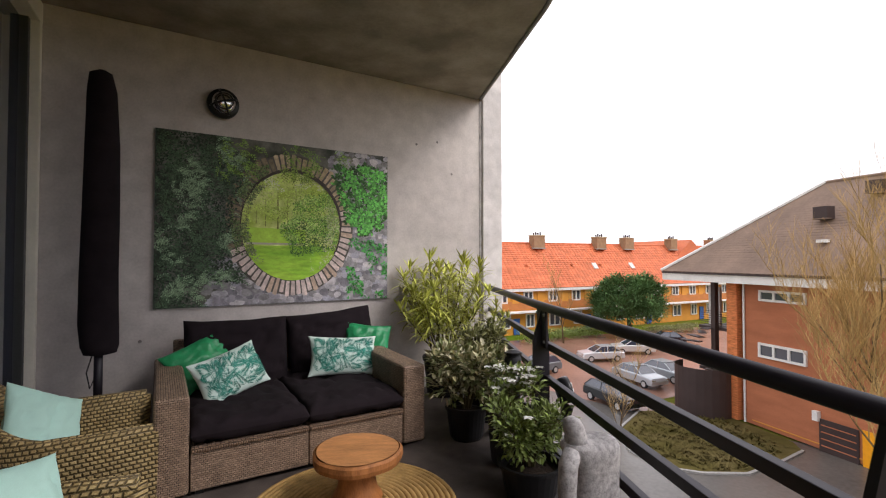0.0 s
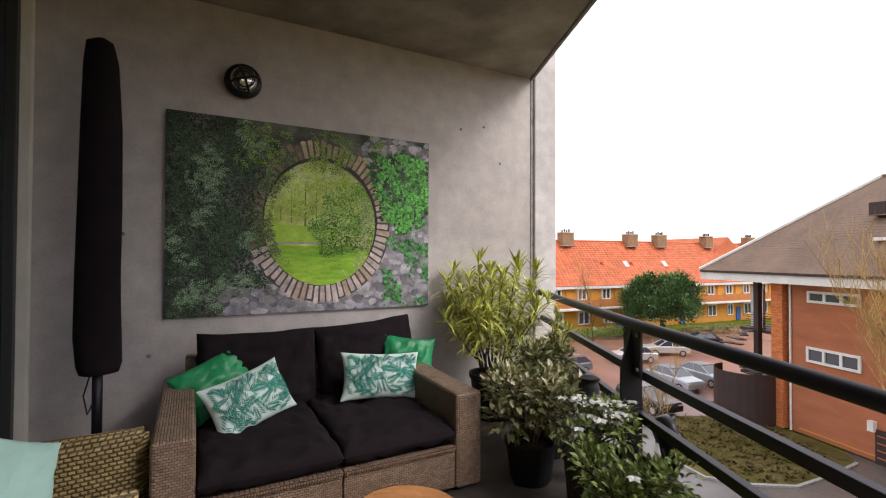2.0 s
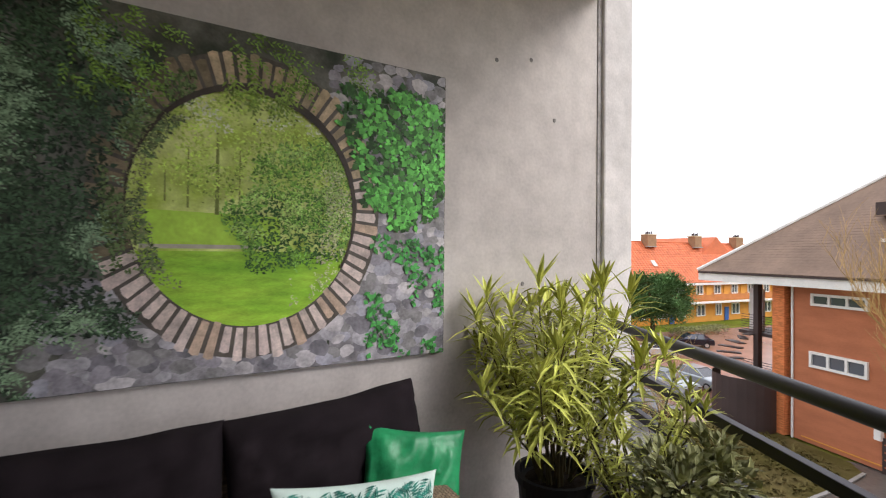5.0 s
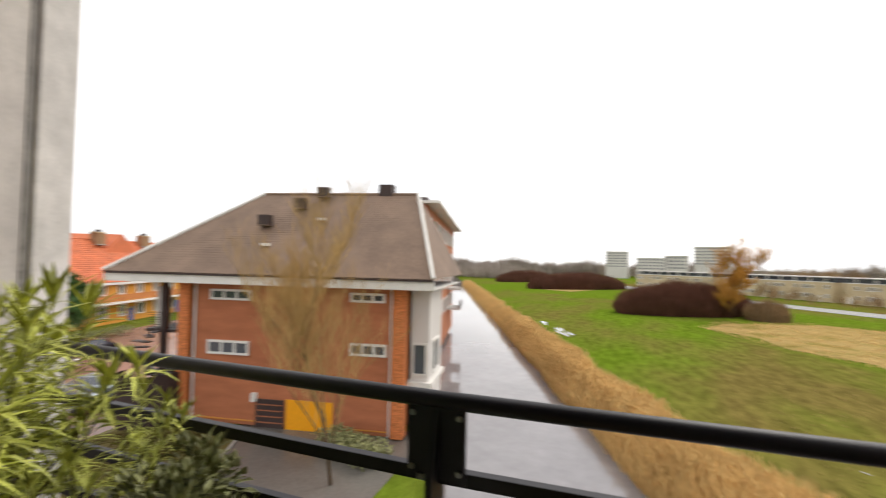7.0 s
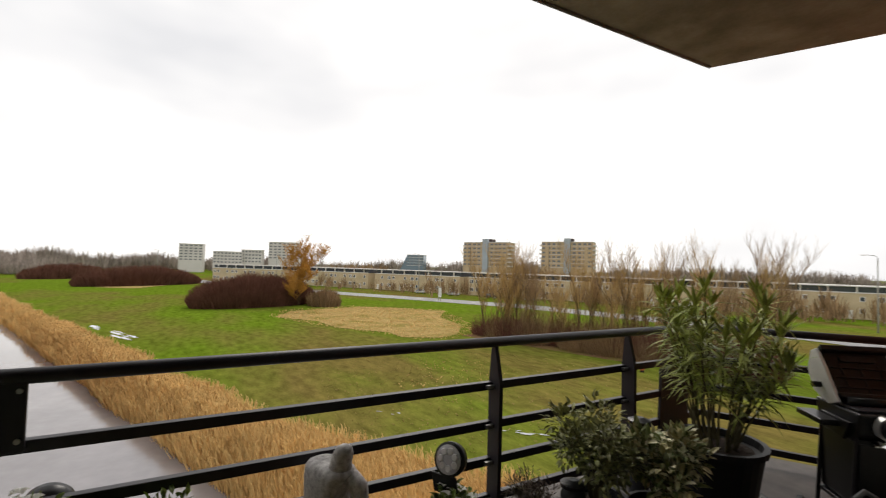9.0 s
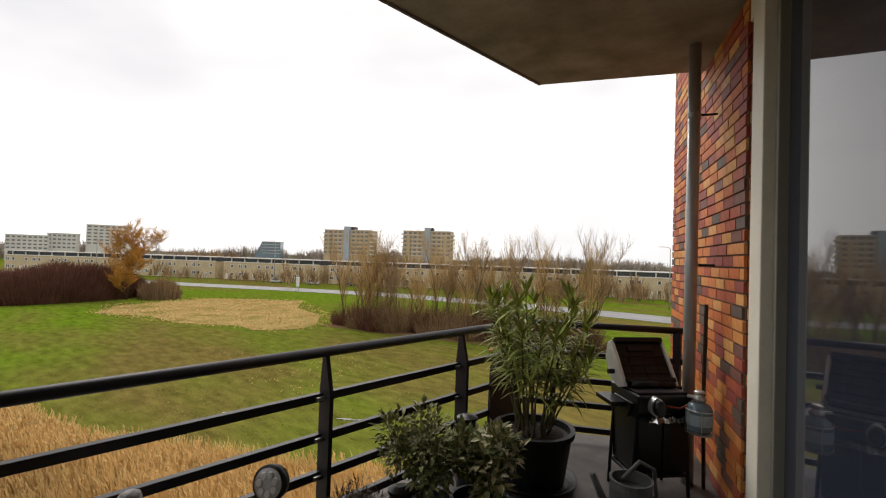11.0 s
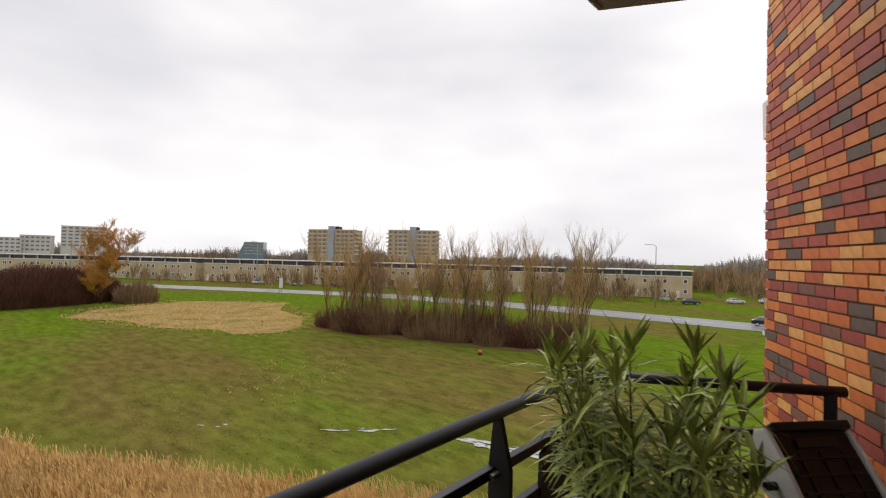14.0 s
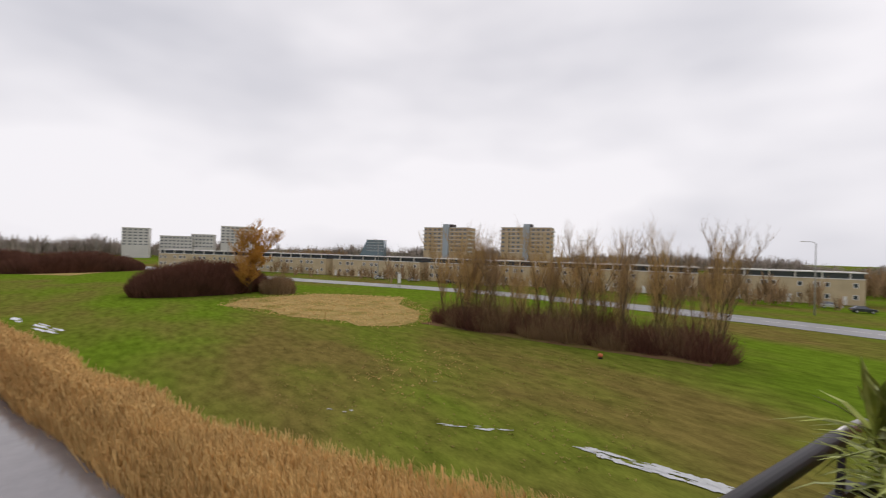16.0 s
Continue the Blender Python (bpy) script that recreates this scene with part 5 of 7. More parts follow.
def drainpipe():
    x, y = -1.005, -3.985
    t = thing("drainpipe", at(x, y), "zinc downpipe with clamps before the brick wall", "drainpipe")
    part("pipe", Shape().tube([(0, 0, 0), (0, 0, CEIL)], 0.038, 20), ZINC, t, smooth=True)
    u, n = wn_of(x, y)
    wall = wp(FAC + 0.02, n)
    for z in (1.41, 2.39, 0.45):
        c = part("clamp", Shape().tube([(0, 0, z - 0.014), (0, 0, z + 0.014)], 0.042, 20), ZINC, t)
        part("stay", Shape().tube([(0, 0, z), (wall[0] - x, wall[1] - y, z)], 0.008, 6), STEEL, c)
    for z in (0.95, 1.40):
        part("seam", Shape().tube([(0, 0, z - 0.03), (0, 0, z - 0.024)], 0.0395, 20), ZINC, t)


drainpipe()


def rain_hopper():
    x, y = wp(FAC - 0.068, BR1 + 0.08)
    t = thing("rain_pipe", at(x, y, 0, math.degrees(math.atan2(UY, UX))), "white rain pipe with hopper at the brick wall's end", "drainpipe")
    part("pipe", Shape().tube([(0, 0, 0.72), (0, 0, 2.46)], 0.034, 16), WHITE, t, smooth=True)
    part("hopper", Shape().box((0, 0, 2.58), (0.095, 0.11, 0.28), None, 1.08), WHITE, t, "white rain hopper", bevel=0.008)
    for z in (1.0, 1.9):
        part("clamp", Shape().box((0, 0.01, z), (0.09, 0.09, 0.03)), WHITE, t, bevel=0.004)


rain_hopper()
cane = tagged(part("cane", Shape().tube([(0, 0, 0), (0.01, 0.0, 0.6), (0.0, 0.01, 1.16)], 0.012, 8), BAMBOO, None), "thin dark cane leaning at the brick wall", "cane")
cane.matrix_basis = Matrix.Translation((*wp(FAC + 0.07, 4.82), 0.0))

# ---------------------------------------------------------------- outdoors: ground, canal, roads
CV = Vector((0.930, 0.3665))
CN = Vector((0.3665, -0.930))


def cn(v, n):
    p = CV * v + CN * n
    return (p.x, p.y)


def ground_z(x, y):
    n = CN.x * x + CN.y * y
    z = G
    if -1.0 < n < 11.5:
        d = min((n + 1.0) / 1.2, (11.5 - n) / 1.6, 1.0)
        z -= 1.3 * d
    elif n >= 10:
        z = G
    return z


def ground():
    s = Shape()
    vs = [-900, -400, -200, -100] + [-60 + 4 * i for i in range(75)] + [260, 320, 400, 550, 800, 1300, 2500]
    ns = [-1500, -700, -300, -120, -60, -30, -14, -6, -2.2, -1, -0.4, 0.2, 2, 5, 8, 9.9, 10.7, 11.5, 12.5] + [14 + 4 * i for i in range(45)] + [200, 240, 300, 400, 600, 1000, 2500]
    for v in vs:
        for n in ns:
            x, y = cn(v, n)
            s.v.append((x, y, ground_z(x, y)))
    k = len(ns)
    for i in range(len(vs) - 1):
        for j in range(k - 1):
            s.f.append((i * k + j + 1, (i + 1) * k + j + 1, (i + 1) * k + j, i * k + j))
    setting("ground", s, GRASS, "wide green meadow bank beside the canal", "grass")


ground()
setting("water", Shape().add([(*cn(-80, -0.9), G - 0.75), (*cn(400, -0.9), G - 0.75), (*cn(400, 11.4), G - 0.75), (*cn(-80, 11.4), G - 0.75)], [(3, 2, 1, 0)]), WATER, "still grey canal water", "canal")


def sheet(name, poly, z, mt, label, cat):
    p = [(x, y, z) for x, y in poly]
    area = sum(poly[i][0] * poly[(i + 1) % len(poly)][1] - poly[(i + 1) % len(poly)][0] * poly[i][1] for i in range(len(poly)))
    idx = tuple(range(len(p)))
    return setting(name, Shape().add(p, [idx if area > 0 else idx[::-1]]), mt, label, cat)


def ribbon(pts, w):
    a, b = [], []
    for i, p in enumerate(pts):
        d = (Vector(pts[min(i + 1, len(pts) - 1)]) - Vector(pts[max(i - 1, 0)])).normalized()
        n = Vector((-d.y, d.x)) * w / 2
        a.append(tuple(Vector(p) + n))
        b.append(tuple(Vector(p) - n))
    return a + b[::-1]


HWY = [(-120, -136), (-40, -110), (13, -92.5), (35, -91), (62, -87), (95, -78), (126, -60), (152, -43), (205, -14), (274, 12), (350, 60)]
sheet("road_highway", ribbon(HWY, 11), G + 0.06, ASPHALT, "grey two-lane main road beyond the meadow", "road")
for i in range(60):
    q = i / 60 * (len(HWY) - 1)
    j = int(q)
    a, b = Vector(HWY[j]), Vector(HWY[min(j + 1, len(HWY) - 1)])
    p = a.lerp(b, q - j)
    d = (b - a).normalized()
    part("lane_mark", Shape().box((p.x, p.y, G + 0.072), (3.0, 0.18, 0.01), Matrix.Rotation(math.atan2(d.y, d.x), 3, "Z")), LINE, bpy.data.objects["road_highway"])
sheet("pavement_carpark", [(-30, 8), (19, 14), (19.8, 22), (17, 29), (60, 47), (60, 68), (-30, 40)], G + 0.02, PAVING, "wet red-brown paved street with parked cars", "street")
sheet("pavement_grey", [(-10, 12), (12, 9), (24.0, 10.0), (21.5, 20), (13.5, 27), (8, 34), (-10, 30)], G + 0.04, CARPARK, "wet grey paved court before the brick house", "pavement")
sheet("ground_verge", [(12.8, 17.8), (14.8, 17.6), (17.2, 18.6), (19.5, 19.8), (20, 21), (19, 26.5), (14.2, 26.5), (11.6, 23.7), (10.6, 20.6), (11.3, 18.5)], G + 0.07, BED, "scruffy olive planting bed by the house", "flower bed")
kb = [(14.2, 26.5), (11.6, 23.7), (10.6, 20.6), (11.3, 18.5), (12.8, 17.8), (14.8, 17.6), (17.2, 18.6), (19.5, 19.8)]
setting("kerb", Shape().tube([(x, y, G + 0.08) for x, y in kb], 0.09, 4), KERB, "pale curved kerb round the planting bed", "kerb")
sheet("ground_dry", [(87, -13), (97, -18), (101, -28), (104, -34), (97, -44), (90, -50), (79, -43), (67, -41), (58, -35), (56, -31), (58, -26), (63, -26), (70, -20), (79, -19)], G + 0.03, DRY, "patch of tan dry grass in the meadow", "dry grass")
sheet("ground_dry_b", [(215, 20), (200, 10), (180, 18), (186, 30)], G + 0.03, DRY, "small patch of tan dry grass", "dry grass")
rp = random.Random(41)
for px, py, rx, ry, turn, count in ((74, 9.6, 9.0, 1.0, 26, 10), (105, 28, 7.0, 0.7, 28, 3), (21.3, -18.2, 1.9, 0.30, 48, 9), (12.4, -22.8, 3.9, 0.75, 19, 34), (30.6, -21.1, 0.7, 0.3, 40, 2), (27.8, -12.4, 0.9, 0.3, 40, 3)):
    for k in range(count):
        u, v = rp.uniform(-1, 1), rp.gauss(0, 0.55)
        c, sn = math.cos(radians(turn)), math.sin(radians(turn))
        ox, oy = px + c * u * rx - sn * v * ry, py + sn * u * rx + c * v * ry
        ln, wd = rx * rp.uniform(0.10, 0.30), ry * rp.uniform(0.14, 0.40)
        pts = []
        for i in range(22):
            a = 6.283 * i / 22
            f = rp.uniform(0.4, 1.15)
            pts.append((ox + c * math.cos(a) * ln * f - sn * math.sin(a) * wd * f, oy + sn * math.cos(a) * ln * f + c * math.sin(a) * wd * f))
        sheet("puddle", pts, G + 0.035 + 0.0006 * k, PUDDLE, "thin pool of standing water in the grass", "puddle")
sheet("ground_litter", ribbon([(58, -38.5), (48, -42), (36, -46), (28, -49.5), (24, -51)], 7.5), G + 0.04, LITTER, "brown leaf litter strip under the thicket", "leaf litter")

# reeds along the far bank
def reeds(name, v0, v1, count, seed, hmul=1.0):
    s = Shape()
    r = random.Random(seed)
    for _ in range(count):
        v = v0 + (v1 - v0) * r.random() ** 1.6
        edge = 0.9 * noise.noise(Vector((v * 0.12, 0, 3)))
        n = 9.9 + edge * 0.4 + (3.6 + edge + 3.4 * min(1, max(0, (22 - v) / 14))) * r.random()
        x, y = cn(v, n)
        h = hmul * r.uniform(0.9, 1.75)
        d = Vector((r.gauss(0.10, 0.2), r.gauss(0, 0.2), 1)) * h
        a = r.uniform(0, 6.283)
        w = r.uniform(0.006, 0.014) * (1 + max(0, v) / 30)
        c = Vector((math.cos(a) * w, math.sin(a) * w, 0))
        p = Vector((x, y, ground_z(x, y) - 0.05))
        t = p + d
        s.add([p - c, p + c, t + c * 0.8, t + Vector((0.12, 0.05, 0.1)), t - c * 0.8], [(0, 1, 2, 3, 4)])
    tagged(part(name, s, REED), "dense dry golden reeds along the canal bank", "reeds", "", "stuff")


reeds("reeds", -8, 75, 120000, 1)
reeds("reeds_far", 70, 230, 16000, 2, 1.0)


def tuft_field(name, poly, count, h, mt, label, seed):
    """Dead grass tufts scattered over an outline."""
    s = Shape()
    r = random.Random(seed)
    xs, ys = [p[0] for p in poly], [p[1] for p in poly]

    def inside(x, y):
        c = False
        for i in range(len(poly)):
            (x1, y1), (x2, y2) = poly[i], poly[i - 1]
            if (y1 > y) != (y2 > y) and x < (x2 - x1) * (y - y1) / (y2 - y1) + x1:
                c = not c
        return c
    k = 0
    while k < count:
        x, y = r.uniform(min(xs), max(xs)), r.uniform(min(ys), max(ys))
        if not inside(x, y):
            continue
        k += 1
        for _ in range(3):
            a = r.uniform(0, 6.283)
            s.leaf((x, y, ground_z(x, y) - 0.02), (math.cos(a) * 0.7, math.sin(a) * 0.7, 1), (0, 0, 1), h * r.uniform(0.6, 1.3), h * 0.22, 0.3)
    tagged(part(name, s, mt), label, "grass", "", "stuff")


tuft_field("dry_tufts", [(88, -12), (98, -16), (106, -33), (92, -51), (66, -43), (55, -36), (54, -28), (62, -24), (74, -17)], 2600, 0.32, REED, "tan dead grass tufts in the meadow", 4)
tuft_field("meadow_tufts", [(12, -21), (26, -8), (48, -12), (52, -29), (38, -36), (24, -42)], 1300, 0.17, DRY, "straw-coloured grass tufts scattered over the bank", 6)
tuft_field("straw_tufts", [(28, -17), (34, -15), (42, -22), (40, -29), (33, -28)], 170, 0.20, REED, "patch of pale straw in the grass", 7)
tuft_field("bed_tufts", [(13, 18.2), (14.8, 18), (17.2, 19), (19, 20.2), (18.5, 26), (14.2, 26.2), (12.0, 23.5), (11, 20.6)], 700, 0.4, BED, "straggly bed plants by the house", 5)

marker = thing("marker_stone", at(30.0, -40.5, G), "small orange marker on the grass before the thicket", "marker")
part("base", Shape().lathe([(0.22, 0.0), (0.20, 0.12), (0.12, 0.18)], n=10), SOIL, marker)
part("cap", Shape().lathe([(0.16, 0.17), (0.26, 0.30), (0.22, 0.46), (0.05, 0.54)], n=12), TILE_ORANGE, marker, "orange cap", smooth=True)

# ---------------------------------------------------------------- trees and bushes


def bare_tree(seed, height, mt, levels=4, spread=0.5, forks=4, trunk=0.02, thin=0.5, upright=0.6, first=0.25):
    """Tapered trunk and limbs, and a separate crown of fine twigs."""
    r = random.Random(seed)
    trunk_s, twig_s = Shape(), Shape()

    def grow(p, d, ln, rad, lev):
        pts = [p]
        q = p
        for i in range(3):
            d2 = (d + Vector((r.gauss(0, 0.10), r.gauss(0, 0.10), r.gauss(0.03, 0.06)))).normalized()
            q = q + d2 * ln / 3
            pts.append(q)
            d = d2
        s = trunk_s if lev < 2 else twig_s
        s.tube(pts, [rad, rad * 0.85, rad * 0.7, rad * 0.5], 6 if lev < 2 else 3, lev < 2)
        if lev >= levels:
            return
        m = forks + (2 if lev == 0 else 0)
        for k in range(m):
            f = (first + (1 - first) * (k + r.random()) / m) if lev == 0 else (0.25 + 0.75 * (k + r.random()) / m)
            j = min(2, int(f * 3))
            b = pts[j].lerp(pts[j + 1], f * 3 - j)
            a = r.uniform(0, 6.283)
            side = Vector((math.cos(a), math.sin(a), 0)) * spread * r.uniform(0.6, 1.3)
            nd = (d * 0.55 + side + Vector((0, 0, upright))).normalized()
            grow(b, nd, ln * r.uniform(0.45, 0.68), rad * thin, lev + 1)

    grow(Vector((0, 0, -0.15)), Vector((0, 0, 1)), height * 0.62, height * trunk, 0)
    return trunk_s, twig_s


def tree(name, m, label, seed, height, twig_mt, group="", category="tree", **kw):
    t = thing(name, m, label, category, group)
    a, b = bare_tree(seed, height, twig_mt, **kw)
    part("trunk", a, BARK, t, smooth=True)
    part("crown", b, twig_mt, t, "leafless crown of fine twigs")
    return t


def thicket(name, m, label, lx, ly, h, count, mt, seed, fan=0.35, wid=0.02, low=0.72, stems=4):
    """Domed bush of countless thin upright shoots."""
    t = thing(name, m, label, "bush", "meadow bushes")
    s = Shape()
    r = random.Random(seed)
    for _ in range(count):
        a, q = r.uniform(0, 6.283), r.random() ** 0.5
        bx, by = math.cos(a) * q * lx * 0.92, math.sin(a) * q * ly * 0.92
        top = h * (max(0.02, 1 - q * q * 0.93) ** 0.5) * r.uniform(low, 1.04) * (1 + 0.12 * noise.noise(Vector((bx * 0.3, by * 0.3, seed))))
        d = Vector((bx / lx * fan + r.gauss(0, 0.12), by / ly * fan + r.gauss(0, 0.12), 1)).normalized()
        b = r.uniform(0, 6.283)
        w = wid * r.uniform(0.6, 1.6)
        c = Vector((math.cos(b) * w, math.sin(b) * w, 0))
        p0 = Vector((bx, by, -0.1))
        p1 = p0 + d * top
        s.add([p0 - c, p0 + c, p1 + c * 0.4, p1 - c * 0.4], [(0, 1, 2, 3)])
        for _k in range(2):
            f = r.uniform(0.35, 0.95)
            z0 = p0.lerp(p1, f)
            e = z0 + Vector((r.gauss(0, 0.35), r.gauss(0, 0.35), r.uniform(0.3, 0.9))) * top * 0.14
            s.add([z0 - c * 0.6, z0 + c * 0.6, e], [(0, 1, 2)])
    part("crown", s, mt, t)
    for k in range(stems):
        a, q = 6.283 * k / stems, r.uniform(0.5, 0.9)
        b = Vector((math.cos(a) * q * lx, math.sin(a) * q * ly, -0.1))
        top = h * 0.9 * (1 - q * q * 0.93) ** 0.5
        part("stem", Shape().tube([b, b + Vector((r.gauss(0, 0.2), r.gauss(0, 0.2), top * 0.5)), b + Vector((r.gauss(0, 0.4), r.gauss(0, 0.4), top))], [wid * 1.2, wid, wid * 0.5], 5), mt, t)
    return t


thicket("dogwood_bush", at(112, -12.5, G, -64), "large rounded red-brown leafless bush", 16, 7, 7.4, 24000, TWIG_RED, 31, wid=0.035, fan=0.6)
thicket("dogwood_bush", at(205, 18, G, -50), "low wide red-brown leafless bush far off", 26, 8, 7.5, 15000, TWIG_RED, 32, wid=0.06, fan=0.6)
thicket("dogwood_bush", at(262, 52, G, -40), "distant low red-brown leafless bush", 22, 8, 7, 4000, TWIG_RED, 33, wid=0.12)
tree("willow_tree", at(107, -21, G), "golden-orange leafless willow beside the dark bush", 35, 13.6, TWIG_ORANGE, "thicket trees", levels=5, spread=1.0, forks=6, upright=0.55, thin=0.72, trunk=0.0085, first=0.08)
thicket("willow_bush", at(108, -27, G), "low brown scrub at the foot of the willow", 5, 4, 4.5, 1800, TWIG, 34, wid=0.05)

protos = [tree("poplar_tree", at(50, -38, G), "slender leafless tree in the meadow thicket", 51, 11.8, TWIG_YEL, "thicket trees", levels=4, spread=0.50, forks=5, upright=0.88, thin=0.56, trunk=0.0062, first=0.08),
          tree("poplar_tree", at(38, -45, G), "leafless tree with an open crown in the thicket", 52, 11.4, TWIG_YEL, "thicket trees", levels=4, spread=0.50, forks=5, upright=0.88, thin=0.56, trunk=0.0062, first=0.08),
          tree("poplar_tree", at(24, -51, G), "tall bare tree at the end of the thicket", 53, 12.4, TWIG, "thicket trees", levels=4, spread=0.50, forks=5, upright=0.88, thin=0.56, trunk=0.0062, first=0.08)]
r = random.Random(9)
for k in range(34):
    q = k / 33
    x, y = 56 - 31 * q + r.uniform(-1, 1), -36 - 13.5 * q - r.uniform(0, 6)
    c = copy_thing(protos[k % 3], Matrix.Translation((x, y, G)) @ Matrix.Rotation(r.uniform(0, 6.28), 4, "Z") @ Matrix.Scale(1.06 if k % 5 == 2 else r.uniform(0.74, 1.0), 4))
for k in range(20):
    q = k / 19
    x, y = 55.5 - 30.5 * q + r.uniform(-0.8, 0.8), -37.0 - 12.5 * q + r.uniform(-2.6, 0.4)
    thicket("scrub_bush", at(x, y - 1.0, G, 20 * k), "dense brown leafless scrub under the thicket trees", 3.1, 2.5, r.uniform(3.2, 6.0), 1900, (TWIG_RED, TWIG_RED, TWIG)[k % 3], 60 + k, 0.85, wid=0.016, low=0.25)
tree("bare_tree", at(16.4, 11.6, G), "leafless street tree before the brick house", 71, 11.6, TWIG_YEL, "street trees", levels=4, spread=0.66, forks=8, upright=0.80, trunk=0.0075, thin=0.50, first=0.14)
tree("bare_tree", at(11.0, 22.5, G), "small leafless tree in the planting bed", 72, 5.0, TWIG_YEL, "street trees", levels=4, spread=0.6, forks=5, upright=0.6, trunk=0.01, first=0.05)
tree("bare_tree", at(17.5, 51, G), "slim leafless tree before the terrace", 73, 9.0, TWIG_YEL, "street trees", levels=4, spread=0.4, forks=4, upright=0.8, trunk=0.01)


def pine():
    t = thing("pine_tree", at(27.5, 55, G), "round dark green evergreen tree before the terrace", "tree", "street trees")
    r = random.Random(81)
    st, lv = Shape(), Shape()
    st.tube([(0, 0, -0.1), (0.1, 0, 1.5), (0, 0.1, 3.2), (0, 0, 5.5)], [0.35, 0.28, 0.22, 0.08], 8)
    for k in range(95):
        a, q = r.uniform(0, 6.283), r.random() ** 0.5
        z = r.uniform(2.6, 7.0)
        rr = 4.4 * math.sqrt(max(0.05, 1 - ((z - 4.2) / 3.2) ** 2)) * (0.45 + 0.55 * q)
        c = Vector((math.cos(a) * rr, math.sin(a) * rr, z))
        st.tube([(0, 0, min(4.6, z * 0.6 + 0.8)), c * 0.6 + Vector((0, 0, z * 0.4 - 0.2)), c], [0.09, 0.05, 0.02], 5, False)
        for _ in range(220):
            d = Vector((r.gauss(0, 1), r.gauss(0, 1), r.gauss(0.2, 0.8))).normalized()
            p = c + d * r.uniform(0.2, 1.3)
            lv.leaf(p, d + Vector((0, 0, 0.4)), (0, 0, 1), r.uniform(0.26, 0.5), 0.15, 0.1)
    part("trunk", st, BARK, t)
    part("crown", lv, PINE, t, "dense dark green needles")


pine()


def hedge(name, m, label, lx, ly, h, n, mt, seed):
    t = thing(name, m, label, "hedge", "street planting")
    r = random.Random(seed)
    lv = Shape()
    for _ in range(n):
        p = Vector((r.uniform(-lx, lx), r.uniform(-ly, ly), h * r.random() ** 0.6))
        lv.leaf(p, (r.gauss(0, 1), r.gauss(0, 1), r.gauss(0.4, 1)), (0, 0, 1), 0.22, 0.13, 0.1)
    part("leaves", lv, mt, t)


hedge("hedge", at(18, 53.5, G, 22), "yellow-green clipped front garden hedge", 6, 1.2, 1.3, 2600, LEAF_BRIGHT, 1)
hedge("hedge", at(35, 57.5, G, 22), "dull green shrubs before the terrace", 5, 1.0, 1.0, 1600, LEAF_DARK, 2)
hedge("hedge", at(19.5, 12.5, G, 70), "low dark green hedge at the foot of the house", 2.2, 0.9, 0.9, 1500, LEAF_DARK, 3)


def far_woods(name, pts, h, n, seed, wide=3.0, mt=None):
    """Belt of small bare crowns, each a loose puff of twig patches."""
    s = Shape()
    r = random.Random(seed)
    for _ in range(n):
        q = r.random() * (len(pts) - 1)
        j = int(q)
        p = Vector(pts[j]).lerp(Vector(pts[j + 1]), q - j)
        p = Vector((p.x + r.gauss(0, 9), p.y + r.gauss(0, 9), G))
        hh = h * r.uniform(0.4, 1.0) * (0.75 + 0.5 * noise.noise(Vector((p.x * 0.02, p.y * 0.02, seed))))
        for k in range(26):
            a = r.uniform(0, 6.283)
            out = hh * 0.26 * r.random() ** 0.5
            z0 = hh * r.uniform(0.05, 0.55)
            b = p + Vector((math.cos(a) * out * 0.5, math.sin(a) * out * 0.5, z0))
            e = p + Vector((math.cos(a) * out * 1.15, math.sin(a) * out * 1.15, min(hh, z0 + hh * r.uniform(0.25, 0.55))))
            w = hh * r.uniform(0.010, 0.030)
            d = Vector((-math.sin(a + 0.8) * w, math.cos(a + 0.8) * w, 0))
            s.add([b - d, b + d, e + d * 0.3, e - d * 0.3], [(0, 1, 2, 3)])
    tagged(part(name, s, mt or WOODS), "far belt of bare grey-brown trees on the horizon", "woods", "", "stuff")


far_woods("far_woods", [(420, 200), (430, 100), (470, 0), (480, -120), (420, -260), (300, -380), (150, -430), (0, -420)], 21, 3400, 1)
far_woods("far_woods_near", [(320, 190), (330, 120), (300, 70)], 13, 900, 2, 2.5)
far_woods("far_woods_town", [(-60, 190), (60, 220), (160, 230), (260, 210), (330, 190)], 13, 1500, 3)
far_woods("garden_trees", [(200, -48), (150, -76), (104, -101), (66, -119), (44, -131)], 9, 240, 5, 2.0, TWIG)
far_woods("far_woods_row", [(290, -60), (230, -110), (170, -135), (110, -160), (60, -190), (10, -220), (-60, -250)], 13, 1700, 4, 2.0, TWIG)
far_woods("court_trees", [(36, -168), (26, -172), (16, -176), (4, -182)], 11, 70, 6, 2.0, TWIG)

# ---------------------------------------------------------------- buildings


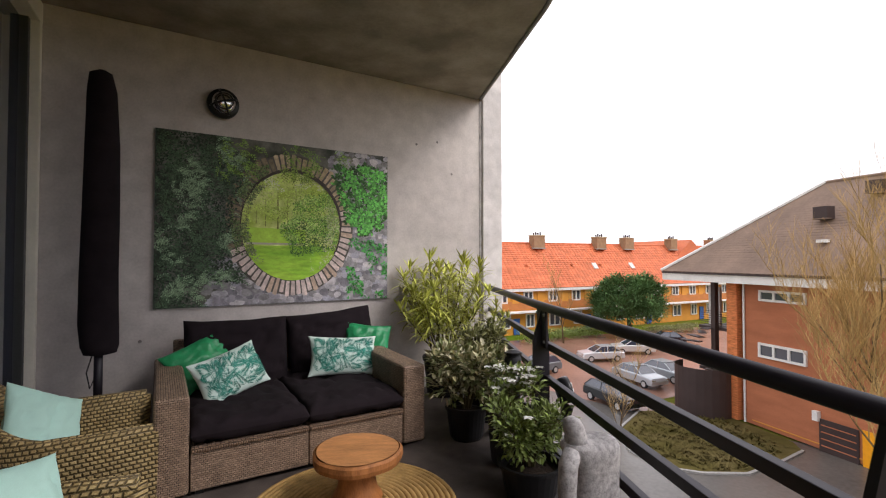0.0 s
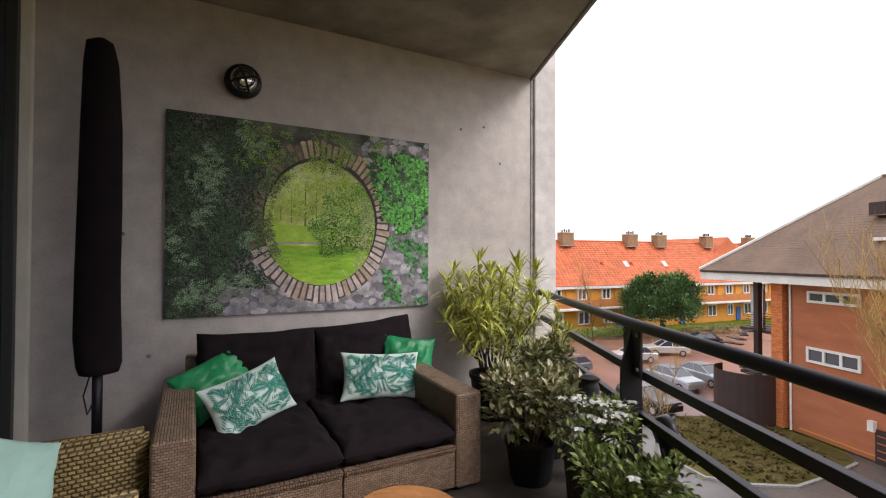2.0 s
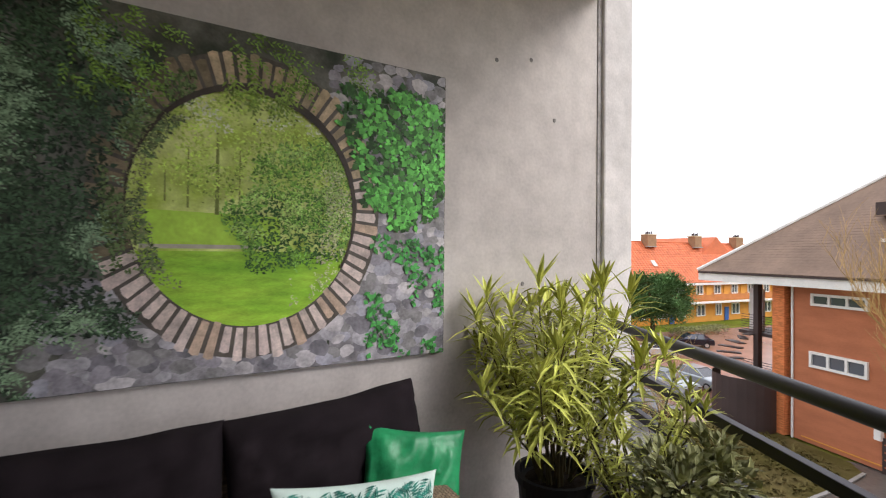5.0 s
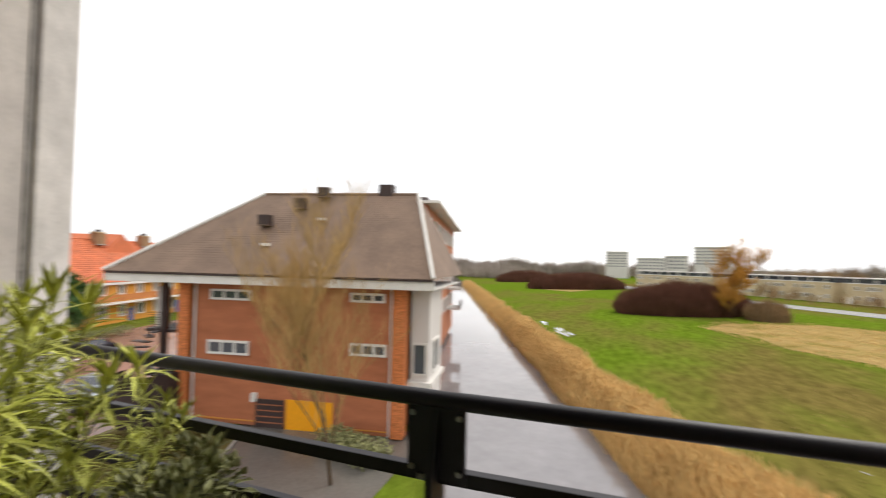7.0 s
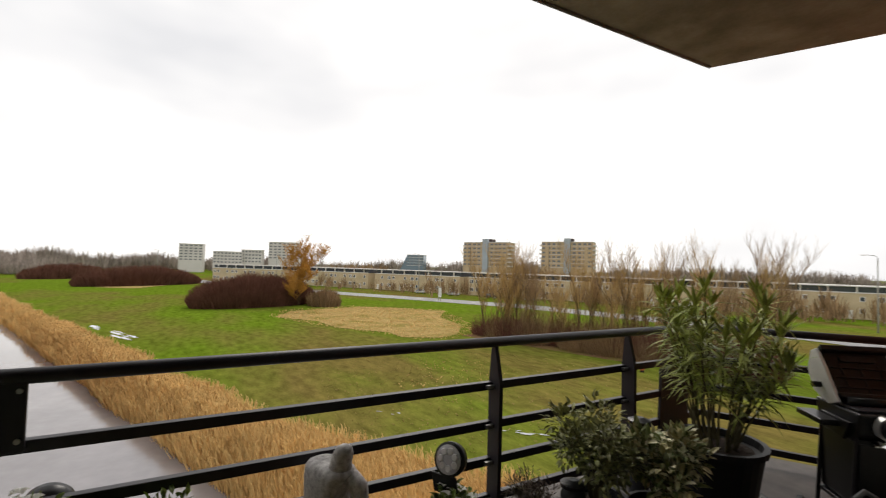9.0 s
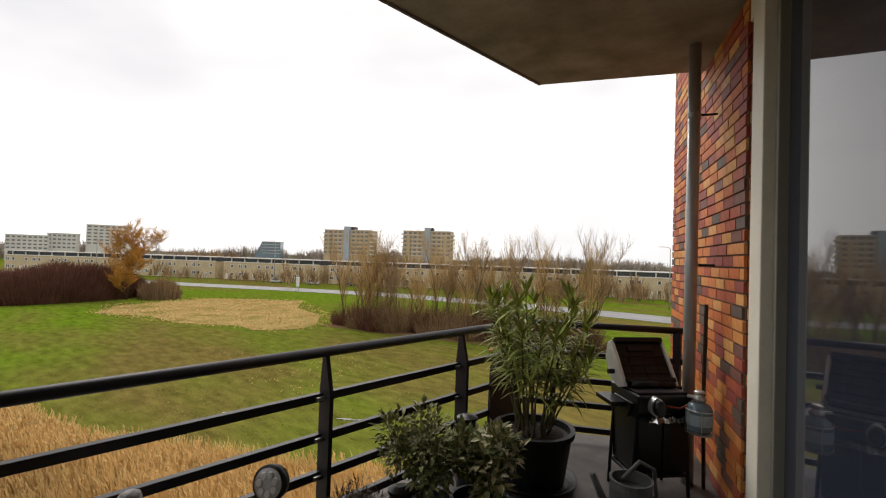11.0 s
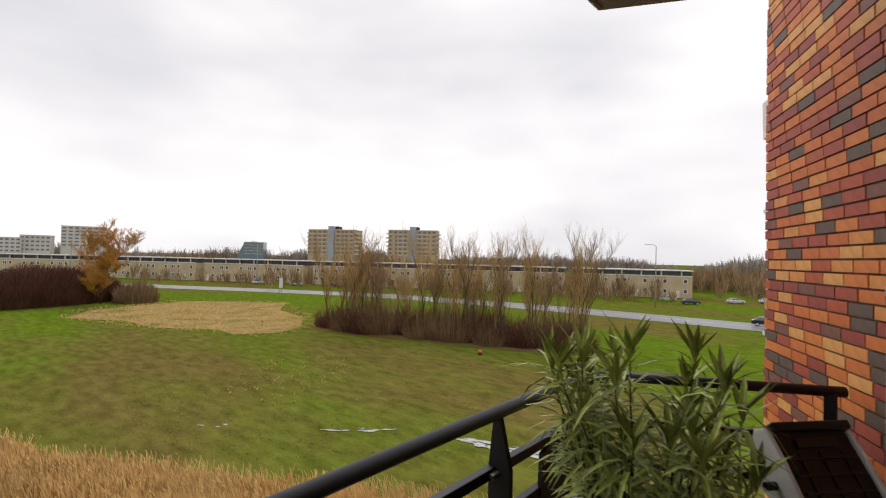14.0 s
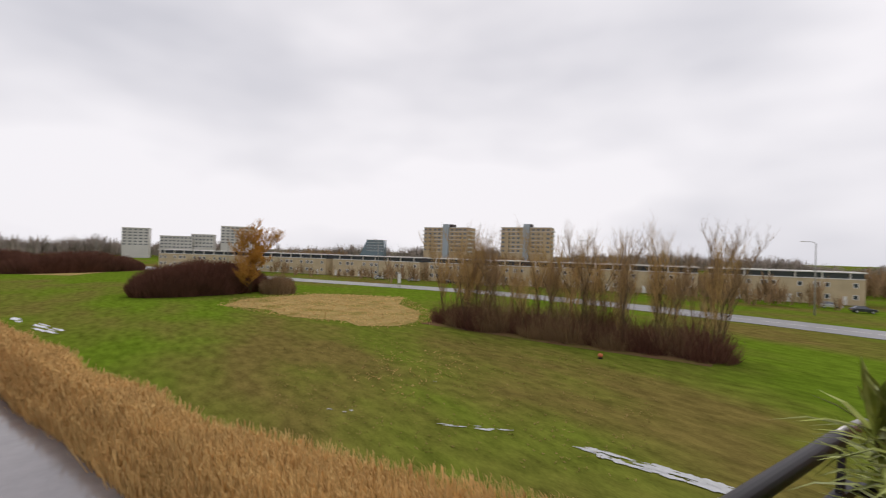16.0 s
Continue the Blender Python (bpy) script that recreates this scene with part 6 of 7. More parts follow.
def window(parent, m, w, h, panes, frame_mt=WHITE, glass=FARGLASS, bar=0.09, depth=0.10):
    """Window set into a wall face: x along the wall, -y outwards. Frame, sill and panes."""
    f = Shape()
    f.box((0, -depth / 2, h / 2 - bar / 2), (w, depth, bar)).box((0, -depth / 2, -h / 2 + bar / 2), (w, depth, bar))
    for k in range(panes + 1):
        x = -w / 2 + bar / 2 + (w - bar) * k / panes
        f.box((x, -depth / 2, 0), (bar, depth, h - 2 * bar))
    f.v = [tuple(m @ Vector(p)) for p in f.v]
    win_ = part("window", f, frame_mt, parent)
    for k in range(panes):
        x = -w / 2 + bar / 2 + (w - bar) * (k + 0.5) / panes
        g = Shape().box((x, -0.02, 0), ((w - bar) / panes - bar, 0.03, h - 2 * bar))
        g.v = [tuple(m @ Vector(p)) for p in g.v]
        part("pane", g, glass, win_)
    return win_


def tile_roof(parent, name, quad, mt, rows, cols, lift=0.03, overlap=1.25):
    """Rows of lapped tiles over a flat quad: eave left, eave right, ridge right, ridge left."""
    a, b, c, d = [Vector(p) for p in quad]
    s = Shape()
    nrm = (b - a).cross(d - a).normalized()
    for i in range(rows):
        q0, q1 = i / rows, min(1.0, (i + overlap) / rows)
        l0, r0 = a.lerp(d, q0), b.lerp(c, q0)
        l1, r1 = a.lerp(d, q1), b.lerp(c, q1)
        for j in range(cols):
            f0, f1 = j / cols, (j + 1) / cols
            p0, p1 = l0.lerp(r0, f0), l0.lerp(r0, f1)
            p2, p3 = l1.lerp(r1, f1), l1.lerp(r1, f0)
            mid0 = p0.lerp(p1, 0.3) + nrm * lift * 2.2
            mid1 = p3.lerp(p2, 0.3) + nrm * lift * 0.8
            k0, k1 = p0 + nrm * lift, p1 + nrm * lift
            s.add([k0, mid0, k1, p2, mid1, p3, p0.lerp(p3, 0.02), p1.lerp(p2, 0.02)], [(0, 1, 4, 5), (1, 2, 3, 4), (6, 7, 2, 1, 0)])
    ob = part(name, s, mt, parent)
    ob["kind"] = "stuff"
    return ob


def brick_house():
    """Red-brown house across the court with a hipped tiled roof."""
    HM = Matrix(((-0.209, 0.978, 0, 22.3), (0.978, 0.209, 0, 11.0), (0, 0, 1, 0), (0, 0, 0, 1)))   # x: along the front to its far end, y: inwards
    h = thing("brick_house", HM, "red-brown brick apartment house with brown hipped tile roof", "house", "houses")
    part("wall", Shape().box((6.9, 5.2, (G - 0.1) / 2), (13.2, 10.0, -G - 0.3)), HOUSE_BRICK, h, "smooth red-brown brick wall")
    for x in (0.35, 14.0):
        p = part("brick_pier", Shape().box((x, 0.35, (G - 0.1) / 2), (0.7, 0.9, -G - 0.3)), HOUSE_BRICK_OR, h, "rough orange brick pier")
    for x in (0.85, 13.35):
        part("downpipe", Shape().tube([(x, 0.12, G + 0.1), (x, 0.12, -0.3)], 0.06, 8), WHITE, h, "white rain pipe")
    for x, z, w, hh, n in ((11.05, -4.15, 2.75, 0.85, 3), (2.2, -3.85, 2.2, 0.72, 3), (11.0, -0.95, 2.7, 0.65, 3), (2.3, -0.85, 2.1, 0.55, 3)):
        window(h, Matrix.Translation((x, 0.2, z)), w, hh, n, bar=0.13, depth=0.12)
    part("garage_door", Shape().box((5.7, 0.17, -7.9), (2.9, 0.06, 1.75)), ORANGE, h, "bright orange panel door")
    part("brown_door", Shape().box((8.2, 0.16, -7.95), (1.8, 0.08, 1.7)), DARK_METAL, h, "brown service door")
    for k in range(4):
        part("door_slat", Shape().box((8.2, 0.11, -7.4 - 0.35 * k), (1.6, 0.02, 0.05)), HOUSE_BRICK, h)
    part("wall_lamp", Shape().box((9.2, 0.08, -7.0), (0.28, 0.24, 0.5)), WHITE, h)
    part("base_line", Shape().box((6.9, 0.17, G + 0.35), (12.0, 0.05, 0.05)), OCHRE, h)
    # eaves and roof
    e = part("fascia", Shape().box((8.5, -0.95, -0.02), (20.6, 0.10, 0.48)), WHITE, h, "white painted fascia board")
    part("soffit", Shape().box((8.5, 4.6, -0.22), (20.4, 11.0, 0.08)), WHITE, e)
    part("gutter", Shape().box((8.5, -1.03, 0.27), (20.5, 0.16, 0.10)), DARK_METAL, e)
    ev, rz_ = 0.36, 5.95
    a, b, c, d = (18.9, -1.0, ev), (-1.75, -1.0, ev), (0.6, 5.3, rz_ - 0.05), (12.0, 5.3, rz_)
    sl = Shape().add([a, b, c, d, (18.9, 11.6, ev), (-1.75, 11.6, ev)], [(0, 1, 2, 3), (0, 3, 4), (3, 2, 5, 4), (1, 5, 2)])
    part("roof", sl, TILE_BROWN, h, "brown tiled hipped roof")
    tile_roof(h, "roof_tiles", (a, b, c, d), TILE_BROWN, 36, 74, 0.07)
    for p, q in ((a, d), (b, c)):
        part("hip_trim", Shape().tube([Vector(p) + Vector((0, 0, 0.05)), Vector(q) + Vector((0, 0, 0.06))], 0.11, 6), WHITE, h, "pale hip flashing")
    part("ridge_cap", Shape().tube([c, d], 0.12, 6), TILE_BROWN, h)
    for x, q in ((10.1, 0.55), (8.4, 0.78), (7.2, 0.94)):
        y, z = -1 + 6.3 * q, ev + 5.6 * q
        dm = part("roof_vent", Shape().box((x, y - 0.25, z + 0.35), (0.75, 0.6, 0.7)), DARK_METAL, h, "dark box vent")
        part("vent_base", Shape().box((x, y - 0.42, z + 0.02), (0.85, 0.3, 0.05)), TILE_BROWN, dm)
    for x, q in ((9.2, 0.30), (6.5, 0.62)):
        y, z = -1 + 6.3 * q, ev + 5.6 * q
        part("roof_pipe", Shape().box((x, y - 0.1, z + 0.12), (0.5, 0.3, 0.16)), WHITE, h)
    part("chimney", Shape().box((2.9, 5.6, rz_ + 0.25), (0.95, 0.9, 0.8)), DARK_METAL, h, "dark chimney block")
    # open gallery and stair on the far side of the front
    g = part("gallery_post", Shape().box((15.7, 0.4, (G - 0.2) / 2), (0.32, 0.32, -G - 0.2)), DARK_METAL, h, "dark brown steel column")
    part("gallery_wall", Shape().box((16.6, 1.4, -2.0), (0.9, 0.2, 2.6)), GREYBLOCK, h, "pale concrete panel")
    for z in (-3.4, -6.2):
        part("gallery_floor", Shape().box((15.6, 3.0, z), (3.0, 5.0, 0.2)), DARK_METAL, h)
        for k in range(7):
            part("gallery_bar", Shape().box((15.6, 0.6, z + 0.2 + 0.15 * k), (2.8, 0.03, 0.03)), DARK_METAL, h)
    sc = [(15.7 + 1.7 * math.cos(k), -0.6 + 1.7 * math.sin(k)) for k in [math.pi * (0.5 + i / 12) for i in range(19)]]
    s = Shape()
    for (x0, y0), (x1, y1) in zip(sc, sc[1:]):
        s.add([(x0, y0, G), (x1, y1, G), (x1, y1, -5.7), (x0, y0, -5.7)], [(0, 1, 2, 3)])
    scr = part("stair_screen", s, DARK_METAL, h, "curved dark brown stair screen")
    for k in range(16):
        a_ = 0.5 * k
        part("stair_tread", Shape().box((15.7 + 0.8 * math.cos(a_), -0.6 + 0.8 * math.sin(a_), -7.6 + 0.28 * k), (1.3, 0.45, 0.06), Matrix.Rotation(a_, 3, "Z")), DARK_METAL, scr)
    # rear wing along the canal, pale bays between the piers
    part("side_bay", Shape().box((-0.65, 3.2, (G - 0.4) / 2), (1.1, 4.2, -G - 0.4)), GREYBLOCK, h, "pale grey side bay")
    window(h, Matrix(((0, 1, 0, -1.2), (-1, 0, 0, 3.0), (0, 0, 1, -4.4), (0, 0, 0, 1))), 2.0, 2.0, 2, bar=0.14)
    window(h, Matrix.Translation((-0.65, 1.1, -4.4)), 0.9, 1.9, 1, bar=0.12)
    part("side_slab", Shape().box((-0.7, 3.0, -5.8), (1.5, 4.6, 0.25)), WHITE, h)


brick_house()


def canal_block():
    """Four-storey brick block standing along the water behind the house."""
    a, b = Vector((35.0, 15.4)), Vector((69.0, 25.4))
    d = (b - a).normalized()
    BM = Matrix(((d.x, -d.y, 0, a.x), (d.y, d.x, 0, a.y), (0, 0, 1, 0), (0, 0, 0, 1)))
    t = thing("canal_apartments", BM, "orange-brown brick apartment block along the canal", "apartment block", "houses")
    L = (b - a).length
    part("wall", Shape().box((L / 2, 6, -1.3), (L, 12, 15.2)), mat("canal_block_brick", (0.42, 0.16, 0.08), 0.85, var=0.2, scale=0.5, fine=9, bump=0.2), t)
    part("roof", Shape().box((L / 2, 5.6, 6.45), (L + 1.2, 13.6, 0.22)), WHITE, t, "thin pale overhanging roof edge")
    part("roof_top", Shape().box((L / 2, 6.0, 6.75), (L + 0.4, 12.4, 0.4), None, 0.97), DARK_METAL, t)
    for i in range(8):
        for j, z in enumerate((4.5, 1.7, -1.2, -4.1)):
            window(t, Matrix.Translation((2.2 + i * 4.3, 0.0, z)), 1.6 if i % 2 else 2.6, 1.7, 2, bar=0.14, depth=0.16)
    for j, z in enumerate((-2.4, -5.2)):
        part("balcony", Shape().box((L - 8, -0.9, z), (5, 1.8, 0.25)), GREYBLOCK, t)
        part("balcony_rail", Shape().box((L - 8, -1.75, z + 0.6), (5, 0.08, 1.0)), DARK_METAL, t)


canal_block()


def orange_terrace():
    """Two-storey terrace with orange tiled roof beyond the street."""
    a = Vector((-2.0, 51.0))
    ang = math.atan2(14.5, 37.0)
    TM = Matrix.Translation((a.x, a.y, 0)) @ Matrix.Rotation(ang, 4, "Z")
    t = thing("terraced_houses", TM, "ochre terraced houses with bright orange tiled roof", "terrace", "houses")
    L, ev, rz_ = 66.0, -2.85, 3.5
    part("wall", Shape().box((L / 2, 5, (G + ev) / 2), (L, 9.6, ev - G)), OCHRE, t, "ochre coloured wall")
    part("upper_band", Shape().box((L / 2, 0.16, -4.95), (L, 0.14, 1.1)), mat("terrace_orange_brick", (0.45, 0.17, 0.05), 0.8, var=0.2, scale=1.0, fine=12, bump=0.2), t)
    part("fascia", Shape().box((L / 2, -0.35, ev - 0.05), (L + 0.6, 0.12, 0.34)), WHITE, t, "white eaves board")
    part("canopy", Shape().box((L / 2, -0.5, -5.75), (L, 1.3, 0.18)), WHITE, t, "white porch canopy")
    q = ((L + 0.3, -0.4, ev + 0.15), (-0.3, -0.4, ev + 0.15), (-0.3, 4.9, rz_), (L + 0.3, 4.9, rz_))
    part("roof", Shape().add([*q, (-0.3, 10.2, ev + 0.15), (L + 0.3, 10.2, ev + 0.15)], [(3, 2, 1, 0), (2, 3, 5, 4), (1, 2, 4), (0, 5, 3)]), TILE_ORANGE, t, "bright orange pantile roof")
    tile_roof(t, "roof_tiles", (q[1], q[0], q[3], q[2]), TILE_ORANGE, 22, 110, 0.05)
    part("ridge", Shape().tube([(0, 4.9, rz_ + 0.05), (L, 4.9, rz_ + 0.05)], 0.13, 6), TILE_ORANGE, t)
    for i in range(16):
        x = 2 + i * 4.1
        window(t, Matrix.Translation((x, 0.2, -3.85)), 1.5, 1.5, 2, bar=0.14, depth=0.16)
        window(t, Matrix.Translation((x + 0.3, 0.2, -7.0)), 1.9 if i % 2 else 1.4, 1.8, 2, bar=0.14, depth=0.16)
        part("panel", Shape().box((x + 2.05, 0.12, -3.85), (1.1, 0.1, 1.6)), OCHRE, t)
        if i % 3 == 0:
            part("front_door", Shape().box((x + 2.2, 0.1, -7.7), (0.95, 0.1, 2.1)), mat("blue_door", (0.03, 0.10, 0.32), 0.5), t, "blue front door")
    for k, x in enumerate((23.0, 35.0, 41.0, 51.5, 10.0, 62.0)):
        c = part("chimney", Shape().box((x, 4.3, rz_ + 0.15), (1.9 if k != 3 else 1.6, 1.3, 1.9)), mat("chimney_brick", (0.30, 0.18, 0.10), 0.85, var=0.2, scale=2, bump=0.2), t, "brown brick chimney stack")
        part("chimney_cap", Shape().box((x, 4.3, rz_ + 1.14), (2.05, 1.45, 0.12)), TAN_BRICK, c)
        for j in range(4):
            part("flue", Shape().tube([(x - 0.6 + 0.4 * j, 4.3, rz_ + 1.2), (x - 0.6 + 0.4 * j, 4.3, rz_ + 1.55 + 0.12 * (j % 2))], 0.11, 8), DARK_METAL, c)
        part("flashing", Shape().box((x - 0.2, 3.6, rz_ - 0.72), (2.2, 0.3, 0.12)), KERB, c)
    for x, q_ in ((31.9, 0.45), (39.5, 0.45), (12.0, 0.5)):
        m = Matrix.Translation((x, -0.4 + 5.3 * q_, ev + 0.15 + (rz_ - ev - 0.15) * q_ + 0.08)) @ Matrix.Rotation(math.atan2(rz_ - ev, 5.3), 4, "X")
        s = Shape().box((0, 0, 0.05), (0.8, 1.1, 0.12))
        s.v = [tuple(m @ Vector(p)) for p in s.v]
        part("skylight", s, GREYBLOCK, t, "pale skylight")
    for x in (14.6, 19.5, 27.5, 33.0):
        part("roof_vent", Shape().lathe([(0.22, 0), (0.25, 0.3), (0.1, 0.45)], (x, 2.0, 0.15), 10), TILE_ORANGE, t)
    # gable wing running away at the far end
    part("wing_wall", Shape().box((55.5, 9.5, -5.8), (9.0, 12.0, 6.0)), OCHRE, t)
    part("wing_roof", Shape().add([(50.5, 3.3, 0.6), (60.5, 3.3, 0.6), (55.5, 3.3, 4.6), (50.5, 17, 0.6), (60.5, 17, 0.6), (55.5, 17, 4.6)], [(0, 1, 2), (0, 2, 5, 3), (1, 4, 5, 2), (3, 5, 4)]), TILE_ORANGE, t)


orange_terrace()


def tan_terraces():
    """Long flat-roofed tan housing row beyond the main road."""
    for k, (x0, y0, x1, y1) in enumerate(((38, -149, 67, -133), (69, -131, 104, -111), (107, -109, 142, -87), (145, -85, 178, -64), (181, -62, 214, -38), (217, -35, 246, -6))):
        a, b = Vector((x0, y0)), Vector((x1, y1))
        d = (b - a).normalized()
        L = (b - a).length
        M = Matrix(((d.x, d.y, 0, a.x), (d.y, -d.x, 0, a.y), (0, 0, 1, 0), (0, 0, 0, 1)))
        t = thing("tan_terrace", M, "long tan brick terrace with flat roof and dark roof windows", "terrace", "tan terraces")
        # mirrored frame: y runs away from the meadow
        part("wall", Shape().box((L / 2, 5, -5.6), (L, 9, 6.4)), TAN_BRICK, t, "tan brick wall")
        part("upper_floor", Shape().box((L / 2, 5.6, -1.7), (L, 8, 1.6)), FARGLASS, t, "dark set-back glazed top storey")
        part("roof", Shape().box((L / 2, 5.0, -0.75), (L + 0.6, 10, 0.28)), WHITE if k == 0 else GREYBLOCK, t, "pale flat roof edge")
        part("terrace_edge", Shape().box((L / 2, 0.45, -2.35), (L, 0.2, 0.25)), WHITE, t)
        n = int(L // 5)
        for i in range(n):
            x = (i + 0.5) * L / n
            for z in (-3.9, -6.8):
                window(t, Matrix.Translation((x - 0.9, 0.5, z)), 1.1, 1.25, 1, bar=0.14, depth=0.15)
                if i % 2:
                    window(t, Matrix.Translation((x + 1.2, 0.5, z)), 1.5, 1.35, 2, bar=0.14, depth=0.15)
            part("post", Shape().box((x, 1.2, -1.65), (0.35, 0.35, 1.5)), WHITE, t)
            if i % 2 == 0:
                part("front_door", Shape().box((x + 1.2, 0.46, -7.7), (1.0, 0.12, 2.1)), WHITE, t, "white front door")


tan_terraces()


def tower(x, y, turn, w, d, top, floors, bays, wall_mt, label, core=True, slope=0.0):
    t = thing("tower_block", at(x, y, 0, turn), label, "tower block", "tower blocks")
    h = top - G
    fh = h / floors
    if slope:
        k = [(-w / 2, G), (w / 2, G), (w / 2, top), (-w / 2 + slope, top)]
        body = Shape().add([(a, -d / 2, z) for a, z in k] + [(a, d / 2, z) for a, z in k], [(0, 1, 2, 3), (7, 6, 5, 4), (0, 4, 5, 1), (1, 5, 6, 2), (2, 6, 7, 3), (3, 7, 4, 0)])
    else:
        body = Shape().box((0, 0, G + h / 2), (w, d, h))
    part("body", body, wall_mt, t)
    if core:
        part("lift_core", Shape().box((0.5, -d / 2 - 0.6, G + h / 2 + 1.2), (w * 0.12, 2.4, h + 2.4)), TOWER_CORE, t, "pale blue-grey lift core")
        part("lift_head", Shape().box((0.5, 0, top + 1.3), (w * 0.17, 6, 2.6)), DARK_METAL, t)
        for sx in (-1, 1):
            part("end_bay", Shape().box((sx * (w / 2 - 2.6), -d / 2 - 0.5, G + h / 2 - fh * 0.5), (4.6, 1.6, h - fh)), wall_mt, t)
    part("roof_edge", Shape().box((slope / 2, 0, top + 0.2), (w - slope + 0.5, d + 0.5, 0.4)), GREYBLOCK, t)
    for i in range(floors):
        z = G + fh * (i + 0.55)
        if i < floors * 0.4:
            continue
        part("floor_band", Shape().box((slope / 2, -d / 2 - 0.04, z - fh * 0.42), (w - slope, 0.14, fh * 0.10)), GREYBLOCK, t)
        if core:
            for sx in (-1, 1):
                part("balcony", Shape().box((sx * (w / 2 + 0.7), -d * 0.15, z - fh * 0.30), (1.7, d * 0.6, fh * 0.34)), GREYBLOCK, t)
        for j in range(bays):
            xx = -w / 2 + w * (j + 0.5) / bays
            if (core and abs(xx - 0.5) < w * 0.10) or xx < -w / 2 + slope * (i + 1) / floors + 1:
                continue
            out = 1.33 if core and abs(xx) > w / 2 - 4.8 else 0.03
            part("window", Shape().box((xx, -d / 2 - out, z), (w / bays * 0.62, 0.12, fh * 0.42)), FARWIN, t)


TOWER_CORE = mat("blue_grey_cladding", (0.36, 0.40, 0.45), 0.6, var=0.1, scale=0.2, bump=0.0)
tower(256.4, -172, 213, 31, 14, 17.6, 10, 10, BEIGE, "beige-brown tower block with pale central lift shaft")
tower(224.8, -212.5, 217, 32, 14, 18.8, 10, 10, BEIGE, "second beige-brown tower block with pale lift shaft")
tower(412, -65.5, 250, 25, 12, 17.6, 11, 7, GREYBLOCK, "pale grey tower block on the horizon", False)
tower(418, 5, 262, 17, 12, 13.2, 10, 5, GREYBLOCK, "pale grey tower block far off", False)
tower(417, -22, 256, 22, 12, 8.2, 7, 8, GREYBLOCK, "long pale apartment block on the horizon", False)
tower(416, -40, 254, 16, 12, 10.2, 7, 6, GREYBLOCK, "pale apartment block with stepped roofline", False)
tower(381, -171, 232, 24, 12, 10.6, 8, 7, BLUE_GREY, "small glassy office block with sloped side", False, 9.0)


def lamp_mast(x, y, h):
    t = thing("street_lamp", at(x, y, G, 30), "tall grey street lamp beside the main road", "street lamp", "street lamps")
    part("mast", Shape().tube([(0, 0, 0), (0, 0, h * 0.6), (0, 0, h)], [0.16, 0.12, 0.08], 8), KERB, t, smooth=True)
    part("arm", Shape().tube([(0, 0, h), (0.5, 0, h + 0.35), (1.6, 0, h + 0.45)], 0.06, 6), KERB, t)
    part("head", Shape().box((2.0, 0, h + 0.42), (0.9, 0.3, 0.14)), GREYBLOCK, t, bevel=0.03)


for x, y, h in ((152, -72, 14), (208, -30, 14), (36, -112, 14), (80, -98, 14), (266, 18, 14)):
    lamp_mast(x, y, h)


def road_sign(x, y):
    t = thing("road_sign", at(x, y, G, 120), "back of a pale road sign on two posts", "road sign")
    for dx in (-0.55, 0.55):
        part("post", Shape().tube([(dx, 0, 0), (dx, 0, 4.2)], 0.09, 8), KERB, t)
    part("panel", Shape().box((0, 0.1, 2.7), (1.5, 0.06, 2.6)), WHITE, t)


road_sign(114, -61)

# ---------------------------------------------------------------- cars
CAR_COLOURS = {}


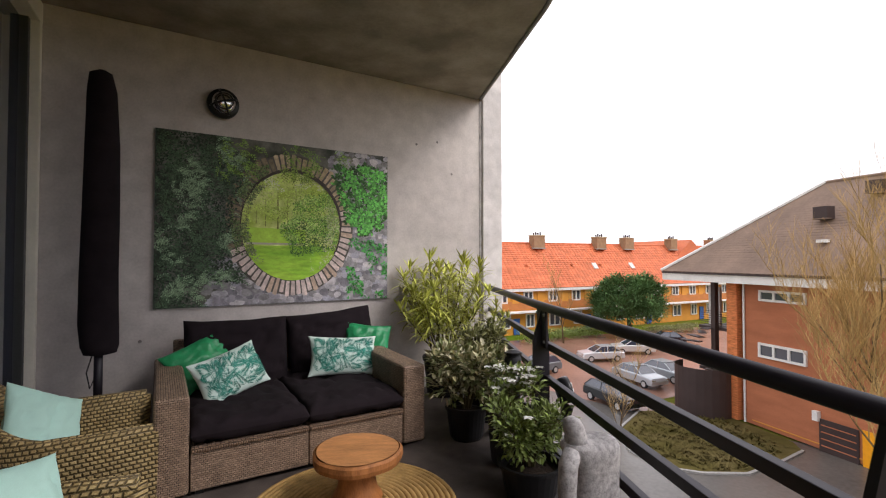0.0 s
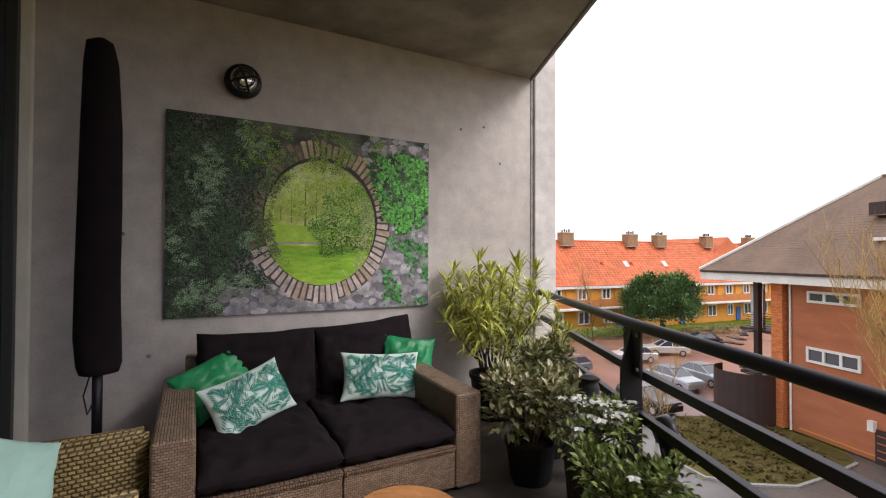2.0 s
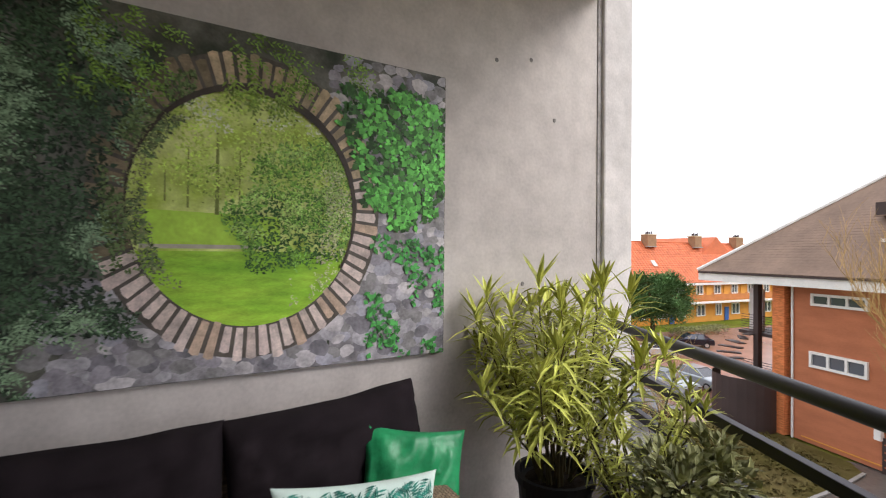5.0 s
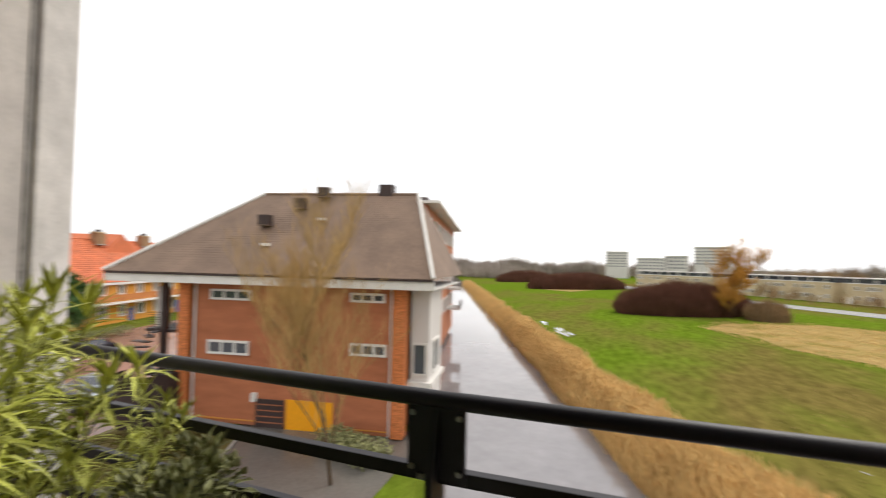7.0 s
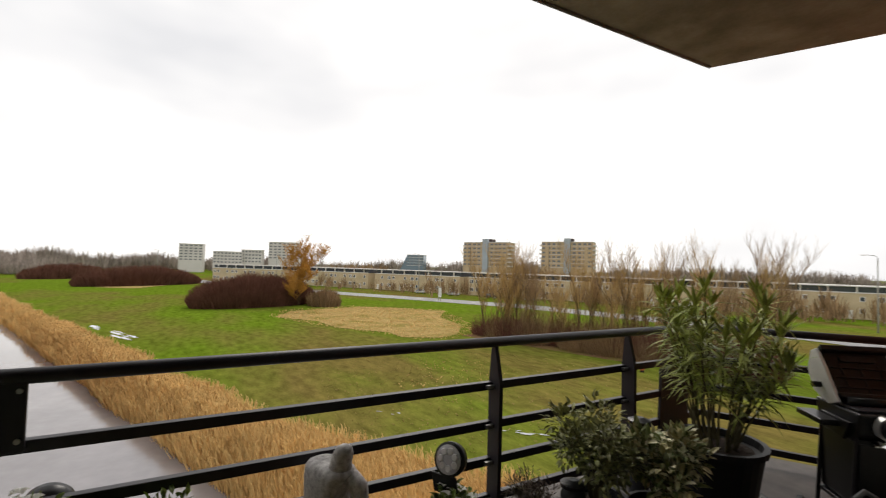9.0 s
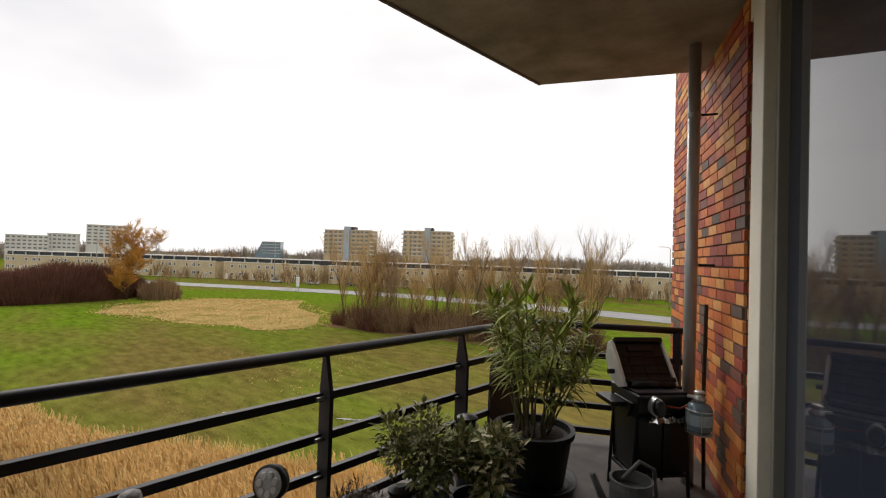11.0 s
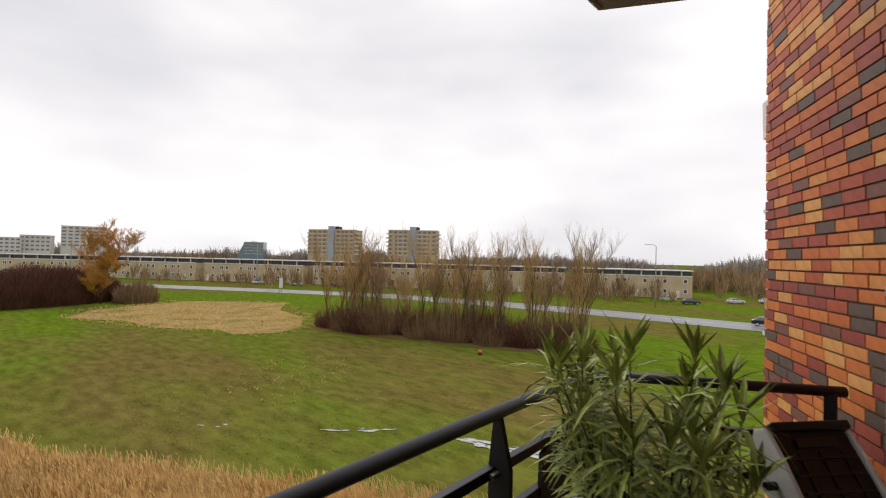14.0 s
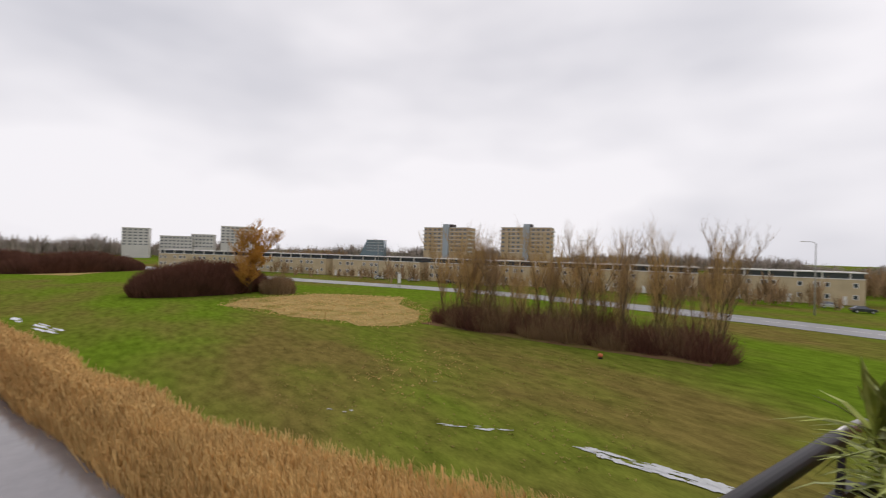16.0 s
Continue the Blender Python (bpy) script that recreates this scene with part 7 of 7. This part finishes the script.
def car(m, col, label, wagon=False, metal=0.3):
    """Car with lofted body, glazed cabin, wheels, lamps."""
    t = thing("parked_car", m, label, "car", "cars")
    if col not in CAR_COLOURS:
        CAR_COLOURS[col] = mat("car_paint", col, 0.25, metal, 0.05, 3, 40, 0.0, coat=0.6)
    paint = CAR_COLOURS[col]
    prof = [(-2.15, 0.32), (-2.18, 0.62), (-2.05, 0.86), (-0.95, 0.98), (1.55 if not wagon else 1.9, 1.0), (2.08, 0.92), (2.15, 0.6), (2.1, 0.32)]
    n = len(prof)
    s = Shape()
    for y, k in ((-0.86, 0.93), (-0.74, 1.0), (0.74, 1.0), (0.86, 0.93)):
        s.v += [(x * (0.985 if abs(y) > 0.8 else 1), y, z * k if z > 0.5 else z) for x, z in prof]
    for r_ in range(3):
        for i in range(n):
            s.f.append((r_ * n + i, (r_ + 1) * n + i, (r_ + 1) * n + (i + 1) % n, r_ * n + (i + 1) % n))
    s.f += [tuple(range(n)), tuple(3 * n + i for i in range(n - 1, -1, -1))]
    part("body", s, paint, t, smooth=False, bevel=0.05)
    cab = [(-1.05, 0.95), (-0.25, 1.42), (1.05 if not wagon else 1.45, 1.45), (1.75 if not wagon else 2.0, 0.97)]
    g = Shape()
    pts = [(x, y * (0.97 if z < 1.2 else 0.76), z) for y in (-0.8, 0.8) for x, z in cab]
    g.add(pts, [(0, 1, 2, 3), (7, 6, 5, 4), (0, 4, 5, 1), (1, 5, 6, 2), (2, 6, 7, 3)])
    part("window_band", g, PANE, t, "dark car windows")
    part("roof", Shape().box(((cab[1][0] + cab[2][0]) / 2, 0, 1.455), (cab[2][0] - cab[1][0], 1.2, 0.05)), paint, t, bevel=0.02)
    for sy in (-1, 1):
        for p, q in ((0, 1), (2, 3)):
            part("pillar", Shape().tube([(cab[p][0], sy * 0.8 * (0.97 if cab[p][1] < 1.2 else 0.76), cab[p][1]), (cab[q][0], sy * 0.8 * (0.97 if cab[q][1] < 1.2 else 0.76), cab[q][1])], 0.04, 5), paint, t)
        part("mid_pillar", Shape().tube([(0.35, sy * 0.785, 0.96), (0.4, sy * 0.62, 1.44)], 0.035, 5), paint, t)
        for x in (-1.35, 1.3):
            w = part("wheel", Shape().tube([(x, sy * 0.70, 0.31), (x, sy * 0.88, 0.31)], 0.31, 18), TYRE, t)
            part("rim", Shape().tube([(x, sy * 0.86, 0.31), (x, sy * 0.89, 0.31)], 0.2, 14), SILVER, w)
        part("headlight", Shape().box((-2.08, sy * 0.62, 0.68), (0.14, 0.34, 0.14)), CHROME, t, bevel=0.03)
        part("tail_light", Shape().box((2.06, sy * 0.66, 0.76), (0.12, 0.26, 0.2)), RED_HOSE, t, bevel=0.03)
    part("number_plate", Shape().box((2.15, 0, 0.55), (0.04, 0.5, 0.12)), OCHRE, t)
    return t


def cat_(x, y, turn, z=G + 0.05):
    return at(x, y, z, turn)


car(cat_(13.2, 28.2, 108), (0.015, 0.018, 0.02), "dark green-black estate car parked in the court", True)
car(cat_(18.0, 41.5, 3), (0.55, 0.56, 0.57), "silver-white hatchback parked by the street")
car(cat_(22.8, 44.6, -8), (0.62, 0.62, 0.60), "white hatchback parked by the street")
car(cat_(17.6, 33.2, 108), (0.42, 0.45, 0.47), "pale silver car parked near the stair")
car(cat_(20.6, 34.2, 108), (0.40, 0.44, 0.46), "light grey car parked in the row")
car(cat_(29.2, 49.5, -15), (0.02, 0.02, 0.03), "black car parked before the terrace")
car(cat_(10.4, 37.0, 25), (0.16, 0.17, 0.18), "grey car half hidden by the planting", True)
car(cat_(12.5, -95, 12, G + 0.08), (0.012, 0.014, 0.018), "dark saloon on the main road")
car(cat_(272, 10, 25, G + 0.08), (0.015, 0.012, 0.012), "dark saloon far along the main road")
for k, (x, y) in enumerate(((40, -133), (33, -128), (26, -142), (20, -150), (15, -146), (150, -72), (138, -79), (125, -86), (114, -93))):
    car(cat_(x, y, 30 + 8 * (k % 3), G + 0.05), ((0.6, 0.6, 0.6), (0.05, 0.05, 0.06), (0.62, 0.62, 0.6))[k % 3], ("white", "dark", "pale")[k % 3] + " car parked by the tan terrace")

# ---------------------------------------------------------------- bricks of the facade wall
BW, BH = 0.205, 0.070
brick_me = Shape().box((0, 0, 0), (0.016, BW - 0.010, BH - 0.011)).mesh("brick")
brick_me.materials.append(BRICK)
near = Shape()
row0, row1 = -int(3.0 / BH), int(5.6 / BH)
r = random.Random(77)
for j in range(row0, row1):
    z = (j + 0.5) * BH
    off = ((j * 7) % 5) * BW / 5 + r.choice((0, 0, BW / 2))
    k = 0
    y = BR0 + BW / 2 - off
    while y < BR1 + BW / 2:
        lo, hi = max(y - BW / 2 + 0.005, BR0), min(y + BW / 2 - 0.005, BR1)
        if hi - lo > 0.02:
            full = hi - lo > BW - 0.012
            if full and BR0 < y < BR0 + 1.8 and 0.35 < z < 2.9:
                b = new("brick", brick_me)
                b.parent = BRICK_WALL
                b.location = (FAC - 0.004 + r.uniform(-0.0015, 0.0015), -y, z)
            else:
                near.box((FAC - 0.004 + r.uniform(-0.0015, 0.0015), -(lo + hi) / 2, z), (0.016, hi - lo, BH - 0.011))
        y += BW
    # returns at both ends of the wall
    near.box((FAC - 0.07, -BR0 + 0.002, z), (0.11, 0.016, BH - 0.011))
    near.box((FAC - 0.07 - 0.06 * (j % 2), -BR1 - 0.002, z), (0.11, 0.016, BH - 0.011))
rest = part("bricks", near, BRICK_ISL, BRICK_WALL)
rest["kind"] = "stuff"
